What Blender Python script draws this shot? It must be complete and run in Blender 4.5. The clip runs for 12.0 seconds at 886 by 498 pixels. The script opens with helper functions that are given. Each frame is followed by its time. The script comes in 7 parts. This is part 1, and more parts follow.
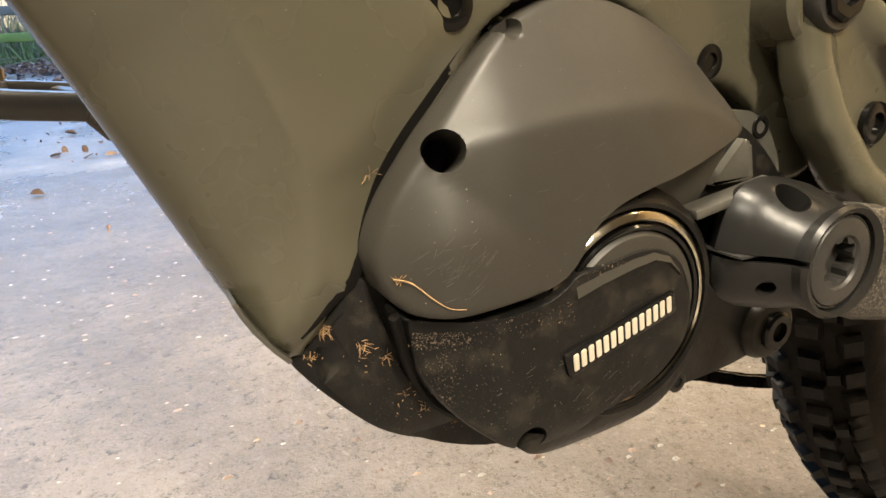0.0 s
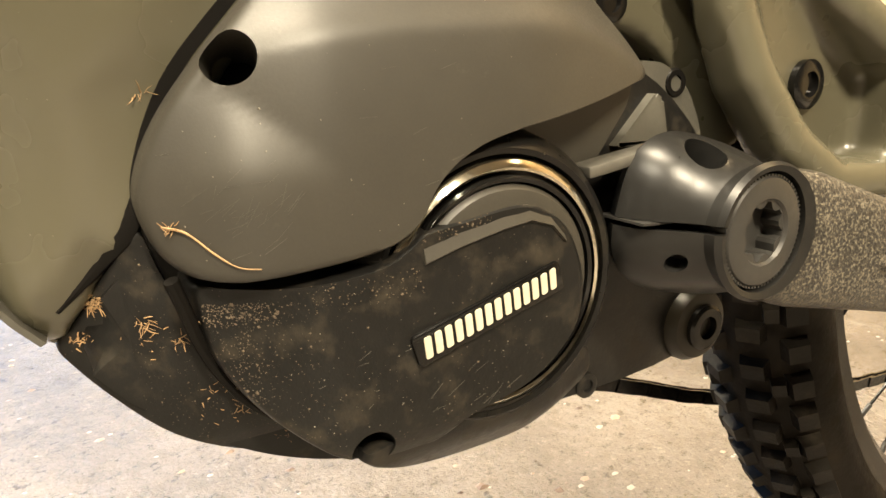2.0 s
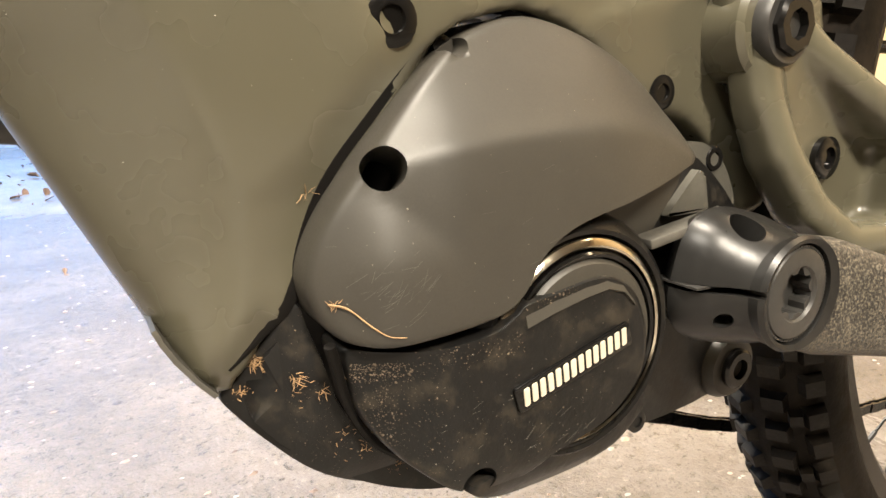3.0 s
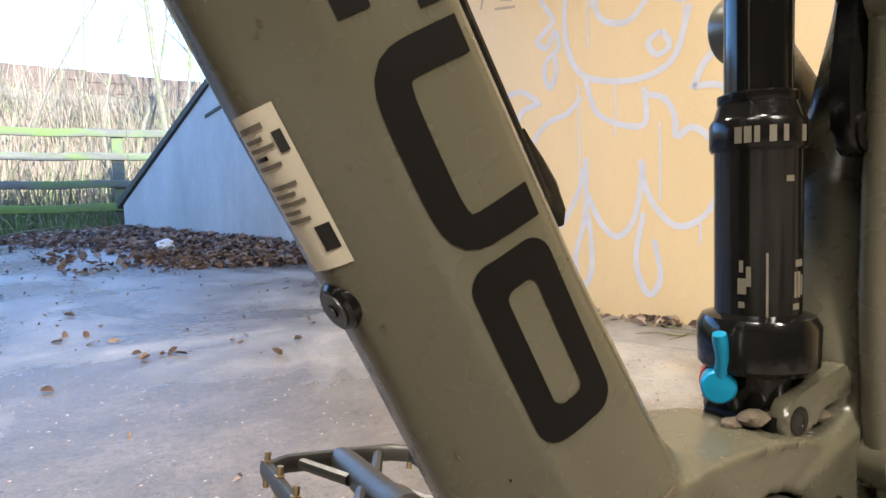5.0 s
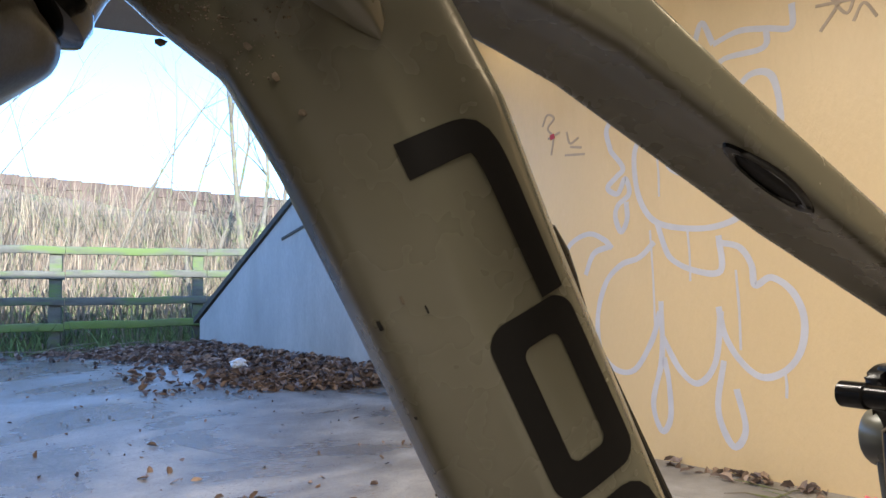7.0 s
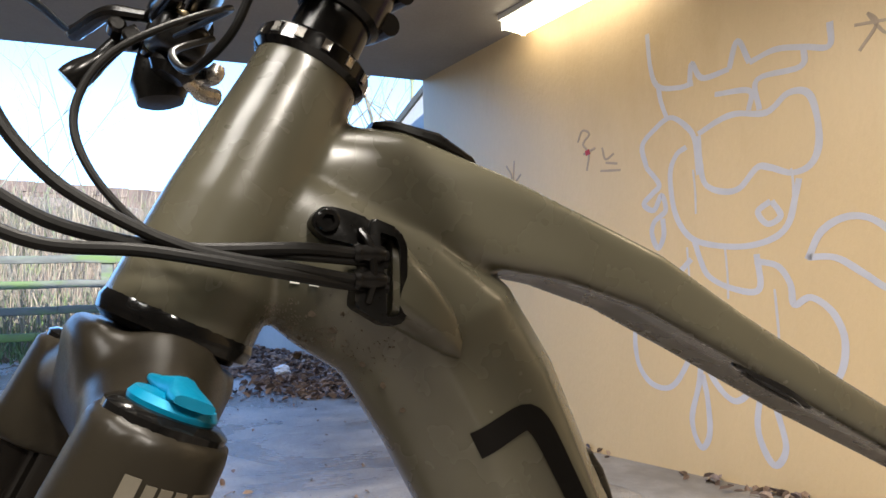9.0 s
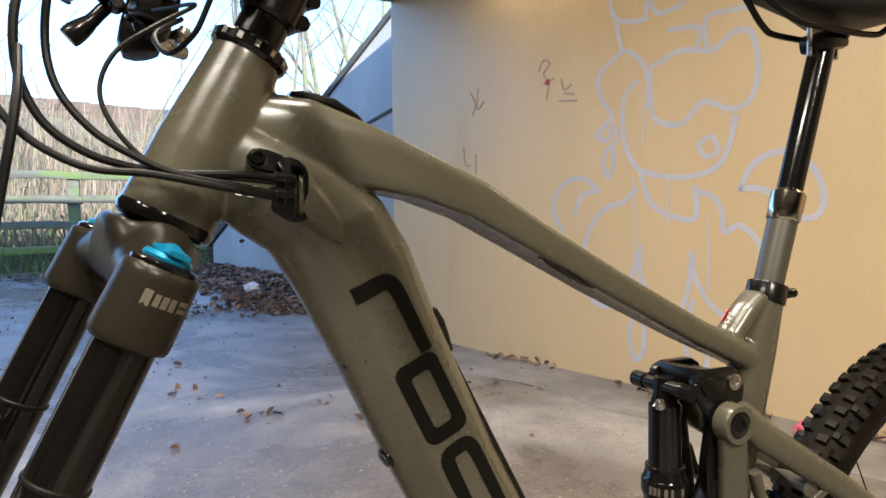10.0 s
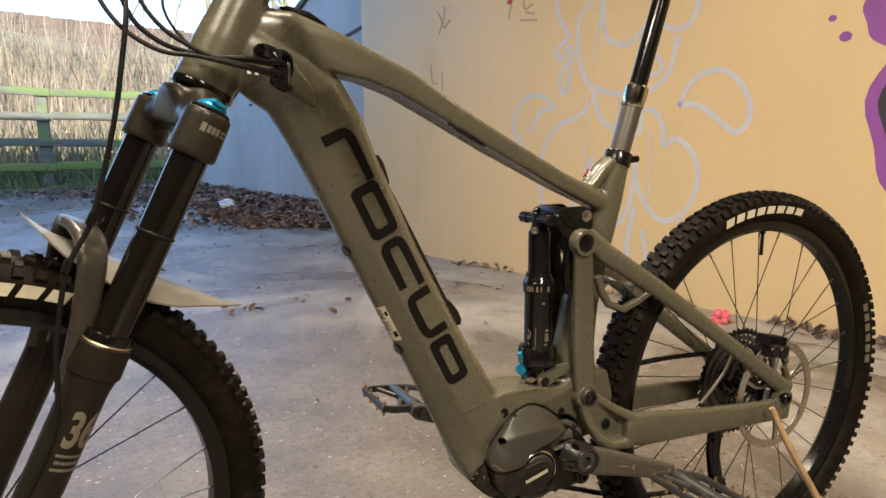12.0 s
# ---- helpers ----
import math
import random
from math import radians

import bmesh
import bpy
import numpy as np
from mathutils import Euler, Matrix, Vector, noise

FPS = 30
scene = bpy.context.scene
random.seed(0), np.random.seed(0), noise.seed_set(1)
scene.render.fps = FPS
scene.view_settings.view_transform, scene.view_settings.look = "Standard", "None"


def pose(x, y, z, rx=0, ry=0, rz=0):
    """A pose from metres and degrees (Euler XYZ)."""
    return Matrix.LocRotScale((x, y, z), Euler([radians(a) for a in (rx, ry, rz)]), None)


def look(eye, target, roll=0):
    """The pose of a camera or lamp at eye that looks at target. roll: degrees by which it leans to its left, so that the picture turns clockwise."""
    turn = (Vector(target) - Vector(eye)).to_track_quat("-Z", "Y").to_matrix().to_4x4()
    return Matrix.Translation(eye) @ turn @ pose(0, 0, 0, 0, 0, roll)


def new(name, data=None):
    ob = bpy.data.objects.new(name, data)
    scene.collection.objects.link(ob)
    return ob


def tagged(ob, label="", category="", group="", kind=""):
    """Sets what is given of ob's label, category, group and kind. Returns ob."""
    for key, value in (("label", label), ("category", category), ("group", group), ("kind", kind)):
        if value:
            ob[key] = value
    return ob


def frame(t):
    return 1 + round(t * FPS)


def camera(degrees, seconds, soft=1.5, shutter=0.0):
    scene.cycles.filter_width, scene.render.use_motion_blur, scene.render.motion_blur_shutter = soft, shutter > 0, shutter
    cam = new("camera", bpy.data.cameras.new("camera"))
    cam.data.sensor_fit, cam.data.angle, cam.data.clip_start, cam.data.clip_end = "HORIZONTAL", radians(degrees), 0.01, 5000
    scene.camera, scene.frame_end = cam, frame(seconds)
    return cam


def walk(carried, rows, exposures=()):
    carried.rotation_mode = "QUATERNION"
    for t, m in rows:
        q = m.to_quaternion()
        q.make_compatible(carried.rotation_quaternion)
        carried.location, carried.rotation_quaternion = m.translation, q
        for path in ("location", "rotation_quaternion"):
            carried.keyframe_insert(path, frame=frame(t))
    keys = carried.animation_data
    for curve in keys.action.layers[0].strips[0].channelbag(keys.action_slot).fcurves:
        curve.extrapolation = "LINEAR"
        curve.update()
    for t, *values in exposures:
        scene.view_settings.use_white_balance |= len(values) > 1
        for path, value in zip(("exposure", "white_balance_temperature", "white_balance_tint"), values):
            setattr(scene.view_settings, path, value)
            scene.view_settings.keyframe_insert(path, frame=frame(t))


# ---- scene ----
cam = camera(69.0, 12.0)
EXPOSURES = [(0.0, 3.15, 6200, 8), (1.5, 3.62, 6850, 4), (2.7, 3.68, 5950, 9), (4.5, 3.05, 5800, 10), (5.5, 2.75, 5650, 10), (7.0, 2.42, 5650, 10), (7.7, 2.42, 5550, 11), (9.5, 2.36, 5650, 11), (10.5, 2.33, 6050, 10), (12.0, 2.36, 6350, 10)]
PATH = [
    (0, (-0.2, -0.197, 0.431), (0.649, 1.5, -0.201), -3.2),
    (0.5, (-0.187, -0.184, 0.406), (0.693, 1.508, -0.195), -2.8),
    (1, (-0.164, -0.183, 0.4), (0.74, 1.507, -0.171), -2.6),
    (1.5, (-0.147, -0.183, 0.395), (0.768, 1.51, -0.15), -2.5),
    (2, (-0.153, -0.185, 0.399), (0.774, 1.503, -0.141), -2.4),
    (2.5, (-0.167, -0.186, 0.405), (0.775, 1.498, -0.122), -2.1),
    (2.7, (-0.175, -0.188, 0.41), (0.769, 1.497, -0.11), -2.1),
    (4.3, (-0.293, -0.219, 0.522), (0.726, 1.482, 0.262), -1.8),
    (4.5, (-0.312, -0.215, 0.542), (0.703, 1.492, 0.313), -1.9),
    (5, (-0.343, -0.21, 0.584), (0.653, 1.518, 0.435), -1.9),
    (5.5, (-0.37, -0.22, 0.637), (0.595, 1.531, 0.575), -1.9),
    (6, (-0.4, -0.225, 0.689), (0.529, 1.546, 0.715), -1.7),
    (6.5, (-0.43, -0.231, 0.736), (0.459, 1.557, 0.84), -1.5),
    (7, (-0.45, -0.237, 0.779), (0.398, 1.566, 0.951), -1.4),
    (7.5, (-0.474, -0.253, 0.829), (0.33, 1.565, 1.052), -1.7),
    (7.7, (-0.484, -0.258, 0.846), (0.302, 1.566, 1.084), -1.8),
    (9.3, (-0.495, -0.355, 0.897), (0.252, 1.498, 0.994), -1.5),
    (9.5, (-0.495, -0.398, 0.895), (0.29, 1.441, 0.93), -1.1),
    (10, (-0.507, -0.504, 0.883), (0.317, 1.317, 0.806), -0.7),
    (10.5, (-0.533, -0.593, 0.868), (0.287, 1.223, 0.704), -0.4),
    (11, (-0.555, -0.669, 0.846), (0.281, 1.132, 0.612), -0.4),
    (11.2, (-0.566, -0.699, 0.842), (0.278, 1.096, 0.588), -0.3),
    (11.5, (-0.58, -0.738, 0.836), (0.28, 1.046, 0.556), -0.3),
    (12, (-0.591, -0.794, 0.82), (0.294, 0.973, 0.512), -0.4),
]
walk(cam, [(t, look(eye, target, roll)) for t, eye, target, roll in PATH], EXPOSURES)


# ---- world and light ----
SKY = 0.15
WARM = (1.0, 0.84, 0.63)
world = bpy.data.worlds.new("sky")
scene.world = world
world.use_nodes = True
wn = world.node_tree.nodes
sky = wn.new("ShaderNodeTexSky")
sky.sky_type, sky.sun_disc = "NISHITA", False
sky.sun_elevation, sky.sun_rotation = radians(26), radians(180)
sky.air_density, sky.dust_density, sky.ozone_density = 1.1, 0.75, 6.0
wn["Background"].inputs["Strength"].default_value = SKY
world.node_tree.links.new(sky.outputs[0], wn["Background"].inputs["Color"])

sun = new("sun", bpy.data.lights.new("sun", "SUN"))
sun.data.energy, sun.data.angle, sun.data.color = 2.6, radians(0.6), (1.0, 0.92, 0.80)
sun.rotation_euler = (radians(64), 0, 0)


def ceiling_lamp_light(x, y, z, watts, colour):
    lamp = new("ceiling_lamp_bulb", bpy.data.lights.new("ceiling_lamp_bulb", "AREA"))
    lamp.data.shape, lamp.data.size, lamp.data.size_y = "RECTANGLE", 0.9, 0.16
    lamp.data.energy, lamp.data.color = watts, colour
    lamp.location, lamp.rotation_euler = (x, y, z), (0, 0, radians(104))
    return lamp


# ---- materials ----
def mat(name, base, rough=0.5, metal=0.0, vary=0.15, scale=30.0, fine=400.0, bump=0.05, spec=0.5, stain=None, stain_scale=4.0, stain_lo=0.5, stain_hi=0.7,
        stain_rough=None, coat=0.0, island=0.0, streak=(1, 1, 1)):
    """Principled material: colour varied at two scales, fine bump, and an optional stain of its own shape."""
    m = bpy.data.materials.new(name)
    m.use_nodes = True
    n, l = m.node_tree.nodes, m.node_tree.links
    b = n["Principled BSDF"]
    b.inputs["Metallic"].default_value = metal
    b.inputs["Specular IOR Level"].default_value = spec
    b.inputs["Coat Weight"].default_value = coat
    tc = n.new("ShaderNodeTexCoord")
    mp = n.new("ShaderNodeMapping")
    mp.inputs["Scale"].default_value = streak
    l.new(tc.outputs["Object"], mp.inputs["Vector"])

    def noise_node(sc, det=6.0, ro=0.6):
        t = n.new("ShaderNodeTexNoise")
        t.inputs["Scale"].default_value, t.inputs["Detail"].default_value, t.inputs["Roughness"].default_value = sc, det, ro
        l.new(mp.outputs[0], t.inputs["Vector"])
        return t

    def ramp(src, lo, hi, a, c):
        r = n.new("ShaderNodeMapRange")
        r.inputs["From Min"].default_value, r.inputs["From Max"].default_value = lo, hi
        r.inputs["To Min"].default_value, r.inputs["To Max"].default_value = a, c
        l.new(src, r.inputs["Value"])
        return r.outputs[0]

    def mix(fac, a, c):
        x = n.new("ShaderNodeMix")
        x.data_type = "RGBA"
        for sock, val in ((x.inputs[0], fac), (x.inputs[6], a), (x.inputs[7], c)):
            if hasattr(val, "links") or hasattr(val, "is_linked"):
                l.new(val, sock)
            else:
                sock.default_value = val
        return x.outputs[2]

    big, small = noise_node(scale), noise_node(fine, 3.0)
    dark = tuple(v * (1 - vary) for v in base) + (1,)
    light = tuple(min(1, v * (1 + vary)) for v in base) + (1,)
    colour = mix(ramp(big.outputs[0], 0.3, 0.7, 0, 1), dark, light)
    colour = mix(ramp(small.outputs[0], 0.35, 0.75, 0, 0.35), colour, tuple(v * (1 - vary * 1.6) for v in base) + (1,))
    rough_out = ramp(small.outputs[0], 0.2, 0.8, max(0.02, rough - 0.06), min(1, rough + 0.08))
    if island:
        g = n.new("ShaderNodeNewGeometry")
        hs = n.new("ShaderNodeHueSaturation")
        l.new(ramp(g.outputs["Random Per Island"], 0, 1, 1 - island, 1 + island), hs.inputs["Value"])
        l.new(ramp(g.outputs["Random Per Island"], 0, 1, 0.49, 0.51), hs.inputs["Hue"])
        l.new(colour, hs.inputs["Color"])
        colour = hs.outputs[0]
    if stain:
        st = noise_node(stain_scale, 8.0, 0.65)
        f = ramp(st.outputs[0], stain_lo, stain_hi, 0, 1)
        colour = mix(f, colour, tuple(stain) + (1,))
        if stain_rough is not None:
            r = n.new("ShaderNodeMix")
            l.new(f, r.inputs[0]), l.new(rough_out, r.inputs[2])
            r.inputs[3].default_value = stain_rough
            rough_out = r.outputs[0]
    l.new(colour, b.inputs["Base Color"])
    l.new(rough_out, b.inputs["Roughness"])
    if bump:
        bp = n.new("ShaderNodeBump")
        bp.inputs["Strength"].default_value, bp.inputs["Distance"].default_value = bump, 0.001 if fine > 100 else 0.01
        l.new(small.outputs[0], bp.inputs["Height"])
        l.new(bp.outputs[0], b.inputs["Normal"])
    return m


OLIVE = mat("olive_frame_paint", (0.065, 0.0600, 0.0405), 0.26, vary=0.03, scale=7, fine=30, bump=0.0, spec=0.5)
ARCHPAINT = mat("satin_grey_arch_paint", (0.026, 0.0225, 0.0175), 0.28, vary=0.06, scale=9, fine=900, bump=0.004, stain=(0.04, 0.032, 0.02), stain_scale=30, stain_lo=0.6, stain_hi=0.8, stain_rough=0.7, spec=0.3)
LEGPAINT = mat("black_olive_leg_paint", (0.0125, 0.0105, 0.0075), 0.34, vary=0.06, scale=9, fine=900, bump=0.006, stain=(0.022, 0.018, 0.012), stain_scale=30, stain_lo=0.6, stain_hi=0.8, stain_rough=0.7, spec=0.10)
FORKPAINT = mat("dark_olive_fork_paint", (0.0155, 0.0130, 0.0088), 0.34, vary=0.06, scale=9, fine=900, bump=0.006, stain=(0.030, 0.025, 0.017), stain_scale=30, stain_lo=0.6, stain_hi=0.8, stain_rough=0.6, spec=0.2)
DECAL = mat("black_vinyl", (0.0055, 0.0049, 0.0044), 0.5, vary=0.1, bump=0.01, spec=0.08)
PLASTIC = mat("satin_black_plastic", (0.0045, 0.0042, 0.0038), 0.30, vary=0.2, scale=40, bump=0.06, stain=(0.035, 0.03, 0.02), stain_scale=45, stain_lo=0.60, stain_hi=0.85, stain_rough=0.75, spec=0.25)
MOTOR = mat("matt_grey_motor_cover", (0.027, 0.0245, 0.0195), 0.45, spec=0.45, vary=0.12, scale=60, fine=1500, bump=0.03, stain=(0.055, 0.050, 0.040), stain_scale=160, stain_lo=0.64, stain_hi=0.80, stain_rough=0.7)
MUDDY = mat("muddy_black_plastic", (0.006, 0.0058, 0.0055), 0.38, vary=0.25, scale=60, bump=0.12, stain=(0.042, 0.034, 0.023), stain_scale=95, stain_lo=0.52, stain_hi=0.85, stain_rough=0.85, spec=0.25)
SCUFF = mat("pale_scuff", (0.065, 0.060, 0.049), 0.6, vary=0.3, scale=120, bump=0.0)
MUD = mat("dried_mud", (0.075, 0.056, 0.036), 0.95, vary=0.4, scale=90, fine=600, bump=0.5)
BLACK = mat("gloss_black", (0.0042, 0.0040, 0.0038), 0.11, vary=0.2, bump=0.01, spec=0.3)
STANCHION = mat("black_stanchion_coating", (0.0045, 0.0038, 0.0032), 0.09, vary=0.1, bump=0.0, spec=0.3)
ANODIZED = mat("anodised_black_metal", (0.0050, 0.0046, 0.0042), 0.20, metal=0.0, vary=0.15, bump=0.02, spec=0.22)
STEEL = mat("bare_steel", (0.42, 0.40, 0.37), 0.28, metal=1.0, vary=0.15, bump=0.03)
BRASS = mat("brassy_steel", (0.45, 0.36, 0.22), 0.35, metal=1.0, vary=0.2, bump=0.05)
CHROME = mat("polished_ring", (0.46, 0.42, 0.34), 0.12, metal=1.0, vary=0.05, bump=0.0)
RUBBER = mat("tyre_rubber", (0.0064, 0.0050, 0.0036), 0.55, vary=0.3, scale=60, bump=0.2, stain=(0.020, 0.015, 0.010), stain_scale=36, stain_lo=0.50, stain_hi=0.74, stain_rough=0.9, spec=0.06)
TREAD = mat("worn_tread_rubber", (0.0064, 0.0051, 0.0038), 0.45, vary=0.35, scale=70, bump=0.2, stain=(0.034, 0.027, 0.019), stain_scale=40, stain_lo=0.54, stain_hi=0.74, stain_rough=0.9, island=0.3, spec=0.12)
WHITE = mat("white_print", (0.62, 0.60, 0.55), 0.55, vary=0.12, scale=60, bump=0.02)
GREYPRINT = mat("grey_print", (0.105, 0.092, 0.068), 0.5, vary=0.12, scale=60, bump=0.02)
POSTGREY = mat("grey_anodised_post", (0.078, 0.073, 0.062), 0.38, metal=0.5, vary=0.06, bump=0.02)
CREAM = mat("cream_print", (0.46, 0.42, 0.33), 0.5, vary=0.12, scale=60, bump=0.02)
LABEL = mat("cream_paper_label", (0.42, 0.38, 0.30), 0.6, vary=0.1, bump=0.02)
BLUE = mat("blue_anodised", (0.01, 0.20, 0.36), 0.32, metal=0.4, vary=0.1, bump=0.02)
RED = mat("red_anodised", (0.35, 0.02, 0.02), 0.35, metal=0.3, vary=0.1, bump=0.02)
GUARD = mat("grey_plastic_mudguard", (0.17, 0.165, 0.15), 0.34, vary=0.15, scale=18, bump=0.05, stain=(0.10, 0.08, 0.05), stain_scale=20, stain_lo=0.6, stain_hi=0.8)
CABLE = mat("black_cable_housing", (0.007, 0.0066, 0.006), 0.45, vary=0.2, bump=0.05, spec=0.12)
CRANK = mat("worn_crank_alloy", (0.022, 0.020, 0.018), 0.42, metal=0.1, vary=0.3, scale=40, fine=900, bump=0.35, stain=(0.12, 0.104, 0.076), stain_scale=1000, stain_lo=0.49, stain_hi=0.60, stain_rough=0.8)
DUST = mat("pale_dust", (0.16, 0.145, 0.115), 0.9, vary=0.3, scale=120, bump=0.0)
HOUSING = mat("cast_grey_housing", (0.052, 0.049, 0.040), 0.5, vary=0.12, scale=80, bump=0.08, stain=(0.11, 0.098, 0.07), stain_scale=140, stain_lo=0.58, stain_hi=0.78, stain_rough=0.8)
ALLOY = mat("pale_lit_alloy", (0.15, 0.143, 0.125), 0.45, metal=0.7, vary=0.12, scale=90, bump=0.05)
BOSS = mat("satin_black_alloy", (0.010, 0.0097, 0.0092), 0.32, metal=0.0, vary=0.08, scale=70, bump=0.03, spec=0.28)
CAPMETAL = mat("dark_grey_metal", (0.040, 0.0385, 0.036), 0.38, metal=0.4, vary=0.12, scale=90, bump=0.04)
SADDLE = mat("black_saddle_cover", (0.015, 0.014, 0.013), 0.5, vary=0.2, bump=0.1, spec=0.2)
STICK = mat("bare_stick_wood", (0.30, 0.20, 0.10), 0.8, vary=0.3, scale=40, fine=300, bump=0.3, streak=(1, 1, 0.15))
STRAW = mat("dry_straw", (0.27, 0.17, 0.08), 0.8, vary=0.3, scale=200, bump=0.2)
WALLPAINT = mat("painted_concrete_wall", (0.585, 0.446, 0.254), 0.40, vary=0.05, scale=1.6, fine=60, bump=0.25, stain=(0.485, 0.35, 0.182), stain_scale=1.3, stain_lo=0.52, stain_hi=0.8, streak=(1, 1, 0.35))
CONCRETE = mat("weathered_concrete", (0.40, 0.40, 0.39), 0.8, vary=0.16, scale=2.2, fine=50, bump=0.4, stain=(0.30, 0.30, 0.28), stain_scale=1.4, stain_lo=0.5, stain_hi=0.75, streak=(1, 1, 0.3))
COPING = mat("dark_coping", (0.07, 0.07, 0.06), 0.85, vary=0.3, scale=12, fine=120, bump=0.4)
# for walls out of view, dark so that they throw back little light
UNSEENWALL = mat("unseen_dark_concrete", (0.15, 0.13, 0.105), 0.8, vary=0.2, scale=2, fine=60, bump=0.2, stain=(0.10, 0.085, 0.07), stain_scale=1.2)
CEILING = mat("ceiling_concrete", (0.30, 0.28, 0.25), 0.8, vary=0.1, scale=2.0, fine=60, bump=0.2)


def floor_mat(name):
    """Worn concrete: pale grit and dark pits, mottling, damp dark patches that gleam, and fine cracks."""
    m = bpy.data.materials.new(name)
    m.use_nodes = True
    n, l = m.node_tree.nodes, m.node_tree.links
    b = n["Principled BSDF"]
    tc = n.new("ShaderNodeTexCoord")

    def field(sc, det, ro, warp=0.0):
        t = n.new("ShaderNodeTexNoise")
        t.inputs["Scale"].default_value, t.inputs["Detail"].default_value, t.inputs["Roughness"].default_value, t.inputs["Distortion"].default_value = sc, det, ro, warp
        l.new(tc.outputs["Object"], t.inputs["Vector"])
        return t.outputs[0]

    def span(src, lo, hi, a, c):
        r = n.new("ShaderNodeMapRange")
        for k, v in (("From Min", lo), ("From Max", hi), ("To Min", a), ("To Max", c)):
            r.inputs[k].default_value = v
        l.new(src, r.inputs["Value"])
        return r.outputs[0]

    def blend(fac, a, c):
        x = n.new("ShaderNodeMix")
        x.data_type = "RGBA"
        l.new(fac, x.inputs[0])
        for sock, val in ((x.inputs[6], a), (x.inputs[7], c)):
            if isinstance(val, tuple):
                sock.default_value = (*val, 1)
            else:
                l.new(val, sock)
        return x.outputs[2]

    col = blend(span(field(2.6, 10, 0.68), 0.34, 0.66, 0, 1), (0.265, 0.25, 0.232), (0.48, 0.455, 0.42))
    grit = field(210, 4, 0.75)
    col = blend(span(grit, 0.56, 0.72, 0, 0.75), col, (0.46, 0.435, 0.39))
    col = blend(span(grit, 0.44, 0.30, 0, 0.8), col, (0.085, 0.078, 0.070))
    col = blend(span(field(34, 8, 0.7), 0.5, 0.72, 0, 0.5), col, (0.16, 0.142, 0.118))
    chips = field(62, 3, 0.85)
    col = blend(span(chips, 0.59, 0.69, 0, 0.7), col, (0.55, 0.52, 0.46))
    col = blend(span(chips, 0.43, 0.33, 0, 0.8), col, (0.075, 0.066, 0.055))
    col = blend(span(field(1.3, 9, 0.66), 0.57, 0.70, 0, 0.75), col, (0.47, 0.38, 0.25))
    # one broad damp patch beside the bike, with a ragged edge, among smaller ones
    place = n.new("ShaderNodeVectorMath")
    place.operation = "SUBTRACT"
    l.new(tc.outputs["Object"], place.inputs[0])
    place.inputs[1].default_value = (-0.15, 0.62, 0.0)
    squash = n.new("ShaderNodeVectorMath")
    squash.operation = "MULTIPLY"
    l.new(place.outputs[0], squash.inputs[0])
    squash.inputs[1].default_value = (0.95, 0.85, 0.0)
    reach = n.new("ShaderNodeVectorMath")
    reach.operation = "LENGTH"
    l.new(squash.outputs[0], reach.inputs[0])
    more = n.new("ShaderNodeMath")
    more.operation = "ADD"
    l.new(field(0.85, 9, 0.62, 0.6), more.inputs[0])
    l.new(span(reach.outputs["Value"], 0.55, 1.35, 0.20, 0.0), more.inputs[1])
    damp = span(more.outputs[0], 0.39, 0.55, 0, 1)
    wet = n.new("ShaderNodeMix")
    wet.data_type, wet.blend_type = "RGBA", "MULTIPLY"
    l.new(damp, wet.inputs[0]), l.new(col, wet.inputs[6])
    wet.inputs[7].default_value = (0.41, 0.375, 0.35, 1)
    crack = n.new("ShaderNodeTexVoronoi")
    crack.feature = "DISTANCE_TO_EDGE"
    crack.inputs["Scale"].default_value = 0.42
    wob = n.new("ShaderNodeTexNoise")
    wob.inputs["Scale"].default_value, wob.inputs["Detail"].default_value = 2.2, 7
    mixv = n.new("ShaderNodeMix")
    mixv.data_type = "VECTOR"
    mixv.inputs[0].default_value = 0.22
    l.new(tc.outputs["Object"], wob.inputs["Vector"])
    l.new(tc.outputs["Object"], mixv.inputs[4]), l.new(wob.outputs["Color"], mixv.inputs[5])
    l.new(mixv.outputs[1], crack.inputs["Vector"])
    line = span(crack.outputs["Distance"], 0.0, 0.003, 0.16, 0)
    col = blend(line, wet.outputs[2], (0.05, 0.045, 0.04))
    l.new(col, b.inputs["Base Color"])
    l.new(span(damp, 0, 1, 0.44, 0.25), b.inputs["Roughness"])
    b.inputs["Specular IOR Level"].default_value = 0.75
    bp = n.new("ShaderNodeBump")
    bp.inputs["Strength"].default_value, bp.inputs["Distance"].default_value = 0.9, 0.0022
    l.new(grit, bp.inputs["Height"])
    bp2 = n.new("ShaderNodeBump")
    bp2.inputs["Strength"].default_value, bp2.inputs["Distance"].default_value = 0.5, 0.014
    l.new(field(9, 8, 0.6), bp2.inputs["Height"])
    l.new(bp.outputs[0], bp2.inputs["Normal"])
    l.new(bp2.outputs[0], b.inputs["Normal"])
    return m


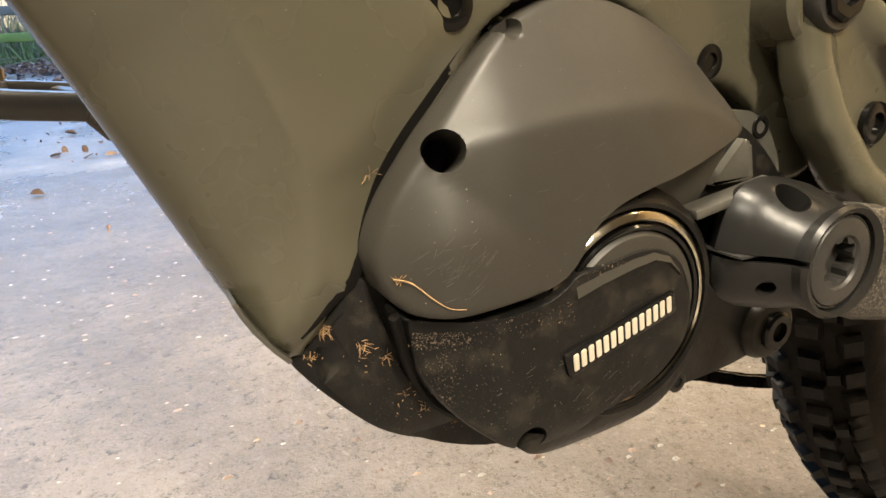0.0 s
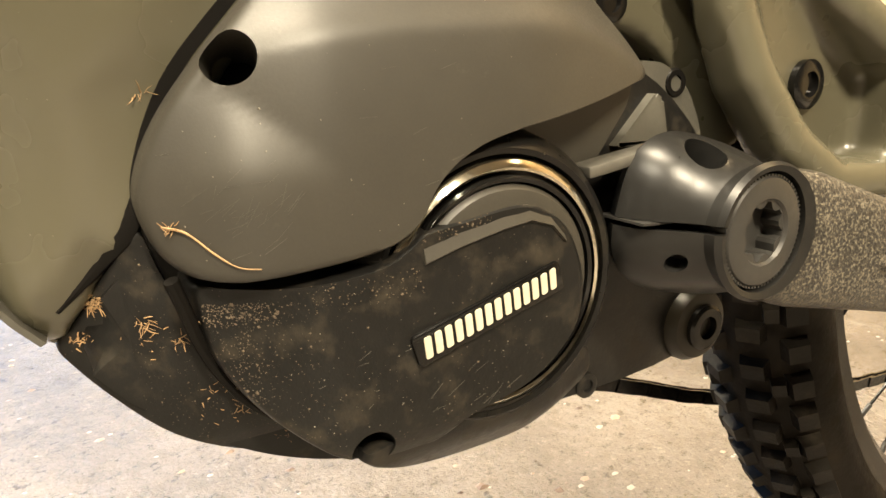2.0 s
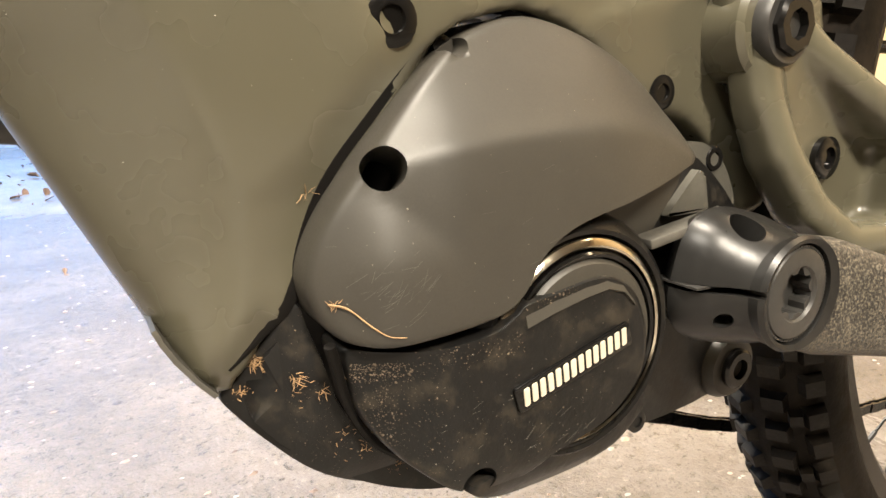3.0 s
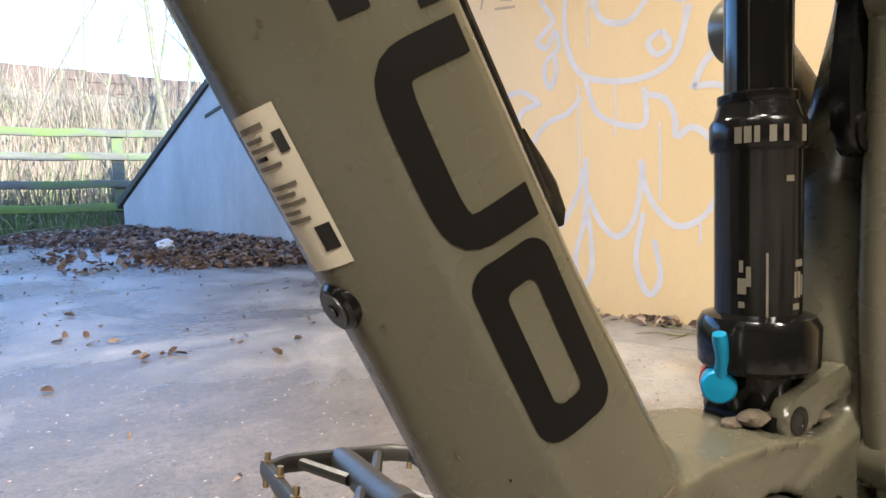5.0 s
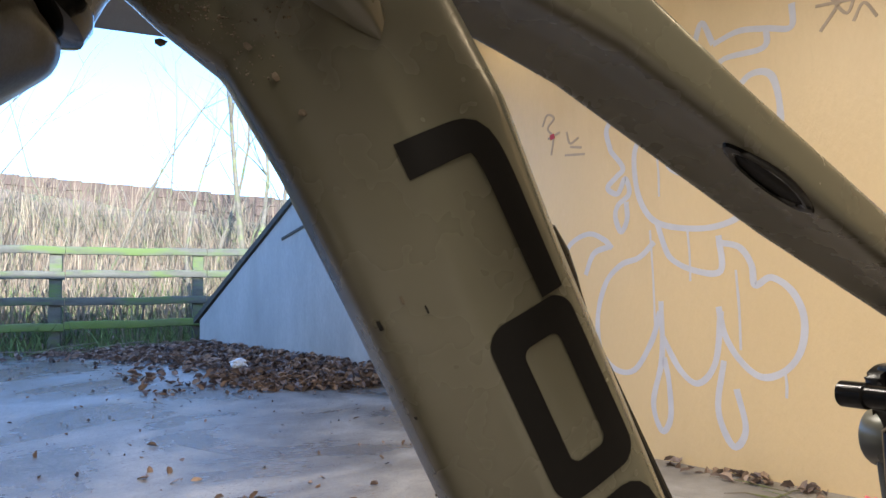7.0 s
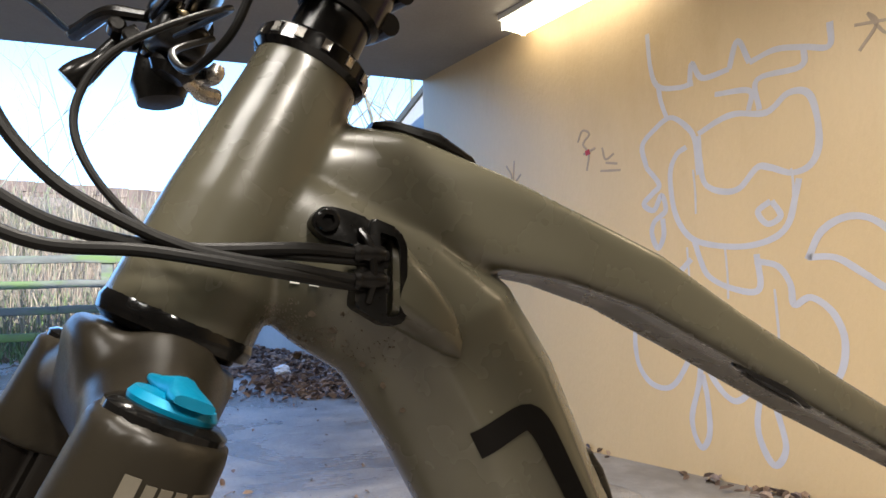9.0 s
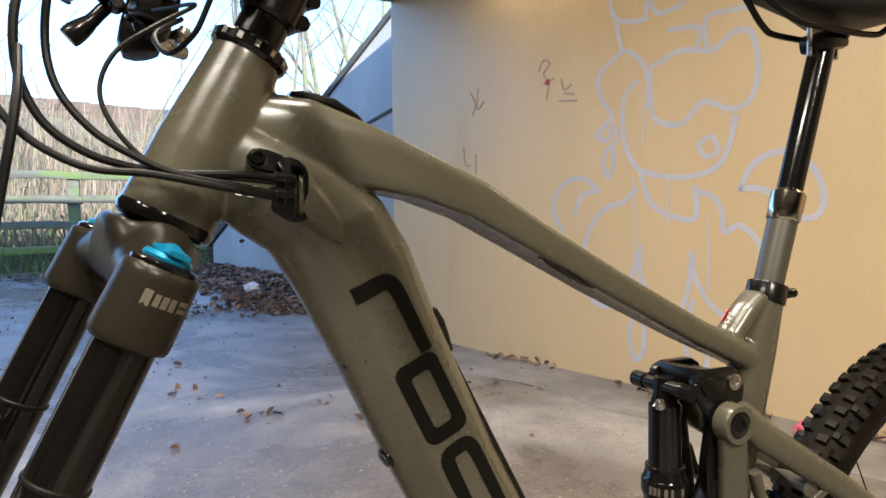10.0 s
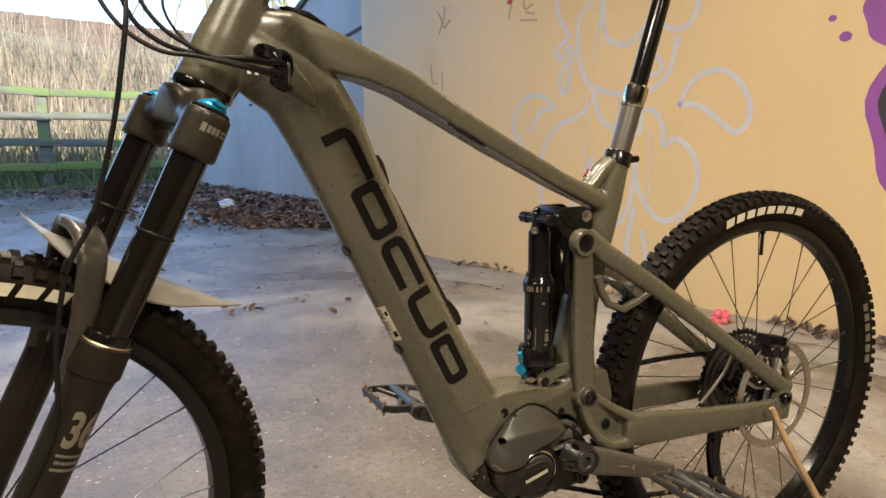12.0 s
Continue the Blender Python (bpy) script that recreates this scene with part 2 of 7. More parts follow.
FLOOR = floor_mat("worn_concrete_floor")
LEAF = mat("dead_leaf", (0.20, 0.142, 0.112), 0.6, vary=0.4, scale=40, bump=0.2, island=0.75)
GUTTER = mat("dark_gutter_concrete", (0.27, 0.25, 0.225), 0.7, vary=0.22, scale=6, fine=160, bump=0.4, stain=(0.19, 0.17, 0.145), stain_scale=2.0, stain_lo=0.45, stain_hi=0.65)
PAPER = mat("white_litter", (0.75, 0.75, 0.75), 0.6, vary=0.05, bump=0.05)
PINKLITTER = mat("pink_wrapper", (0.62, 0.12, 0.16), 0.4, vary=0.2, bump=0.05)
MOSS = mat("bright_mossy_timber", (0.12, 0.14, 0.06), 0.9, vary=0.3, scale=14, fine=120, bump=0.4, stain=(0.125, 0.18, 0.035), stain_scale=4, stain_lo=0.34, stain_hi=0.55, streak=(0.25, 1, 1))
TIMBER = mat("mossy_timber", (0.105, 0.105, 0.085), 0.85, vary=0.3, scale=14, fine=120, bump=0.4, stain=(0.10, 0.145, 0.04), stain_scale=5, stain_lo=0.48, stain_hi=0.62, streak=(0.25, 1, 1))
BANK = mat("grassy_bank", (0.20, 0.145, 0.095), 0.95, vary=0.4, scale=2.5, fine=30, bump=0.6, stain=(0.15, 0.16, 0.06), stain_scale=1.2, stain_lo=0.5, stain_hi=0.66)
STONE = mat("dark_stone_parapet", (0.105, 0.072, 0.054), 0.9, vary=0.35, scale=5, fine=40, bump=0.6)
BARK = mat("bare_bark", (0.15, 0.13, 0.095), 0.9, vary=0.3, scale=14, fine=120, bump=0.4, stain=(0.16, 0.20, 0.06), stain_scale=4, stain_lo=0.5, stain_hi=0.7)
GRASSDRY = mat("dry_grass_stalks", (0.245, 0.19, 0.125), 0.8, vary=0.3, scale=3, bump=0.0, island=0.4)
GRASS = mat("green_grass", (0.11, 0.155, 0.045), 0.8, vary=0.35, scale=3, bump=0.0, island=0.4)
CHALK = mat("pale_blue_spray_line", (0.475, 0.48, 0.545), 0.7, vary=0.08, scale=8, bump=0.05)
PURPLE = mat("purple_spray_paint", (0.22, 0.06, 0.30), 0.6, vary=0.12, scale=8, bump=0.05)
DARKPAINT = mat("charcoal_spray_paint", (0.022, 0.024, 0.030), 0.6, vary=0.2, scale=8, bump=0.05)
DARKSPRAY = mat("dark_spray_line", (0.36, 0.29, 0.22), 0.7, vary=0.2, scale=8, bump=0.05)


def glow(name, colour, strength):
    m = bpy.data.materials.new(name)
    m.use_nodes = True
    e = m.node_tree.nodes["Principled BSDF"]
    e.inputs["Emission Color"].default_value, e.inputs["Emission Strength"].default_value = (*colour, 1), strength
    return m


LAMPGLOW = glow("lamp_diffuser", (1.0, 0.80, 0.50), 1.3)


# ---- shaping helpers ----
def finish(bm, name, material, smooth=True, crease=35):
    me = bpy.data.meshes.new(name)
    bmesh.ops.recalc_face_normals(bm, faces=bm.faces)
    if smooth:
        for f in bm.faces:
            f.smooth = True
        for e in bm.edges:
            if len(e.link_faces) == 2 and e.calc_face_angle(0) > radians(crease):
                e.smooth = False
    bm.to_mesh(me)
    bm.free()
    me.materials.append(material)
    return me


def part(name, bm, material, parent, label="", smooth=True, crease=35):
    ob = new(name, finish(bm, name, material, smooth, crease))
    ob.parent = parent
    return tagged(ob, label)


def thing(name, label, category, group="", at=(0, 0, 0)):
    ob = new(name)
    ob.location = at
    return tagged(ob, label, category, group)


def solid(name, bm, material, label, category="", kind="", group="", smooth=True):
    return tagged(new(name, finish(bm, name, material, smooth)), label, category, group, kind)


def rings(bm, loops, closed=False, cap=True):
    """Skin a row of equal loops of points."""
    vs = [[bm.verts.new(p) for p in loop] for loop in loops]
    k = len(vs[0])
    pairs = list(zip(vs, vs[1:])) + ([(vs[-1], vs[0])] if closed else [])
    for a, b in pairs:
        for i in range(k):
            bm.faces.new((a[i], a[(i + 1) % k], b[(i + 1) % k], b[i]))
    if cap and not closed:
        bm.faces.new(vs[0][::-1])
        bm.faces.new(vs[-1])
    return bm


def frames_along(pts):
    pts = [Vector(p) for p in pts]
    ts = []
    for i, p in enumerate(pts):
        a, b = pts[max(0, i - 1)], pts[min(len(pts) - 1, i + 1)]
        ts.append((b - a).normalized())
    u = ts[0].orthogonal().normalized()
    out = []
    for p, t in zip(pts, ts):
        u = (u - t * u.dot(t)).normalized()
        out.append((p, t, u, t.cross(u)))
    return out


def smooth_path(pts, n=8):
    """Catmull-Rom through the points."""
    p = [Vector(q) for q in pts]
    p = [2 * p[0] - p[1]] + p + [2 * p[-1] - p[-2]]
    out = []
    for i in range(1, len(p) - 2):
        for k in range(n):
            t = k / n
            out.append(0.5 * (2 * p[i] + (p[i + 1] - p[i - 1]) * t + (2 * p[i - 1] - 5 * p[i] + 4 * p[i + 1] - p[i + 2]) * t * t + (3 * p[i] - 3 * p[i + 1] + p[i + 2] - p[i - 1]) * t ** 3))
    return out + [p[-2]]


def tube(bm, pts, radius, seg=12, cap=True):
    """A round rod along the points; radius a number or one per point."""
    fr = frames_along(pts)
    rad = radius if isinstance(radius, (list, tuple)) else [radius] * len(fr)
    return rings(bm, [[p + r * (u * math.cos(a) + v * math.sin(a)) for a in [2 * math.pi * i / seg for i in range(seg)]] for (p, t, u, v), r in zip(fr, rad)], cap=cap)


def lathe(bm, origin, axis, profile, seg=32, cap=True):
    """Turned shape: profile rows are (distance along the axis, radius)."""
    o, t = Vector(origin), Vector(axis).normalized()
    u = t.orthogonal().normalized()
    v = t.cross(u)
    return rings(bm, [[o + t * h + r * (u * math.cos(a) + v * math.sin(a)) for a in [2 * math.pi * i / seg for i in range(seg)]] for h, r in profile], cap=cap)


def block(bm, centre, size, m=None, bevel=0.0, seg=2):
    """A bevelled box, turned by m about its centre."""
    made = bmesh.ops.create_cube(bm, size=1.0)["verts"]
    turn = (m.to_3x3() if m else Matrix.Identity(3))
    for w in made:
        w.co = turn @ Vector((w.co.x * size[0], w.co.y * size[1], w.co.z * size[2])) + Vector(centre)
    if bevel:
        edges = list({e for w in made for e in w.link_edges})
        bmesh.ops.bevel(bm, geom=edges, offset=bevel, segments=seg, affect="EDGES", profile=0.5)
    return bm


def slab(bm, outline, y0, y1, bevel=0.0, seg=2):
    """A plate: an outline of (x, z) pulled from y0 to y1 with its near and far rims rounded."""
    n = len(outline)
    a = [bm.verts.new((x, y0, z)) for x, z in outline]
    b = [bm.verts.new((x, y1, z)) for x, z in outline]
    fa, fb = bm.faces.new(a), bm.faces.new(b[::-1])
    for i in range(n):
        bm.faces.new((a[i], b[i], b[(i + 1) % n], a[(i + 1) % n]))
    if bevel:
        bmesh.ops.bevel(bm, geom=list(fa.edges) + list(fb.edges), offset=bevel, segments=seg, affect="EDGES", profile=0.5)
    return bm


def rounded(pts, r=0.004, n=4):
    """Round the corners of a closed (x, z) outline."""
    out = []
    k = len(pts)
    for i in range(k):
        p, a, b = Vector(pts[i]), Vector(pts[i - 1]), Vector(pts[(i + 1) % k])
        da, db = (a - p), (b - p)
        ra = min(r, da.length * 0.45)
        rb = min(r, db.length * 0.45)
        s, e = p + da.normalized() * ra, p + db.normalized() * rb
        for j in range(n + 1):
            t = j / n
            q = s * (1 - t) ** 2 + p * 2 * t * (1 - t) + e * t * t
            out.append((q.x, q.y))
    return out


def superloop(centre, up, side, a, b, power=2.6, seg=28):
    """A rounded-square loop, half height a along up and half width b along side."""
    c, up, side = Vector(centre), Vector(up).normalized(), Vector(side).normalized()
    out = []
    for i in range(seg):
        t = 2 * math.pi * i / seg
        ct, st = math.cos(t), math.sin(t)
        out.append(c + up * a * math.copysign(abs(ct) ** (2 / power), ct) + side * b * math.copysign(abs(st) ** (2 / power), st))
    return out


def cut(bm, *tools):
    """Take the tools' solids out of a closed shape."""
    obs = []
    for b in (bm, *tools):
        bmesh.ops.recalc_face_normals(b, faces=b.faces)
        me = bpy.data.meshes.new("cut")
        b.to_mesh(me)
        b.free()
        obs.append(new("cut", me))
    for tool in obs[1:]:
        m = obs[0].modifiers.new("b", "BOOLEAN")
        m.operation, m.solver, m.object = "DIFFERENCE", "EXACT", tool
    out = bmesh.new()
    out.from_mesh(bpy.data.meshes.new_from_object(obs[0].evaluated_get(bpy.context.evaluated_depsgraph_get())))
    for ob in obs:
        bpy.data.objects.remove(ob)
    return out


# ---- the underpass and what lies outside it ----
def ground_height(x, y):
    """Level under the bridge, rising gently to the fence outside, with a faint unevenness."""
    rise = max(0.0, y - 3.2)
    return 0.067 * rise * rise / (rise + 0.5) if y < 9.2 else 0.373 + 0.02 * (y - 9.2)


def build_ground():
    bm = bmesh.new()
    xs = sorted({-400, -150, -60, -25, *[v * 0.5 for v in range(-24, 25)], 25, 60, 150, 400})
    ys = sorted({-400, -150, -60, -25, *[v * 0.5 for v in range(-24, 37)], 25, 60, 150, 400})
    grid = [[bm.verts.new((x, y, ground_height(x, min(y, 18.0)))) for x in xs] for y in ys]
    for a, b in zip(grid, grid[1:]):
        for i in range(len(xs) - 1):
            bm.faces.new((a[i], a[i + 1], b[i + 1], b[i]))
    solid("ground", bm, FLOOR, "worn grey concrete floor with damp patches", kind="structure")


WALL_DIR = Vector((-0.242, 1.0, 0.0)).normalized()
WALL_OUT = Vector((-WALL_DIR.y, WALL_DIR.x, 0.0))  # from the wall into the underpass


def on_wall(s, z, off=0.0):
    """A place on the painted wall: s metres from its outer corner back into the underpass, z up."""
    return Vector((1.286, 4.43, 0)) - WALL_DIR * s + WALL_OUT * off + Vector((0, 0, z))


def wall_block(name, a, b, thick, z0, z1, material, label):
    a, b = Vector(a), Vector(b)
    d = (b - a).normalized()
    n = Vector((d.y, -d.x, 0)) * thick
    bm = bmesh.new()
    base = [a, b, b + n, a + n]
    rings(bm, [[Vector((p.x, p.y, z)) for p in base] for z in (z0, z1)])
    bmesh.ops.bevel(bm, geom=[e for e in bm.edges if abs(e.verts[0].co.z - e.verts[1].co.z) > 0.5], offset=0.012, segments=2, affect="EDGES")
    return solid(name, bm, material, label, kind="structure", smooth=False)


build_ground()
corner = on_wall(0, 0)
wall_block("wall_east", corner, on_wall(17, 0), -0.5, -0.15, 2.9, WALLPAINT, "cream painted concrete underpass wall with pale spray lines")
# west wall is out of view, kept dark to cut fill light
left_a = Vector((-5.6, 4.8, 0))
wall_block("wall_west", left_a, left_a - WALL_DIR * 17, 0.5, -0.15, 2.9, UNSEENWALL, "unseen underpass wall, dark to cut fill light")
# end wall added out of view, to stop sky light from behind
wall_block("unseen_end_wall", on_wall(16.5, 0, -0.6), left_a - WALL_DIR * 16.5 + WALL_OUT * 0.6, -0.4, -0.15, 2.9, UNSEENWALL, "unseen dark wall added to block sky light from behind")

bm = bmesh.new()
ca, cb = on_wall(0.25, 0), left_a - WALL_DIR * 0.1
rings(bm, [[Vector((p.x, p.y, z)) for p in (ca - WALL_OUT * 0.9 , cb + WALL_OUT * 0.6, left_a - WALL_DIR * 17 + WALL_OUT * 0.6, on_wall(17, 0, -0.9))] for z in (2.66, 3.2)])
solid("ceiling", bm, CEILING, "pale concrete underpass ceiling", kind="structure", smooth=False)


# darker channel of concrete along the foot of the painted wall
bm = bmesh.new()
loops = []
for i in range(41):
    s0 = 0.05 + 0.3 * i
    w = 0.42 + 0.03 * math.sin(i * 1.7) + 0.02 * math.sin(i * 4.1)
    loops.append([on_wall(s0, z, o) for o, z in ((0.0, 0.002), (0.0, 0.012), (w - 0.01, 0.008), (w, 0.001))])
rings(bm, loops)
solid("gutter", bm, GUTTER, "darker gritty strip along the wall foot", kind="structure")


# wing wall that slopes down to the fence
def build_wing():
    a, b = Vector((2.35, 4.06, 0)), Vector((0.22, 8.29, 0))
    d = (b - a).normalized()
    n = Vector((d.y, -d.x, 0)) * 0.35
    top = [(0.0, 3.95), (1.0, 0.66)]
    bm = bmesh.new()
    loops = []
    for s, z in top:
        p = a.lerp(b, s)
        loops.append([Vector((p.x, p.y, -0.1)), Vector((p.x + n.x, p.y + n.y, -0.1)), Vector((p.x + n.x, p.y + n.y, z)), Vector((p.x, p.y, z))])
    rings(bm, loops)
    wing = solid("wall_wing", bm, CONCRETE, "grey weathered concrete wing wall sloping down to the fence", kind="structure", smooth=False)
    bm = bmesh.new()
    loops = []
    out = n.normalized()
    for s, z in ((-0.02, 4.0), (1.02, 0.62)):
        p = a.lerp(b, s)
        q = p - out * 0.03
        r = p + n + out * 0.03
        loops.append([Vector((q.x, q.y, z)), Vector((r.x, r.y, z)), Vector((r.x, r.y, z + 0.07)), Vector((q.x, q.y, z + 0.07))])
    rings(bm, loops)
    part("coping", bm, COPING, wing, "dark weathered coping on the slope", smooth=False)
    # a shallow recessed joint line and a ledge on the face
    bm = bmesh.new()
    loops = []
    for s, z in ((0.30, 2.02), (0.66, 1.52)):
        p = a.lerp(b, s) - out * 0.012
        q = p + out * 0.03
        loops.append([Vector((p.x, p.y, z)), Vector((q.x, q.y, z)), Vector((q.x, q.y, z + 0.03)), Vector((p.x, p.y, z + 0.03))])
    rings(bm, loops)
    part("joint_strip", bm, COPING, wing, smooth=False)


build_wing()


# ceiling lamps: one seen close to the wall, the others added out of view
def ceiling_lamp(s, off, watts, colour=WARM):
    p = on_wall(s, 2.66, off)
    turn = Matrix.Rotation(math.atan2(WALL_DIR.y, WALL_DIR.x), 4, "Z")
    lamp = thing("ceiling_lamp", "long white lit bulkhead lamp fixed to the ceiling", "lamp", "ceiling lamps", p)
    bm = bmesh.new()
    block(bm, (0, 0, -0.015), (1.0, 0.2, 0.03), turn, 0.006)
    part("base", bm, WHITE, lamp)
    bm = bmesh.new()
    block(bm, (0, 0, -0.055), (0.94, 0.16, 0.05), turn, 0.02)
    part("diffuser", bm, LAMPGLOW, lamp, "glowing warm diffuser")
    ceiling_lamp_light(p.x, p.y, p.z - 0.1, watts, colour)


ceiling_lamp(1.75, 0.16, 0.05, (1.0, 0.70, 0.40))
# unseen lamps, added to light the wall, floor and bike
ceiling_lamp(4.9, 0.4, 1.5, (1.0, 0.64, 0.32))
ceiling_lamp(4.1, 2.7, 13)
ceiling_lamp(2.6, 2.3, 12)
ceiling_lamp(6.0, 3.1, 30)
ceiling_lamp(4.3, 4.1, 9, (1.0, 0.87, 0.69))


# ---- the bike ----
bike = thing("mountain_bike", "olive grey electric mountain bike, muddy, propped up by a stick", "bicycle")
Y = Vector((0, 1, 0))
REAR = Vector((0.456, 0, 0.370))


def tubeloft(secs, seg=40, hollow=0.0):
    """Sections: x, z, half height, half width, squareness; the loops stand across the line of centres, their undersides dished by hollow."""
    bm = bmesh.new()
    cs = [Vector((s[0], s[5] if len(s) > 5 else 0, s[1])) for s in secs]
    loops = []
    for i, s in enumerate(secs):
        t = (cs[min(i + 1, len(cs) - 1)] - cs[max(i - 1, 0)])
        t.y = 0
        t.normalize()
        up = Vector((t.z, 0, -t.x))
        loop = superloop(cs[i], up, Y, s[2], s[3], s[4], seg)
        for p in loop:
            if hollow and (p - cs[i]).dot(up) > 0.6 * s[2] and up.z < 0:
                p -= up * hollow * min(1.0, s[4] / 5) * max(0.0, 1 - (p.y / (0.8 * s[3])) ** 2)
        loops.append(loop)
    return rings(bm, loops)


def edgeloft(secs, seg=56, bevel_from=0.25):
    """Sections: lower edge x, z, upper edge x, z, half width, squareness."""
    bm = bmesh.new()
    loops = []
    for k, (lx, lz, ux, uz, b, power) in enumerate(secs):
        cut_off = (0.62 if k > 4 else 0.46) * min(1.0, max(0.0, (len(secs) - 2 - k) / 2))
        lo, up = Vector((lx, 0, lz)), Vector((ux, 0, uz))
        mid, half = (lo + up) / 2, (up - lo).length / 2
        axis = (up - lo).normalized()
        loop = superloop(mid, axis, Y, half, b, power, seg)
        # the lower corners are cut by a flat bevel, the upper ones rolled over
        for p in loop:
            low = -(p - mid).dot(axis) / half
            p.y *= 1 - cut_off * max(0.0, low - bevel_from) / (1 - bevel_from)
            p.y *= 1 - 0.5 * min(1.0, cut_off * 2) * max(0.0, -low - 0.62) / 0.38
        loops.append(loop)
    return rings(bm, loops)


def join(bm, *others):
    for o in others:
        me = bpy.data.meshes.new("t")
        bmesh.ops.recalc_face_normals(o, faces=o.faces)
        o.to_mesh(me)
        o.free()
        bm.from_mesh(me)
        bpy.data.meshes.remove(me)
    return bm


def blended(bm, voxel, rounds):
    """One skin round overlapping solids, with softened junctions."""
    bmesh.ops.recalc_face_normals(bm, faces=bm.faces)
    me = bpy.data.meshes.new("blend")
    bm.to_mesh(me)
    bm.free()
    ob = new("blend", me)
    r = ob.modifiers.new("r", "REMESH")
    r.mode, r.voxel_size = "VOXEL", voxel
    s = ob.modifiers.new("s", "SMOOTH")
    s.factor, s.iterations = 0.5, rounds
    out = bmesh.new()
    out.from_mesh(bpy.data.meshes.new_from_object(ob.evaluated_get(bpy.context.evaluated_depsgraph_get())))
    bpy.data.objects.remove(ob)
    return out


HEAD_TOP, HEAD_LOW = Vector((-0.437, 0, 1.011)), Vector((-0.497, 0, 0.889))
STEER_AXIS = (HEAD_LOW - HEAD_TOP).normalized()


def build_frame():
    bm = bmesh.new()
    lathe(bm, HEAD_TOP, STEER_AXIS, [(0, 0.026), (0.02, 0.027), (0.08, 0.032), (0.136, 0.034)], 32)
    down = edgeloft([(-0.478, 0.905, -0.435, 0.965, 0.026, 2.4), (-0.447, 0.878, -0.375, 0.935, 0.032, 2.6), (-0.425, 0.863, -0.335, 0.903, 0.037, 2.8), (-0.404, 0.8285, -0.312, 0.864, 0.0355, 3.2), (-0.3720, 0.7665, -0.291, 0.808, 0.0345, 4.2),
                     (-0.314, 0.646, -0.236, 0.688, 0.0345, 4.2), (-0.251, 0.519, -0.170, 0.562, 0.0355, 4.2), (-0.205, 0.420, -0.120, 0.480, 0.0385, 3.2), (-0.182, 0.368, -0.100, 0.452, 0.039, 4.2), (-0.1725, 0.348, -0.098, 0.446, 0.036, 5.5), (-0.1665, 0.340, -0.094, 0.438, 0.033, 5.5)])
    top = tubeloft([(-0.450, 0.955, 0.030, 0.020, 2.2), (-0.400, 0.948, 0.034, 0.0235, 3.2), (-0.345, 0.9345, 0.0255, 0.026, 5.0), (-0.302, 0.9210, 0.0198, 0.028, 5.5), (-0.255, 0.9025, 0.0172, 0.029, 6.5), (-0.200, 0.8715, 0.0146, 0.029, 6.5), (-0.117, 0.8270, 0.0142, 0.0275, 6.0), (0.0, 0.7690, 0.0145, 0.022, 4.0), (0.090, 0.730, 0.017, 0.018, 2.4)], 56, 0.004)
    seat = tubeloft([(0.044, 0.425, 0.036, 0.028, 3.0), (0.036, 0.50, 0.032, 0.025, 3.0), (0.047, 0.58, 0.029, 0.024, 2.6), (0.080, 0.68, 0.024, 0.021, 2.2), (0.098, 0.745, 0.026, 0.020, 2.0), (0.112, 0.795, 0.0215, 0.0195, 2.0)])
    shell = slab(bmesh.new(), rounded([(-0.175, 0.45), (-0.115, 0.468), (-0.06, 0.466), (-0.01, 0.455), (0.03, 0.47), (0.088, 0.468), (0.100, 0.425), (0.098, 0.395), (0.062, 0.365), (0.036, 0.362), (0.034, 0.381), (0.027, 0.395), (0.014, 0.4055), (-0.012, 0.4115), (-0.030, 0.4255), (-0.05, 0.4375), (-0.07, 0.4430), (-0.092, 0.4385), (-0.108, 0.4285), (-0.125, 0.40), (-0.15, 0.36)], 0.005, 3), -0.036, 0.036)
    for v in shell.verts:
        v.co.y *= 1 - 0.29 * min(1.0, max(0.0, (v.co.x + 0.085) / 0.085))
    gusset = tubeloft([(0.052, 0.752, 0.012, 0.016, 2.4), (0.083, 0.785, 0.012, 0.016, 2.4), (0.10, 0.80, 0.010, 0.016, 2.4)])
    join(bm, down, top, seat, shell, gusset)
    return blended(bm, 0.0022, 4)


frame_bm = build_frame()
from mathutils.bvhtree import BVHTree
frame_bm.normal_update()
FRAME_TREE = BVHTree.FromBMesh(frame_bm)
bike_frame = part("frame", frame_bm, OLIVE, bike, "olive grey satin painted carbon frame", crease=60)


def clad(x, z, lift=0.0006, tree=None, back=-0.3):
    """The place on the near skin of a body at x, z."""
    hit = (tree or FRAME_TREE).ray_cast(Vector((x, back, z)), Vector((0, 1, 0)))
    if hit[0] is None:
        return Vector((x, 0, z))
    return hit[0] + hit[1] * lift


def torus(bm, c, radius, loop, seg=96):
    """A hoop round the y axis; loop rows are (out, y)."""
    return rings(bm, [[c + Vector(((radius + o) * math.cos(a), y, (radius + o) * math.sin(a))) for o, y in loop] for a in [2 * math.pi * i / seg for i in range(seg)]], closed=True)


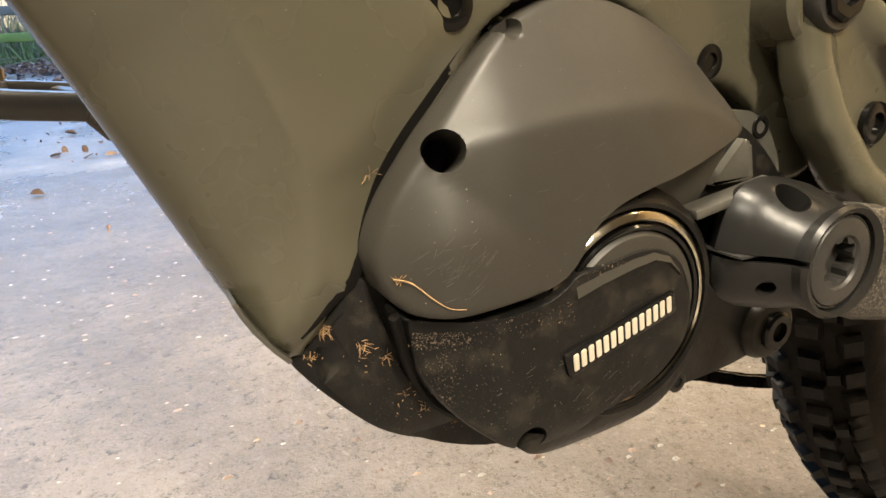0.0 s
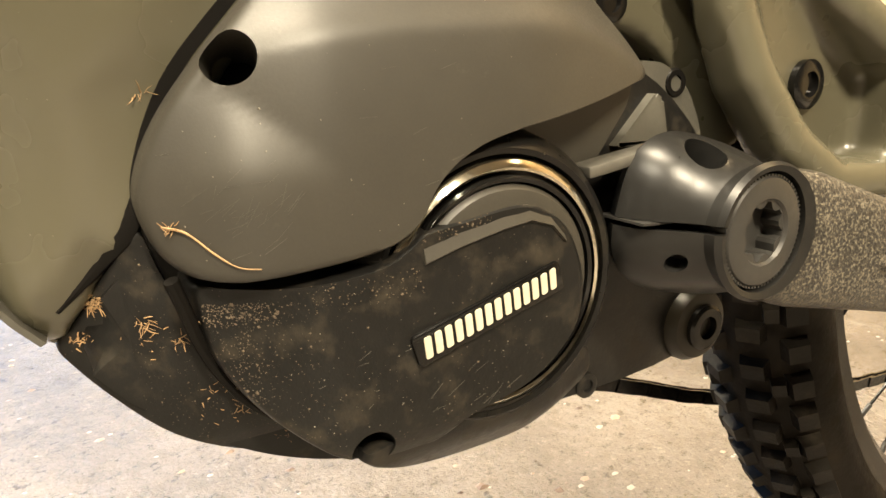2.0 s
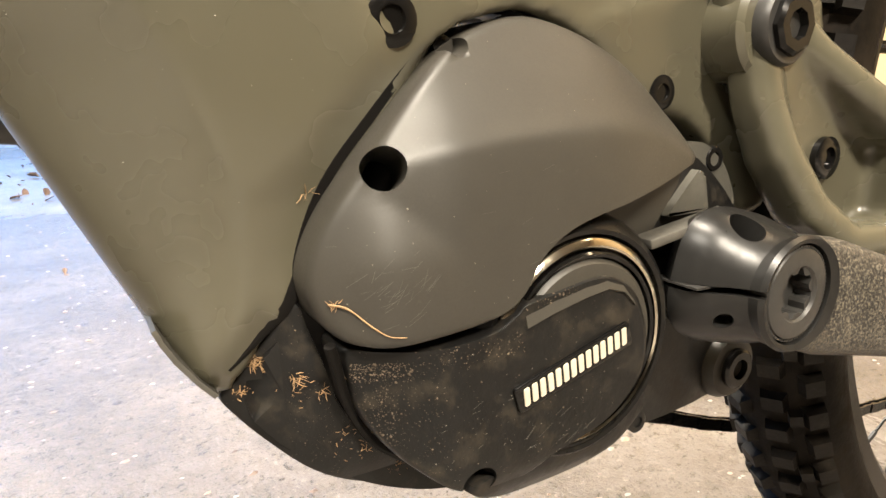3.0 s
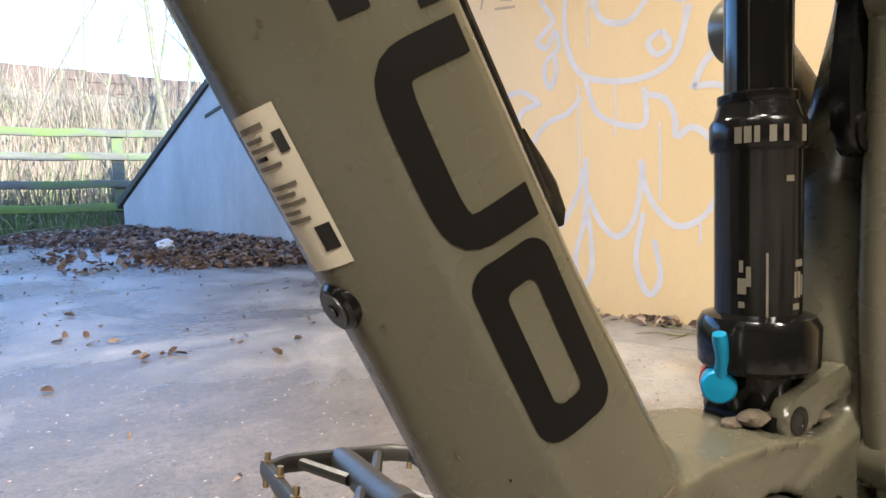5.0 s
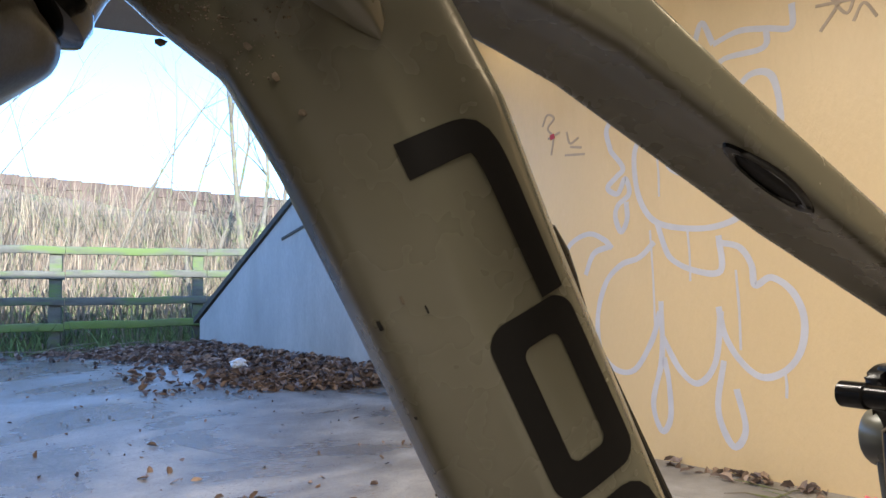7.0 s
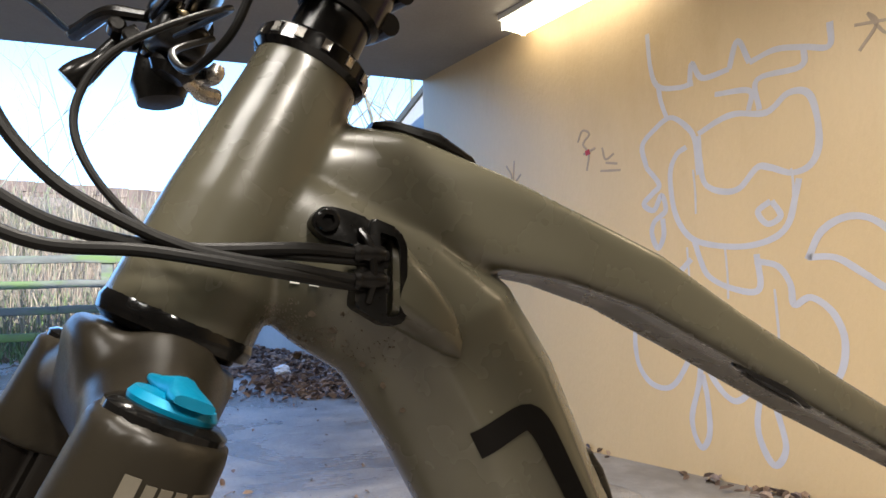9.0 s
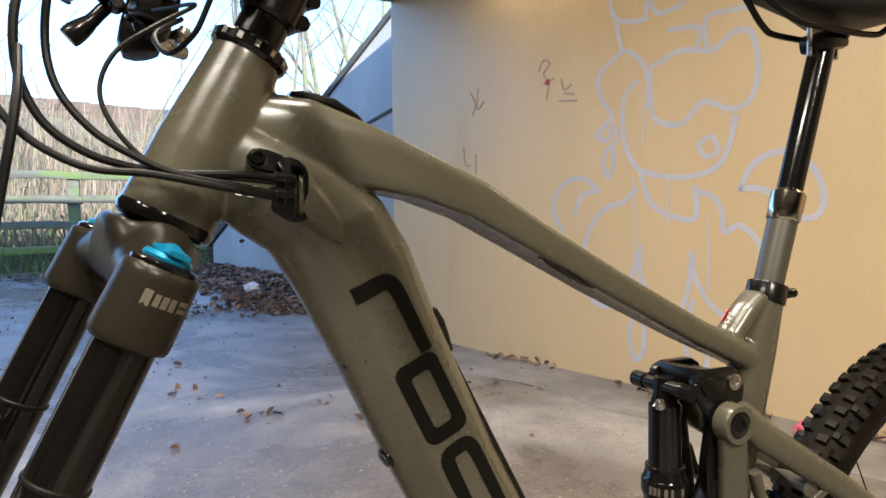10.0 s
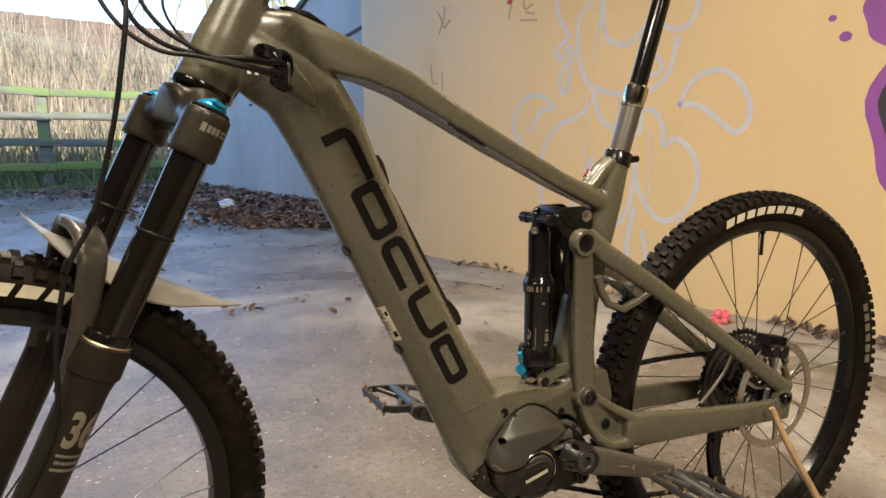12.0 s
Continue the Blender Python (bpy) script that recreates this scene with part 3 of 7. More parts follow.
def wheel_parts(name, c, xf, disc, drive):
    """A wheel about c: tyre with tread and print, rim, spokes, hub, brake disc."""
    tyre_bm = bmesh.new()
    n = 22
    torus(tyre_bm, c, 0.337, [(0.0285 * math.cos(t) if math.cos(t) > 0 else 0.026 * math.cos(t), 0.0295 * math.sin(t)) for t in [2 * math.pi * i / n for i in range(n)]], 120)
    wheel = part(name, xf(tyre_bm), RUBBER, bike, "black knobbly tyre caked with dry mud")
    bm = bmesh.new()
    rng = random.Random(5)
    count = 108
    for i in range(count):
        for lane, (tilt, w, ln, h) in enumerate(((-55, 0.0105, 0.0110, 0.0058), (-20, 0.012, 0.0095, 0.0050), (20, 0.012, 0.0095, 0.0050), (55, 0.0105, 0.0110, 0.0058), (-38, 0.007, 0.008, 0.0046), (38, 0.007, 0.008, 0.0046))):
            if lane > 3 and i % 2:
                continue
            a = 2 * math.pi * (i + (0.5 if lane in (1, 3, 5) else 0)) / count
            t = radians(tilt)
            out = Vector((math.cos(a), 0, math.sin(a)))
            nrm = out * math.cos(t) + Y * math.sin(t)
            along = Vector((-math.sin(a), 0, math.cos(a)))
            across = nrm.cross(along)
            base = c + out * (0.337 + 0.0285 * math.cos(t)) + Y * 0.0295 * math.sin(t)
            k = rng.uniform(0.9, 1.08)
            vs = []
            for hh, sc in ((-0.002, 1.15), (h, 0.88)):
                vs.append([bm.verts.new(base + nrm * hh + along * sx * ln / 2 * sc * k + across * sy * w / 2 * sc) for sx, sy in ((-1, -1), (1, -1), (1, 1), (-1, 1))])
            lo, hi = vs
            bm.faces.new(hi)
            for q in range(4):
                bm.faces.new((lo[q], lo[(q + 1) % 4], hi[(q + 1) % 4], hi[q]))
    tagged(part("tread", xf(bm), TREAD, wheel, "muddy rubber tread knobs", smooth=False), kind="stuff")
    bm = bmesh.new()
    torus(bm, c, 0.296, [(0.022, -0.016), (0.023, -0.012), (0.014, -0.010), (0.014, 0.010), (0.023, 0.012), (0.022, 0.016), (0.008, 0.0165), (0.0, 0.009), (0.0, -0.009), (0.008, -0.0165)], 120)
    part("rim", xf(bm), ANODIZED, wheel, "black alloy rim")
    bm = bmesh.new()
    lathe(bm, c - Y * 0.055, Y, [(0, 0.010), (0.008, 0.014), (0.012, 0.029), (0.018, 0.029), (0.022, 0.017), (0.055, 0.014), (0.088, 0.017), (0.092, 0.029), (0.098, 0.029), (0.104, 0.012), (0.11, 0.010)], 32)
    part("hub", xf(bm), ANODIZED, wheel, "black alloy hub")
    for i in range(28):
        bm = bmesh.new()
        side = -1 if i % 2 else 1
        a = 2 * math.pi * i / 28
        lean = (1 if (i // 2) % 2 else -1) * 1.15
        h = c + Vector((math.cos(a + lean) * 0.026, side * 0.034, math.sin(a + lean) * 0.026))
        r = c + Vector((math.cos(a) * 0.297, side * 0.003, math.sin(a) * 0.297))
        tube(bm, [h, r], 0.0010, 6)
        part("spoke", xf(bm), ANODIZED, wheel)
        bm = bmesh.new()
        tube(bm, [r + (h - r).normalized() * 0.014, r], 0.0016, 6)
        part("nipple", xf(bm), CAPMETAL, wheel)
    if disc:
        bm = bmesh.new()
        torus(bm, c - Y * 0.058, 0.094, [(0.007, -0.001), (0.007, 0.001), (-0.008, 0.001), (-0.008, -0.001)], 72)
        for i in range(6):
            a = 2 * math.pi * i / 6
            p0 = c + Vector((math.cos(a) * 0.024, -0.058, math.sin(a) * 0.024))
            p1 = c + Vector((math.cos(a + 0.6) * 0.089, -0.058, math.sin(a + 0.6) * 0.089))
            pm = (p0 + p1) / 2 + (p1 - p0).cross(Y).normalized() * 0.008
            tube(bm, smooth_path([p0, pm, p1], 4), 0.0035, 6)
        torus(bm, c - Y * 0.058, 0.024, [(0.006, -0.001), (0.006, 0.001), (-0.008, 0.001), (-0.008, -0.001)], 36)
        part("brake_disc", xf(bm), STEEL, wheel, "steel brake disc")
    return wheel


def still(bm):
    return bm


rear_wheel = wheel_parts("rear_wheel", REAR, still, True, True)

STEER = -17
# steered group: all of it turns about the head tube's axis
TURN = Matrix.Translation(HEAD_TOP) @ Matrix.Rotation(radians(STEER), 4, STEER_AXIS) @ Matrix.Translation(-HEAD_TOP)


def steered(bm):
    bm.transform(TURN)
    return bm


FORWARD = Vector((STEER_AXIS.z, 0, -STEER_AXIS.x))
if FORWARD.x > 0:
    FORWARD = -FORWARD
CROWN = HEAD_LOW + STEER_AXIS * 0.012
AXLE = CROWN + STEER_AXIS * 0.588 + FORWARD * 0.040
LEG_OFF = FORWARD * 0.012
front_wheel = wheel_parts("front_wheel", AXLE, steered, True, False)


def build_fork():
    bm = bmesh.new()
    rings(bm, [superloop(CROWN + FORWARD * 0.004 + STEER_AXIS * s, FORWARD, Y, a, b, 2.6, 28) for s, a, b in ((-0.002, 0.034, 0.034), (0.006, 0.036, 0.038), (0.03, 0.026, 0.066), (0.042, 0.02, 0.072))])
    for s in (-1, 1):
        arm = bmesh.new()
        p = CROWN + LEG_OFF + Y * 0.0745 * s
        lathe(arm, p + STEER_AXIS * 0.016, STEER_AXIS, [(0, 0.020), (0.002, 0.0240), (0.050, 0.0252), (0.0508, 0.0242), (0.052, 0.019)], 36)
        join(bm, arm)
        bridge = bmesh.new()
        tube(bridge, [CROWN + FORWARD * 0.002 + STEER_AXIS * 0.014 + Y * 0.02 * s, CROWN + LEG_OFF + STEER_AXIS * 0.034 + Y * 0.070 * s], [0.028, 0.020], 20)
        join(bm, bridge)
    fork = part("fork", steered(blended(bm, 0.003, 6)), FORKPAINT, bike, "olive grey suspension fork with a forged crown", crease=60)
    for s in (-1, 1):
        p = CROWN + LEG_OFF + Y * 0.0745 * s
        bm = bmesh.new()
        lathe(bm, p + STEER_AXIS * 0.05, STEER_AXIS, [(0, 0.0188), (0.25, 0.0188)], 32)
        part("stanchion", steered(bm), STANCHION, fork, "glossy black stanchion")
        bm = bmesh.new()
        lathe(bm, p + STEER_AXIS * 0.152, STEER_AXIS, [(0, 0.0189), (0.001, 0.0200), (0.003, 0.0200), (0.004, 0.0189)], 32)
        part("travel_ring", steered(bm), CABLE, fork)
        bm = bmesh.new()
        lathe(bm, p + STEER_AXIS * 0.262, STEER_AXIS, [(0, 0.0185), (0.001, 0.0225), (0.006, 0.0235), (0.012, 0.0235), (0.0125, 0.020)], 32)
        part("wiper_seal", steered(bm), BLACK, fork)
        bm = bmesh.new()
        lathe(bm, p + STEER_AXIS * 0.2715, STEER_AXIS, [(0, 0.0236), (0.0004, 0.0242), (0.0014, 0.0246), (0.002, 0.024)], 32)
        part("seal_rim", steered(bm), BRASS, fork, "dull brassy rim under the wiper seal")
        bm = bmesh.new()
        lathe(bm, p + STEER_AXIS * 0.272, STEER_AXIS, [(0, 0.0225), (0.003, 0.0258), (0.033, 0.0268), (0.0345, 0.0262), (0.0355, 0.0242), (0.052, 0.0220), (0.20, 0.0212), (0.282, 0.0225), (0.305, 0.020), (0.31, 0.012)], 32)
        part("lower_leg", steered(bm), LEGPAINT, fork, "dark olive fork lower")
        bm = bmesh.new()
        lathe(bm, p + STEER_AXIS * 0.019, -STEER_AXIS, [(0, 0.021), (0.004, 0.021), (0.006, 0.018), (0.007, 0.010)], 32)
        part("top_cap", steered(bm), BLACK, fork)
        bm = bmesh.new()
        lathe(bm, p + STEER_AXIS * 0.013, -STEER_AXIS, [(0, 0.0150), (0.002, 0.0155), (0.0045, 0.0140), (0.0050, 0.009)], 24)
        b2 = bmesh.new()
        rings(b2, [superloop(p + STEER_AXIS * 0.0065 + Y * yy, STEER_AXIS, FORWARD, h, w, 3, 14) for yy, h, w in ((-0.0175, 0.0018, 0.007), (-0.012, 0.0022, 0.008), (0.0, 0.0055, 0.0045), (0.012, 0.0022, 0.008), (0.0175, 0.0018, 0.007))])
        join(bm, b2)
        part("adjuster_knob", steered(bm), BLUE, fork, "blue anodised adjuster knob")
    # arch over the wheel: two flat arms that rise ahead of the stanchions and meet above the tyre
    arc = [(-0.067, 0.330, 0.006), (-0.067, 0.296, 0.016), (-0.066, 0.262, 0.025), (-0.063, 0.228, 0.033), (-0.057, 0.201, 0.039), (-0.040, 0.186, 0.043), (-0.018, 0.180, 0.045), (0.0, 0.179, 0.046)]
    arc = arc + [(-y, d, f) for y, d, f in arc[-2::-1]]
    pts = smooth_path([CROWN + LEG_OFF + FORWARD * f + STEER_AXIS * d + Y * y for y, d, f in arc], 4)
    bm = bmesh.new()
    n = len(pts)
    loops = []
    for i, p in enumerate(pts):
        t = (pts[min(i + 1, n - 1)] - pts[max(i - 1, 0)]).normalized()
        wide = (FORWARD - t * FORWARD.dot(t)).normalized()
        edge = abs(2 * i / (n - 1) - 1)
        loops.append(superloop(p, wide, t.cross(wide), 0.0108 + 0.0090 * edge ** 6 + 0.010 * (1 - edge) ** 2, 0.0065, 3.2, 20))
    rings(bm, loops)
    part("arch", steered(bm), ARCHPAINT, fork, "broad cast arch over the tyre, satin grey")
    return fork


fork = build_fork()


def stay(pts, size, power=2.6):
    """A swept stay: points (x, y, z), sizes (half height, half width) one per point."""
    fr = [Vector(p) for p in pts]
    bm = bmesh.new()
    loops = []
    for i, p in enumerate(fr):
        t = (fr[min(i + 1, len(fr) - 1)] - fr[max(i - 1, 0)]).normalized()
        side = (Y - t * t.y).normalized()
        loops.append(superloop(p, side.cross(t), side, size[i][0], size[i][1], power, 20))
    return rings(bm, loops)


for s in (-1, 1):
    bm = stay([(0.027, 0.041 * s, 0.690), (0.055, 0.044 * s, 0.664), (0.16, 0.052 * s, 0.598), (0.30, 0.058 * s, 0.502), (0.42, 0.064 * s, 0.418), (0.478, 0.066 * s, 0.378)], [(0.014, 0.009), (0.016, 0.010), (0.0145, 0.0095), (0.0135, 0.009), (0.014, 0.009), (0.016, 0.008)])
    part("seatstay", bm, OLIVE, bike)
    # chainstay: a deep bar behind a yoke of two legs, with a set-back web between them
    bm = stay([(0.100, 0.055 * s, 0.374), (0.113, 0.056 * s, 0.3735), (0.135, 0.058 * s, 0.372), (0.25, 0.064 * s, 0.362), (0.40, 0.067 * s, 0.350), (0.478, 0.068 * s, 0.346)], [(0.014, 0.009), (0.026, 0.011), (0.0285, 0.012), (0.0225, 0.010), (0.020, 0.009), (0.022, 0.008)], 3.6)
    join(bm, stay([(0.030, 0.036 * s, 0.437), (0.032, 0.040 * s, 0.412), (0.038, 0.044 * s, 0.392), (0.052, 0.049 * s, 0.370), (0.072, 0.053 * s, 0.355), (0.112, 0.056 * s, 0.353)], [(0.009, 0.008), (0.008, 0.009), (0.008, 0.010), (0.0085, 0.010), (0.009, 0.010), (0.008, 0.010)], 3.0))
    join(bm, stay([(0.044, 0.036 * s, 0.443), (0.060, 0.041 * s, 0.428), (0.082, 0.048 * s, 0.412), (0.118, 0.056 * s, 0.391)], [(0.008, 0.008), (0.007, 0.009), (0.0075, 0.010), (0.009, 0.010)], 3.0))
    join(bm, slab(bmesh.new(), rounded([(0.034, 0.430), (0.050, 0.432), (0.112, 0.394), (0.140, 0.388), (0.142, 0.354), (0.062, 0.360), (0.042, 0.384)], 0.004), 0.031 * s, 0.045 * s))
    part("chainstay", blended(bm, 0.0024, 3), OLIVE, bike, crease=60)


# ---- motor, crank and decals ----
def closed_path(pts, n=4):
    k = len(pts)
    p = [Vector((x, z, 0)) for x, z in pts]
    out = []
    for i in range(k):
        a, b, c, d = p[i - 1], p[i], p[(i + 1) % k], p[(i + 2) % k]
        for j in range(n):
            t = j / n
            q = 0.5 * (2 * b + (c - a) * t + (2 * a - 5 * b + 4 * c - d) * t * t + (3 * b - 3 * c + d - a) * t ** 3)
            out.append((q.x, q.y))
    return out


def domed(outline, centre, height, rim, edge=0.0025):
    """A moulded cover: from its centre out to its outline, standing height(x, z) towards -y, with a rolled edge back to rim."""
    bm = bmesh.new()
    cx, cz = centre
    loops = []
    for s, drop in [(1.0, None), (1.0, edge), (0.988, edge * 0.3), (0.97, 0)] + [(0.94 - 0.035 * i, 0) for i in range(27)]:
        loop = []
        for x, z in outline:
            px, pz = cx + (x - cx) * s, cz + (z - cz) * s
            loop.append(Vector((px, rim if drop is None else -(height(px, pz) - drop), pz)))
        loops.append(loop)
    return rings(bm, loops)


def soft(v, k=0.004):
    """max(0, v) with a rounded corner."""
    return 0.5 * (v + math.sqrt(v * v + k * k))


def cover_height(x, z):
    run = soft(x + 0.052, 0.012)
    ridge = 0.4092 - 7.6 * run ** 2 - 0.30 * soft(-0.112 - x, 0.02)
    nose = soft(min(z - 0.3800, (-0.1085 - x) * 0.9), 0.0035)
    return max(0.012, 0.0612 - 0.22 * run - 0.64 * soft(z - ridge, 0.0009) - 2.2 * min(0.047, max(0.0, z - 0.364)) ** 2 - 0.80 * soft(-0.129 - x, 0.006) - 0.26 * nose - 0.10 * max(0.0, 0.362 - z))


def lower_height(x, z):
    return max(0.010, 0.0608 - 0.62 * soft(-0.116 - x, 0.007) - 0.75 * soft(0.312 - z, 0.005))


def front_height(x, z):
    return max(0.008, 0.0375 - 0.75 * soft(-0.148 - x, 0.006) - 0.5 * soft(0.316 - z, 0.006))


def drill(at, axis, r, depth, mouth=None):
    """A tool for a round hole that goes depth deep from at, its mouth a little wider."""
    mouth = mouth or r
    return lathe(bmesh.new(), at, axis, [(-0.02, mouth * 1.15), (0.0, mouth), (0.002, r), (depth, r * 0.94)], 28)


motor = part("motor", slab(bmesh.new(), closed_path([(-0.160, 0.347), (-0.1560, 0.3330), (-0.1446, 0.3205), (-0.1317, 0.3100), (-0.117, 0.3015), (-0.0994, 0.2955), (-0.070, 0.2925), (-0.035, 0.2915), (0.015, 0.292), (0.040, 0.300), (0.050, 0.325), (0.040, 0.36), (0.018, 0.386), (-0.010, 0.402), (-0.06, 0.424), (-0.115, 0.410), (-0.138, 0.372)], 3), -0.034, 0.034, 0.010, 3), MUDDY, bike, "dark motor casing under the frame, splashed with mud", crease=50)
cover_bm = domed(closed_path([(-0.0105, 0.3945), (-0.0150, 0.3930), (-0.030, 0.3895), (-0.048, 0.3862), (-0.061, 0.3842), (-0.072, 0.3815), (-0.080, 0.3775), (-0.0855, 0.3725), (-0.0895, 0.3662), (-0.0955, 0.3620), (-0.105, 0.3600), (-0.123, 0.3588), (-0.133, 0.3590), (-0.1392, 0.3612), (-0.1435, 0.3665), (-0.1455, 0.374), (-0.1445, 0.3805), (-0.1405, 0.389), (-0.1335, 0.3985), (-0.1210, 0.4120), (-0.1060, 0.4262), (-0.090, 0.436), (-0.070, 0.4405), (-0.050, 0.435), (-0.030, 0.4235), (-0.015, 0.4085), (-0.0095, 0.3985)]), (-0.088, 0.395), cover_height, -0.01)
cover_bm = cut(cover_bm, drill((-0.1232, -0.0440, 0.4008), (0.30, 1, -0.28), 0.0052, 0.024, 0.0054), drill((-0.0970, -0.0430, 0.4325), (0, 1, 0), 0.0035, 0.010, 0.0042))
cover_bm.normal_update()
COVER_TREE = BVHTree.FromBMesh(cover_bm)
part("upper_cover", cover_bm, MOTOR, motor, "matt charcoal moulded motor cover with a ridge", crease=50)
# set-back flank of the casing below the cover's edge
bm = slab(bmesh.new(), rounded([(-0.088, 0.372), (-0.075, 0.384), (-0.045, 0.391), (-0.010, 0.3955), (-0.0125, 0.3865), (-0.022, 0.3745), (-0.030, 0.364), (-0.034, 0.350), (-0.060, 0.350)], 0.002), -0.044, -0.018, 0.0015)
part("casing_flank", bm, MOTOR, motor)
lower_bm = domed(closed_path([(-0.0885, 0.3638), (-0.078, 0.3652), (-0.063, 0.3668), (-0.0535, 0.3640), (-0.046, 0.357), (-0.0415, 0.344), (-0.0430, 0.332), (-0.0500, 0.3235), (-0.0590, 0.3178), (-0.0690, 0.3150), (-0.0780, 0.3128), (-0.087, 0.3075), (-0.0985, 0.3055), (-0.110, 0.3105), (-0.118, 0.3168), (-0.1275, 0.3265), (-0.1345, 0.338), (-0.1375, 0.350), (-0.1385, 0.3572), (-0.132, 0.3568), (-0.122, 0.3563), (-0.108, 0.3568), (-0.0985, 0.3582), (-0.0925, 0.3612)]), (-0.086, 0.337), lower_height, -0.01, 0.003)
lower_bm = cut(lower_bm, drill((-0.1040, -0.0555, 0.3132), (0.1, 1, 0.30), 0.0042, 0.012, 0.0054))
lower_bm.normal_update()
LOWER_TREE = BVHTree.FromBMesh(lower_bm)
part("lower_cover", lower_bm, MUDDY, motor, "black lower motor cover, scuffed and dusty", crease=50)
front_bm = domed(closed_path([(-0.1455, 0.3685), (-0.152, 0.361), (-0.1615, 0.348), (-0.1655, 0.342), (-0.1625, 0.3365), (-0.1560, 0.3290), (-0.1446, 0.3180), (-0.1310, 0.3082), (-0.116, 0.3010), (-0.1105, 0.3085), (-0.1185, 0.3145), (-0.1285, 0.3240), (-0.1360, 0.3370), (-0.1395, 0.350), (-0.1430, 0.361)]), (-0.144, 0.333), front_height, -0.005)
front_bm.normal_update()
FRONT_TREE = BVHTree.FromBMesh(front_bm)
part("front_cover", front_bm, MUDDY, motor, "black front motor guard with mud in its seams", crease=50)

# rounded guard under the end housing
bm = domed(closed_path([(-0.106, 0.311), (-0.0955, 0.3005), (-0.080, 0.2945), (-0.062, 0.2922), (-0.046, 0.2935), (-0.033, 0.2985), (-0.025, 0.309), (-0.036, 0.320), (-0.068, 0.314)]), (-0.064, 0.305), lambda x, z: max(0.02, 0.0580 - 1.05 * soft(0.3055 - z, 0.004) - 0.5 * soft(x + 0.048, 0.006)), -0.01, 0.002)
part("ring_guard", bm, MUDDY, motor, crease=50)

# black rod in place of the shaded open seam between lower and front cover
bm = bmesh.new()
seam = smooth_path([Vector((x, z, 0)) for x, z in ((-0.1415, 0.3595), (-0.1395, 0.3520), (-0.1375, 0.3440), (-0.1340, 0.3350), (-0.1280, 0.3245), (-0.1200, 0.3165), (-0.1120, 0.3105))], 5)
tube(bm, [Vector((q.x, -0.0365 - 0.012 * (q.y - 0.31) / 0.05, q.y)) for q in seam], 0.0016, 8)
part("seam_gap", bm, DECAL, motor)

# chamfered band along the top of the lower cover
bm = bmesh.new()
band = [(-0.0895, 0.3618), (-0.080, 0.3638), (-0.068, 0.3655), (-0.0600, 0.3658), (-0.0535, 0.3630), (-0.0490, 0.3575)]
loops = []
for i, (x, z) in enumerate(band):
    y = -lower_height(x, z)
    loops.append([Vector((x, y - 0.0002, z - 0.0056 + 0.0006 * i)), Vector((x, y - 0.0009, z - 0.0052 + 0.0006 * i)), Vector((x, y + 0.0006, z + 0.0004)), Vector((x, y + 0.003, z + 0.0004))])
rings(bm, loops)
part("chamfer", bm, MOTOR, motor)

# round end housing with its rings
RING = Vector((-0.0664, 0, 0.3452))
for nm, prof, m, lb in (("end_housing", [(0.0, 0.0465), (0.036, 0.0462), (0.0405, 0.0440), (0.0430, 0.0412), (0.0525, 0.0392), (0.0560, 0.0372), (0.0578, 0.0350), (0.0574, 0.0336), (0.053, 0.0333), (0.053, 0.020)], PLASTIC, ""),
                        ("trim_ring", [(0.052, 0.0332), (0.0562, 0.0332), (0.0578, 0.0322), (0.0588, 0.0304), (0.0584, 0.0297), (0.052, 0.0296)], CHROME, "polished brassy trim ring"),
                        ("inner_ring", [(0.052, 0.0288), (0.0585, 0.0286), (0.0592, 0.0280), (0.0588, 0.0270), (0.053, 0.0268)], BLACK, "glossy black inner ring"),
                        ("end_disc", [(0.050, 0.0266), (0.0580, 0.0264), (0.0594, 0.0252), (0.0598, 0.0232), (0.0598, 0.002)], MOTOR, "")):
    bm = bmesh.new()
    lathe(bm, RING, -Y, prof, 64)
    part(nm, bm, m, motor, lb)


def bolt(parent, c, r, material=ANODIZED, depth=0.003, axis=(0, -1, 0), name="bolt", seg=20, washer=None):
    """A socket-head bolt standing on c."""
    bm = bmesh.new()
    lathe(bm, Vector(c) + Vector(axis).normalized() * -0.004, axis, [(0, r), (0.004 + depth * 0.7, r), (0.004 + depth, r * 0.86), (0.004 + depth, r * 0.52), (0.0042, r * 0.48)], seg)
    return part(name, bm, material, parent)


# screws in frame and covers
for x, z, r in ((-0.1140, 0.4385, 0.0072), (-0.004, 0.4165, 0.0062)):
    bolt(bike_frame, clad(x, z, 0.0), r, ANODIZED, 0.0012)
bolt(motor, (-0.0970, -0.0320, 0.4325), 0.0028, ANODIZED, 0.0008)
bolt(motor, (0.0195, -0.0305, 0.3912), 0.0050, ANODIZED, 0.003)
bm = bmesh.new()
lathe(bm, (0.034, -0.026, 0.3045), -Y, [(0, 0.0155), (0.009, 0.0145), (0.012, 0.0125), (0.013, 0.008)], 28)
part("motor_mount", bm, FORKPAINT, bike_frame)
bolt(bike_frame, (0.034, -0.0385, 0.3045), 0.0085)
for c, r in (((-0.017, -0.034, 0.2935), 0.0045), ((-0.1030, -0.0475, 0.3145), 0.0032)):
    bolt(motor, c, r, MUDDY, 0.001)

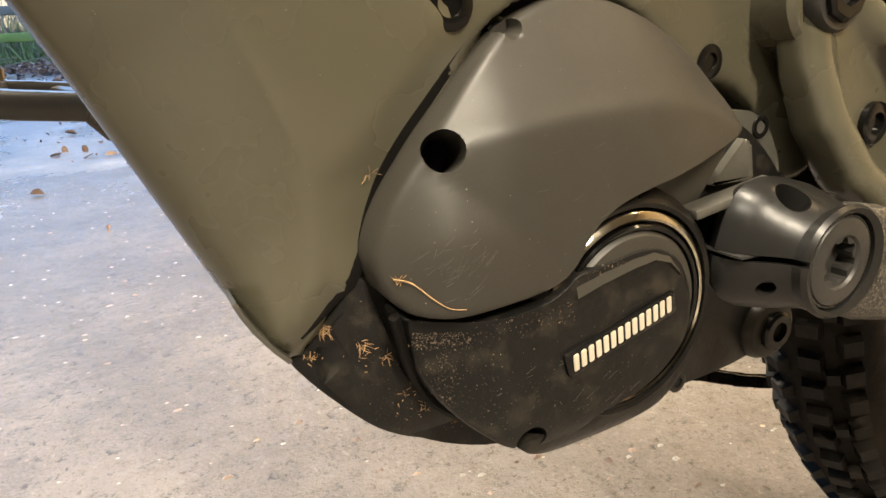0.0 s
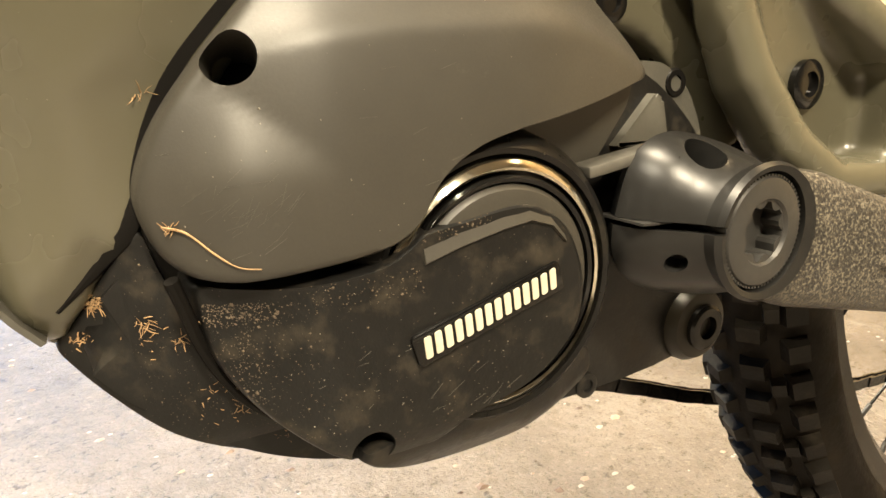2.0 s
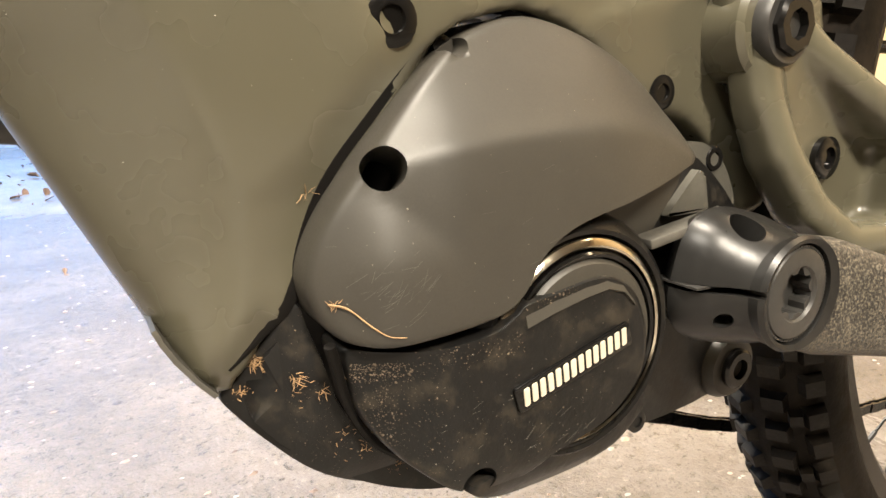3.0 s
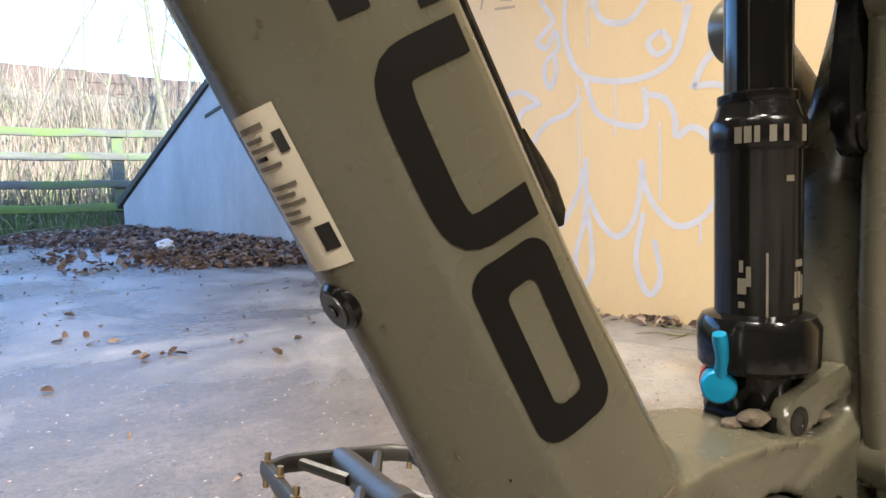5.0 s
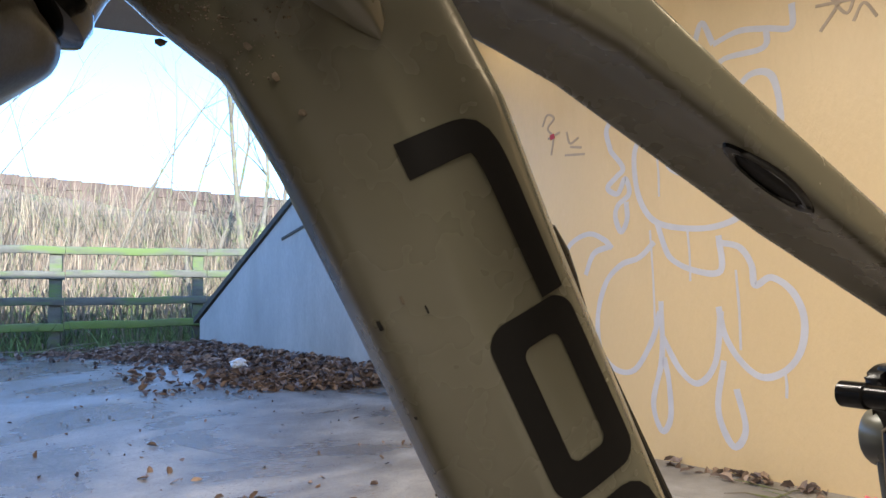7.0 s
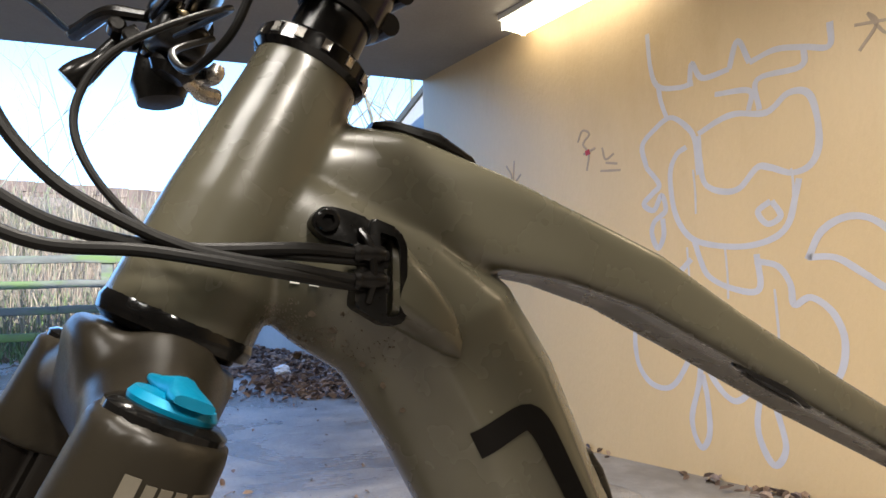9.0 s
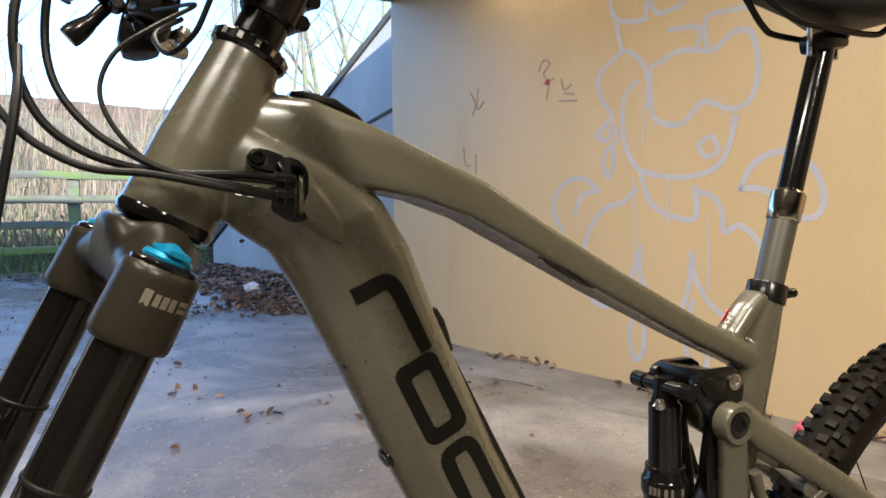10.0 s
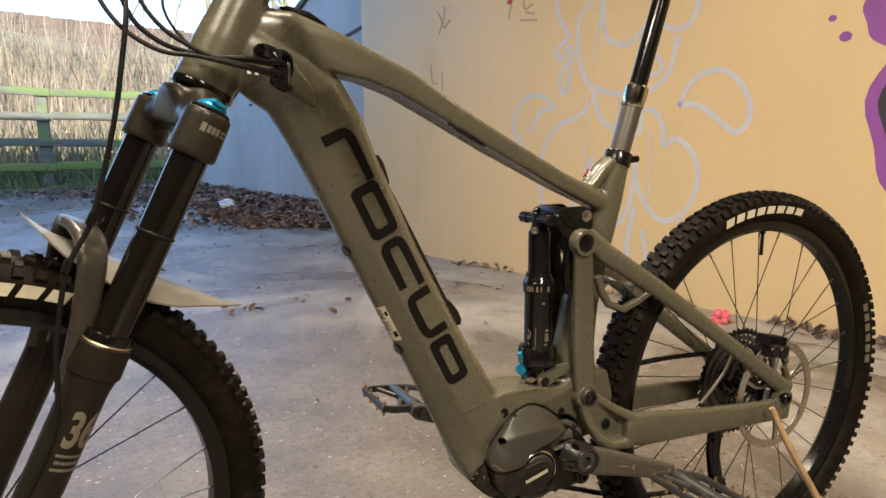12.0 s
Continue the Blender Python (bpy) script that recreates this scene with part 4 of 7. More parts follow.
# grey gear housing behind the crank, with a raised rib, and the flat alloy arm over the crank boss
bm = bmesh.new()
slab(bm, rounded([(-0.030, 0.390), (-0.016, 0.372), (0.034, 0.362), (0.033, 0.376), (0.026, 0.389), (0.014, 0.398), (0.002, 0.399), (-0.014, 0.397)], 0.004), -0.033, -0.02, 0.0015)
housing = part("gear_housing", bm, HOUSING, motor, "dull grey cast gear housing")
bm = bmesh.new()
slab(bm, rounded([(-0.010, 0.3735), (0.006, 0.3890), (0.0095, 0.3870), (0.0125, 0.3730)], 0.001), -0.0375, -0.031, 0.0012)
part("rib", bm, HOUSING, housing)
# the arm's pale colour holds the light that falls on its top
bm = bmesh.new()
block(bm, (-0.0145, -0.050, 0.3728), (0.042, 0.0085, 0.0034), Matrix.Rotation(radians(-7), 4, "Y"), 0.0008)
part("sensor_arm", bm, ALLOY, motor, "flat alloy arm toned pale for the light on it")

# name plate: a dark inset plate with a row of pale plain bars
PLATE_U = Vector((0.0410, 0, 0.0108)).normalized()
PLATE_V = Vector((-PLATE_U.z, 0, PLATE_U.x))
origin = Vector((-0.0915, -0.0610, 0.3322))


def plate_block(name, u0, u1, v0, v1, lift, thick, material, lean=0.0, parent=None, bevel=0.0003):
    bm = bmesh.new()
    pts = []
    for u, v in ((u0, v0), (u1, v0), (u1 + lean, v1), (u0 + lean, v1)):
        q = origin + PLATE_U * u + PLATE_V * v
        pts.append((q.x, q.z))
    slab(bm, rounded(pts, min(0.0014, (u1 - u0) * 0.3), 3), origin.y - lift - thick, origin.y - lift, bevel)
    return part(name, bm, material, parent)


plate_block("name_plate", -0.0010, 0.0432, -0.0004, 0.0078, -0.0012, 0.0017, BLACK, parent=motor)
for i in range(7):
    u = 0.0010 + i * 0.0058
    for k in (0.0, 0.0029):
        plate_block("plate_bar", u + k, u + k + 0.0019, 0.0012, 0.0066, 0.0006, 0.0003, CREAM, 0.0009, motor, 0.0)


# ---- dirt on the motor: straw, a twig, tufts in the seams, scuffs and dust ----
def bit(bm, p, d, length, wide, rng):
    """A splinter of straw lying at p along d."""
    d = Vector(d).normalized()
    e = Vector(p) + d * length
    mid = (Vector(p) + e) / 2 + Vector((rng.uniform(-1, 1), rng.uniform(-0.6, 0), rng.uniform(-1, 1))) * length * 0.12
    tube(bm, [p, mid, e], [wide, wide, wide * 0.4], 5)


def skin(tree, x, z, lift):
    return clad(x, z, lift, tree)


rng = random.Random(21)
bm = bmesh.new()
tube(bm, smooth_path([skin(COVER_TREE, x, z, 0.0006) for x, z in ((-0.1415, 0.3712), (-0.1375, 0.3700), (-0.1330, 0.3655), (-0.1295, 0.3628), (-0.1255, 0.3620))], 5), [0.0003] * 6 + [0.00022] * 7 + [0.00014] * 8, 6)
for k in range(14):
    bit(bm, skin(COVER_TREE, -0.1410 + rng.uniform(-0.001, 0.0016), 0.3708 + rng.uniform(-0.0008, 0.0008), 0.0002), (rng.uniform(-1, 1), -0.3, rng.uniform(-1, 1)), 0.0014, 0.00011, rng)
tagged(part("dry_twig", bm, STRAW, motor, "thin dry twig stuck to the cover"))
bm = bmesh.new()
for (x, z, tree, n, sp, ln) in ((-0.1405, 0.3965, FRAME_TREE, 7, 0.0010, 0.0026), (-0.1565, 0.3525, FRONT_TREE, 60, 0.0016, 0.0022), (-0.1475, 0.3475, FRONT_TREE, 16, 0.0014, 0.0036), (-0.1410, 0.3420, FRONT_TREE, 12, 0.0014, 0.0020), (-0.1380, 0.3490, LOWER_TREE, 10, 0.0014, 0.0016),
                                (-0.1480, 0.3430, FRONT_TREE, 12, 0.0040, 0.0012), (-0.1340, 0.3270, FRONT_TREE, 16, 0.0036, 0.0014), (-0.1290, 0.3200, FRONT_TREE, 14, 0.0036, 0.0014), (-0.1600, 0.3440, FRONT_TREE, 26, 0.0018, 0.0012), (-0.1180, 0.3090, FRONT_TREE, 22, 0.0030, 0.0018)):
    for k in range(n):
        p = skin(tree, x + rng.gauss(0, sp * 0.6), z + rng.gauss(0, sp * 0.6), 0.0002)
        bit(bm, p, (rng.uniform(-0.7, 1), -0.3, rng.uniform(-1.0, 0.6)), ln * rng.uniform(0.5, 1.2), 0.00009 * rng.uniform(0.6, 1.8), rng)
tagged(part("straw", bm, STRAW, motor, "tufts of straw and mud caught in the seams"), kind="stuff")


def crumbs(name, material, count, areas, lo, hi, seed, parent=motor):
    rng2 = random.Random(seed)
    bm2 = bmesh.new()
    for k in range(count):
        tree, x0, x1, z0, z1 = areas[k % len(areas)]
        x, z = rng2.uniform(x0, x1), rng2.uniform(z0, z1)
        hit = tree.ray_cast(Vector((x, -0.3, z)), Vector((0, 1, 0)))
        if hit[0] is None:
            continue
        r = rng2.uniform(lo, hi) * (2.0 if rng2.random() < 0.06 else 1.0)
        n = hit[1]
        u = n.orthogonal().normalized()
        v = n.cross(u)
        a0 = rng2.uniform(0, 6.28)
        base = [bm2.verts.new(hit[0] - n * 0.00005 + (u * math.cos(a0 + i * 1.2566) + v * math.sin(a0 + i * 1.2566)) * r * rng2.uniform(0.6, 1.3)) for i in range(5)]
        tip = bm2.verts.new(hit[0] + n * r * 0.6)
        for i in range(5):
            bm2.faces.new((base[i], base[(i + 1) % 5], tip))
    return tagged(part(name, bm2, material, parent), kind="stuff")


crumbs("dry_mud", MUD, 2200, [(FRONT_TREE, -0.166, -0.115, 0.298, 0.366), (FRONT_TREE, -0.150, -0.120, 0.300, 0.345), (LOWER_TREE, -0.137, -0.115, 0.310, 0.353), (LOWER_TREE, -0.137, -0.05, 0.310, 0.366)], 0.00005, 0.00020, 4)
crumbs("dust", DUST, 420, [(COVER_TREE, -0.143, -0.02, 0.355, 0.44), (LOWER_TREE, -0.137, -0.05, 0.312, 0.366), (LOWER_TREE, -0.12, -0.06, 0.312, 0.34), (FRAME_TREE, -0.24, -0.13, 0.36, 0.50)], 0.00008, 0.00024, 5)
crumbs("seam_mud", MUD, 1000, [(LOWER_TREE, -0.1365, -0.122, 0.3475, 0.3530), (LOWER_TREE, -0.1365, -0.124, 0.3490, 0.3530), (LOWER_TREE, -0.136, -0.127, 0.330, 0.350), (LOWER_TREE, -0.122, -0.09, 0.3495, 0.3560), (LOWER_TREE, -0.133, -0.124, 0.322, 0.345), (LOWER_TREE, -0.095, -0.07, 0.3615, 0.3675)], 0.00007, 0.00030, 6)

crumbs("mud_splash", MUD, 620, [(FRAME_TREE, -0.462, -0.448, 0.884, 0.899), (FRAME_TREE, -0.456, -0.442, 0.880, 0.892), (FRAME_TREE, -0.446, -0.430, 0.876, 0.886), (FRAME_TREE, -0.470, -0.420, 0.866, 0.902), (FRAME_TREE, -0.436, -0.405, 0.856, 0.880)], 0.0002, 0.0007, 9, bike_frame)

# fine scuffs fanning over the covers
bm = bmesh.new()
for tree, x, z, turn, n, sp, ln in ((COVER_TREE, -0.126, 0.3715, 50, 26, 0.0045, 0.006), (COVER_TREE, -0.131, 0.3745, 20, 12, 0.005, 0.005), (LOWER_TREE, -0.076, 0.3225, 28, 9, 0.006, 0.007), (LOWER_TREE, -0.104, 0.335, 15, 6, 0.010, 0.005), (COVER_TREE, -0.09, 0.385, 10, 14, 0.022, 0.005)):
    for k in range(n):
        px, pz = x + rng.gauss(0, sp), z + rng.gauss(0, sp * 0.7)
        a0 = radians(turn + rng.uniform(-22, 22))
        l2 = ln * rng.uniform(0.3, 1.0)
        pts = [clad(px + math.cos(a0) * l2 * f, pz + math.sin(a0) * l2 * f, 0.00006, tree) for f in (0, 0.5, 1)]
        if max(abs(q.y - pts[0].y) for q in pts) > 0.006 or pts[0].y > -0.012:
            continue
        w = Vector((-math.sin(a0), 0, math.cos(a0))) * rng.uniform(0.000012, 0.00004)
        rings(bm, [[q + w, q - w, q - w + Vector((0, 0.0003, 0)), q + w + Vector((0, 0.0003, 0))] for q in pts])
tagged(part("scuffing", bm, SCUFF, motor, smooth=False), kind="stuff")


# ---- crank ----
def build_crank(side):
    """One crank arm; side -1 is the near one, which points back and down."""
    d = Vector((0.153, 0, -0.045)) if side < 0 else Vector((-0.186, 0, 0.053))
    c = Vector((0.0085, 0, 0.3515)) if side < 0 else Vector((-0.006, 0, 0.356))
    y1 = 0.0775 * side
    t = d.normalized()
    up = Vector((-t.z, 0, t.x)) if t.x > 0 else Vector((t.z, 0, -t.x))
    bm = bmesh.new()
    loops = []
    for f, a, b, yy in ((0.10, 0.0205, 0.0080, 0.0665), (0.17, 0.0215, 0.0090, 0.0675), (0.35, 0.0195, 0.0088, 0.071), (0.7, 0.0155, 0.0078, 0.080), (0.93, 0.0140, 0.0075, 0.087), (1.03, 0.0125, 0.007, 0.090), (1.07, 0.007, 0.005, 0.090)):
        loops.append(superloop(c + d * f + Y * yy * side, up, Y, a, b, 3.8, 24))
    crank = part("crank_arm", rings(bm, loops), CRANK, bike, "worn dark alloy crank arm dusted with mud", crease=60)
    # clamp boss: a lobe with flat top and bottom behind, a neck, and a round outer face
    bm = bmesh.new()
    loops = []
    for y, lobe, back, rz, power in ((0.046, 0.024, 0.024, 0.0190, 2.4), (0.049, 0.0315, 0.026, 0.0226, 2.8), (0.0540, 0.0345, 0.027, 0.0240, 3.0), (0.0600, 0.0330, 0.027, 0.0222, 3.0), (0.0655, 0.0290, 0.0265, 0.0200, 2.6), (0.0700, 0.0238, 0.0260, 0.0187, 2.2), (0.0735, 0.0212, 0.0250, 0.0190, 2.0), (0.0765, 0.0206, 0.0240, 0.0200, 2.0), (0.0780, 0.0192, 0.0220, 0.0190, 2.0), (0.0775, 0.0172, 0.0172, 0.0172, 2.0), (0.0700, 0.0168, 0.0168, 0.0168, 2.0)):
        o = c + Y * y * side + t * (back - lobe) / 2
        loops.append(superloop(o, up, t, rz, (lobe + back) / 2, power, 56))
    rings(bm, loops)
    if side < 0:
        top_hole = Vector((-0.0032, -0.0645, 0.3732))
        hole_axis = (up * 0.84 - Y * 0.50 - t * 0.20).normalized()
        low_hole = Vector((-0.0190, -0.0700, 0.3425))
        slot = block(bmesh.new(), Vector((-0.0230, -0.063, 0.3557)), (0.032, 0.060, 0.0024), Matrix.Rotation(radians(4), 4, "Y"))
        bm = cut(bm, drill(top_hole, -hole_axis, 0.0058, 0.014, 0.0062), drill(low_hole, up * 0.6 + t * 0.55 + Y * 0.5, 0.0032, 0.010, 0.0036), slot)
    boss = part("clamp_boss", bm, BOSS, crank, "satin black crank clamp with a slit", crease=24)
    if side < 0:
        leaf = block(bmesh.new(), Vector((-0.0180, -0.0560, 0.3560)), (0.016, 0.018, 0.0007), Matrix.Rotation(radians(4), 4, "Y"))
        part("slit_plate", leaf, CAPMETAL, boss, smooth=False)
    cap = bmesh.new()
    lathe(cap, c + Y * (y1 - 0.008 * side), Y * side, [(0, 0.0160), (0.0062, 0.0160), (0.0074, 0.0152), (0.0078, 0.0140), (0.0078, 0.0096), (0.0068, 0.0090), (0.0068, 0.0050)], 56)
    star = [(c.x + r9 * math.cos(a9), c.z + r9 * math.sin(a9)) for r9, a9 in ((0.0086 if (i // 2) % 2 else 0.0070, 2 * math.pi * (i + 0.5) / 32) for i in range(32))]
    sock = slab(bmesh.new(), star, y1 - 0.007 * side, y1 + 0.006 * side, 0)
    cap_part = part("crank_cap", cut(cap, sock), CAPMETAL, crank, "knurled dark crank bolt cap", crease=30)
    bm = bmesh.new()
    for i in range(72):
        a0 = 2 * math.pi * i / 72
        block(bm, c + Vector((math.cos(a0) * 0.0160, y1 - 0.0036 * side, math.sin(a0) * 0.0160)), (0.0007, 0.0052, 0.0007), Matrix.Rotation(-a0, 4, "Y"))
    tagged(part("knurl", bm, CAPMETAL, cap_part, smooth=False), kind="stuff")
    if side < 0:
        bolt(crank, top_hole - hole_axis * 0.0120, 0.0046, CAPMETAL, 0.002, hole_axis, "pinch_bolt")
    bar = bmesh.new()
    q = c + d * 0.55
    if side < 0:
        for u0, u1 in ((-0.030, -0.008), (-0.002, 0.006), (0.009, 0.018)):
            block(bar, q + t * ((u0 + u1) / 2) + Y * -0.0847, (u1 - u0, 0.0006, 0.0022 if u0 < -0.02 else 0.0075), Matrix.Rotation(math.atan2(0.050, 0.168), 4, "Y"))
        part("crank_mark", bar, GREYPRINT, crank, smooth=False)
    else:
        bar.free()
    # pedal
    pc = c + d + Y * 0.155 * side
    pt = Matrix.Rotation(radians(13 if side < 0 else 7), 4, "Y")

    def at(x, y, z):
        return pc + pt @ Vector((x, y, z))

    bm = bmesh.new()
    lathe(bm, at(0, -0.056, 0), Y, [(0, 0.010), (0.004, 0.0135), (0.020, 0.0130), (0.030, 0.0105), (0.09, 0.0095), (0.104, 0.008)] if side > 0 else [(0, 0.008), (0.014, 0.0095), (0.074, 0.0105), (0.084, 0.0130), (0.100, 0.0135), (0.104, 0.010)], 24)
    pedal = part("pedal", bm, CAPMETAL, bike, "dark alloy flat pedal with steel pins", smooth=True)
    pu, px = pt @ Vector((0, 0, 1)), pt @ Vector((1, 0, 0))
    for sx in (-1, 1):
        part("pedal_rail", rings(bmesh.new(), [superloop(at(sx * 0.052, yy, 0), pu, px, 0.0055, 0.0036, 3, 12) for yy in (-0.048, 0.048)]), CAPMETAL, pedal)
        part("pedal_end", rings(bmesh.new(), [superloop(at(xx, yy * sx, 0), pu, Y, 0.0060, 0.0040, 3, 12) for xx, yy in ((-0.054, 0.040), (-0.038, 0.050), (0.038, 0.050), (0.054, 0.040))]), CAPMETAL, pedal)
        for xx in (-0.018, 0.018):
            part("pedal_strut", tube(bmesh.new(), [at(xx * 0.5, 0.010 * sx, 0), at(xx * 1.6, 0.049 * sx, 0)], 0.0040, 8), CAPMETAL, pedal)
    for sx in (-1, 1):
        for yy in (-0.044, -0.016, 0.016, 0.044):
            for sz in (-1, 1):
                bm = bmesh.new()
                lathe(bm, at(sx * 0.052, yy, sz * 0.004), pt @ Vector((0, 0, sz)), [(0, 0.0032), (0.002, 0.0032), (0.0022, 0.0022), (0.0075, 0.0021)], 8)
                part("pin", bm, BRASS, pedal)
    bm = bmesh.new()
    lathe(bm, c + d + Y * 0.082 * side, Y * side, [(0, 0.009), (0.012, 0.0085), (0.02, 0.006), (0.03, 0.006)], 20)
    part("pedal_axle", bm, CAPMETAL, pedal)


build_crank(-1)
build_crank(1)
bm = bmesh.new()
lathe(bm, (-0.006, -0.056, 0.356), Y, [(0, 0.014), (0.112, 0.014)], 24)
part("spindle", bm, ANODIZED, bike)

# dark filler added behind the joint of frame and front cover, keeping it black
bm = slab(bmesh.new(), rounded([(-0.143, 0.376), (-0.150, 0.370), (-0.1660, 0.3560), (-0.1695, 0.3470), (-0.160, 0.338), (-0.145, 0.350)], 0.002), -0.022, 0.022, 0.001)
part("gap_filler", bm, DECAL, motor)
# torn protective film at the lower end of the down tube
bm = bmesh.new()
rings(bm, [[Vector((x, y, z)) for y in (-0.031, -0.026, -0.020, -0.014)] + [Vector((x + 0.0012, y, z + 0.0006)) for y in (-0.014, -0.020, -0.026, -0.031)] for x, z in ((-0.1800, 0.3660), (-0.1785, 0.3620), (-0.1760, 0.3570), (-0.1715, 0.3500), (-0.1675, 0.3450))])
part("guard_film", bm, HOUSING, bike_frame, "torn grey protective film")

# ---- marks on the down tube ----
TU, TV = Vector((0.438, 0, -0.899)), Vector((0.899, 0, 0.438))
MARK0 = Vector((-0.3655, 0, 0.836))


def tube_place(u, v, lift):
    q = MARK0 + TU * u + TV * v
    return clad(q.x, q.z, lift)


def mark_skin(bm, left, right):
    """A ribbon between two rows of (u, v), laid on the tube."""
    rows = [[bm.verts.new(tube_place(*(a.lerp(b, f)), 0.0005)) for f in (0, 0.33, 0.66, 1)] for a, b in zip(left, right)]
    for p, q in zip(rows, rows[1:]):
        for k in range(3):
            bm.faces.new((p[k], p[k + 1], q[k + 1], q[k]))


def stroke_mark(pts, widths, label):
    """A plain broad bar laid on the tube along (u, v) corners, rounded where it bends."""
    path, wide = [], []
    p = [Vector(q) for q in pts]
    for i in range(len(p) - 1):
        a, b = p[i], p[i + 1]
        n = 10
        for k in range(n + (i == len(p) - 2)):
            path.append(a.lerp(b, k / n))
            wide.append(widths[i] * (1 - k / n) + widths[i + 1] * k / n)
    for turn in range(6):
        path = [path[0]] + [(path[i - 1] + path[i] * 2 + path[i + 1]) / 4 for i in range(1, len(path) - 1)] + [path[-1]]
    left, right = [], []
    for i, q in enumerate(path):
        t = (path[min(i + 1, len(path) - 1)] - path[max(i - 1, 0)]).normalized()
        n = Vector((-t.y, t.x)) * wide[i] / 2
        left.append(q + n)
        right.append(q - n)
    bm = bmesh.new()
    mark_skin(bm, left, right)
    return part("tube_mark", bm, DECAL, bike_frame, label, crease=80)


def ring_mark(u0, u1, v0, v1, su, sv):
    """A plain rounded frame laid on the tube."""
    bm = bmesh.new()

    def rr(du, dv, r):
        a, b, c2, d2 = u0 + du, u1 - du, v0 + dv, v1 - dv
        out = []
        for (cu, cv), q in (((a + r, c2 + r), 180), ((b - r, c2 + r), 270), ((b - r, d2 - r), 0), ((a + r, d2 - r), 90)):
            for j in range(9):
                t = radians(q + 90 * j / 8)
                out.append(Vector((cu + r * math.cos(t), cv + r * math.sin(t))))
        out.append(out[0])
        return [a9.lerp(b9, j / 4) for a9, b9 in zip(out, out[1:]) for j in range(4)] + [out[-1]]

    mark_skin(bm, rr(0, 0, 0.009), rr(su, sv, 0.004))
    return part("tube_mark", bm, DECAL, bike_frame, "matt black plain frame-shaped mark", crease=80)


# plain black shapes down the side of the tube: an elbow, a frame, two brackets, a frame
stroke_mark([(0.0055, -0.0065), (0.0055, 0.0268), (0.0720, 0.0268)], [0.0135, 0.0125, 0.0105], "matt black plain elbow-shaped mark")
ring_mark(0.0730, 0.1455, -0.0060, 0.0325, 0.0125, 0.0108)
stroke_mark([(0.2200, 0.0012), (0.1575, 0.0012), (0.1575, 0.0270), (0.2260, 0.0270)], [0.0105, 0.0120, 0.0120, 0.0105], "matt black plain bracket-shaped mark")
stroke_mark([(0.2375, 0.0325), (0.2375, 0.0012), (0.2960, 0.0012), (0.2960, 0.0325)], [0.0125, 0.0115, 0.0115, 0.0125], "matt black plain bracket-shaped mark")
ring_mark(0.3070, 0.3790, -0.0030, 0.0310, 0.0125, 0.0105)


def strip(name, pts, half, lift, material, parent, thick=0.002):
    """A thin raised strip laid over the near side of the frame along (x, z) points."""
    bm = bmesh.new()
    loops = []
    path = [Vector((x, 0, z)) for x, z in pts]
    for i, p in enumerate(path):
        t = (path[min(i + 1, len(path) - 1)] - path[max(i - 1, 0)]).normalized()
        side = Vector((-t.z, 0, t.x))
        a, b = p + side * half, p - side * half
        pa, pb = clad(a.x, a.z, -0.0005), clad(b.x, b.z, -0.0005)
        out = Vector((0, -(lift + thick), 0))
        loops.append([pa, pa + out * 0.8 + (pb - pa) * 0.1, pb + out * 0.8 + (pa - pb) * 0.1, pb])
    rings(bm, loops)
    return part(name, bm, material, parent)


# black strip in place of the shaded gap between frame and upper motor cover
GAP_PATH = [Vector((x + 0.0012, z - 0.0004, 0)) for x, z in ((-0.1425, 0.358), (-0.1450, 0.370), (-0.1445, 0.381), (-0.1365, 0.3985), (-0.1225, 0.4145), (-0.1075, 0.4290), (-0.0905, 0.4390), (-0.070, 0.4436), (-0.049, 0.4378), (-0.029, 0.4255), (-0.0135, 0.4105))]
strip("dark_gap", [(q.x, q.y) for q in smooth_path(GAP_PATH, 6)], 0.0017, 0.0, DECAL, motor, 0.0008)
# black strip along the lower joint, standing for its shaded gap
bm = bmesh.new()
loops = []
for x, z, w in ((-0.1435, 0.3760, 0.0036), (-0.1458, 0.3715, 0.0036), (-0.1490, 0.3665, 0.0030), (-0.1532, 0.3620, 0.0022), (-0.1590, 0.3562, 0.0014), (-0.1632, 0.3520, 0.0008)):
    near = [h[0].y for h in (tr.ray_cast(Vector((x + dx, -0.3, z)), Vector((0, 1, 0))) for tr in (FRAME_TREE, FRONT_TREE) for dx in (-0.0015, 0, 0.0015)) if h[0] is not None]
    p = Vector((x, min(near) - 0.0003, z))
    loops.append(superloop(p + Y * 0.004, Vector((0.75, 0, -0.66)), Y, w, 0.004, 3, 12))
part("gap_strip", rings(bm, loops), DECAL, motor, "black strip standing for the joint's shaded gap")

# thin dry scratch of mud, a sticker and a few studs on the down tube
bm = bmesh.new()
rng = random.Random(3)
for i in range(26):
    f = i / 25
    x, z = -0.181 + 0.041 * f, 0.4525 + 0.0125 * f
    p = clad(x, z, 0.0004)
    block(bm, p, (0.0022, 0.0008, 0.0014 + 0.001 * rng.random()), Matrix.Rotation(rng.random(), 4, "Y"))
part("mud_streak", bm, MUD, bike_frame, smooth=False)


# ---- rear linkage and shock ----
def rod(name, pts, r, material, parent, label="", seg=12, xf=None):
    bm = bmesh.new()
    tube(bm, pts, r, seg)
    if xf:
        xf(bm)
    return part(name, bm, material, parent, label)


def turned(name, origin, axis, profile, material, parent, label="", seg=32, xf=None):
    bm = bmesh.new()
    lathe(bm, origin, axis, profile, seg)
    if xf:
        xf(bm)
    return part(name, bm, material, parent, label)


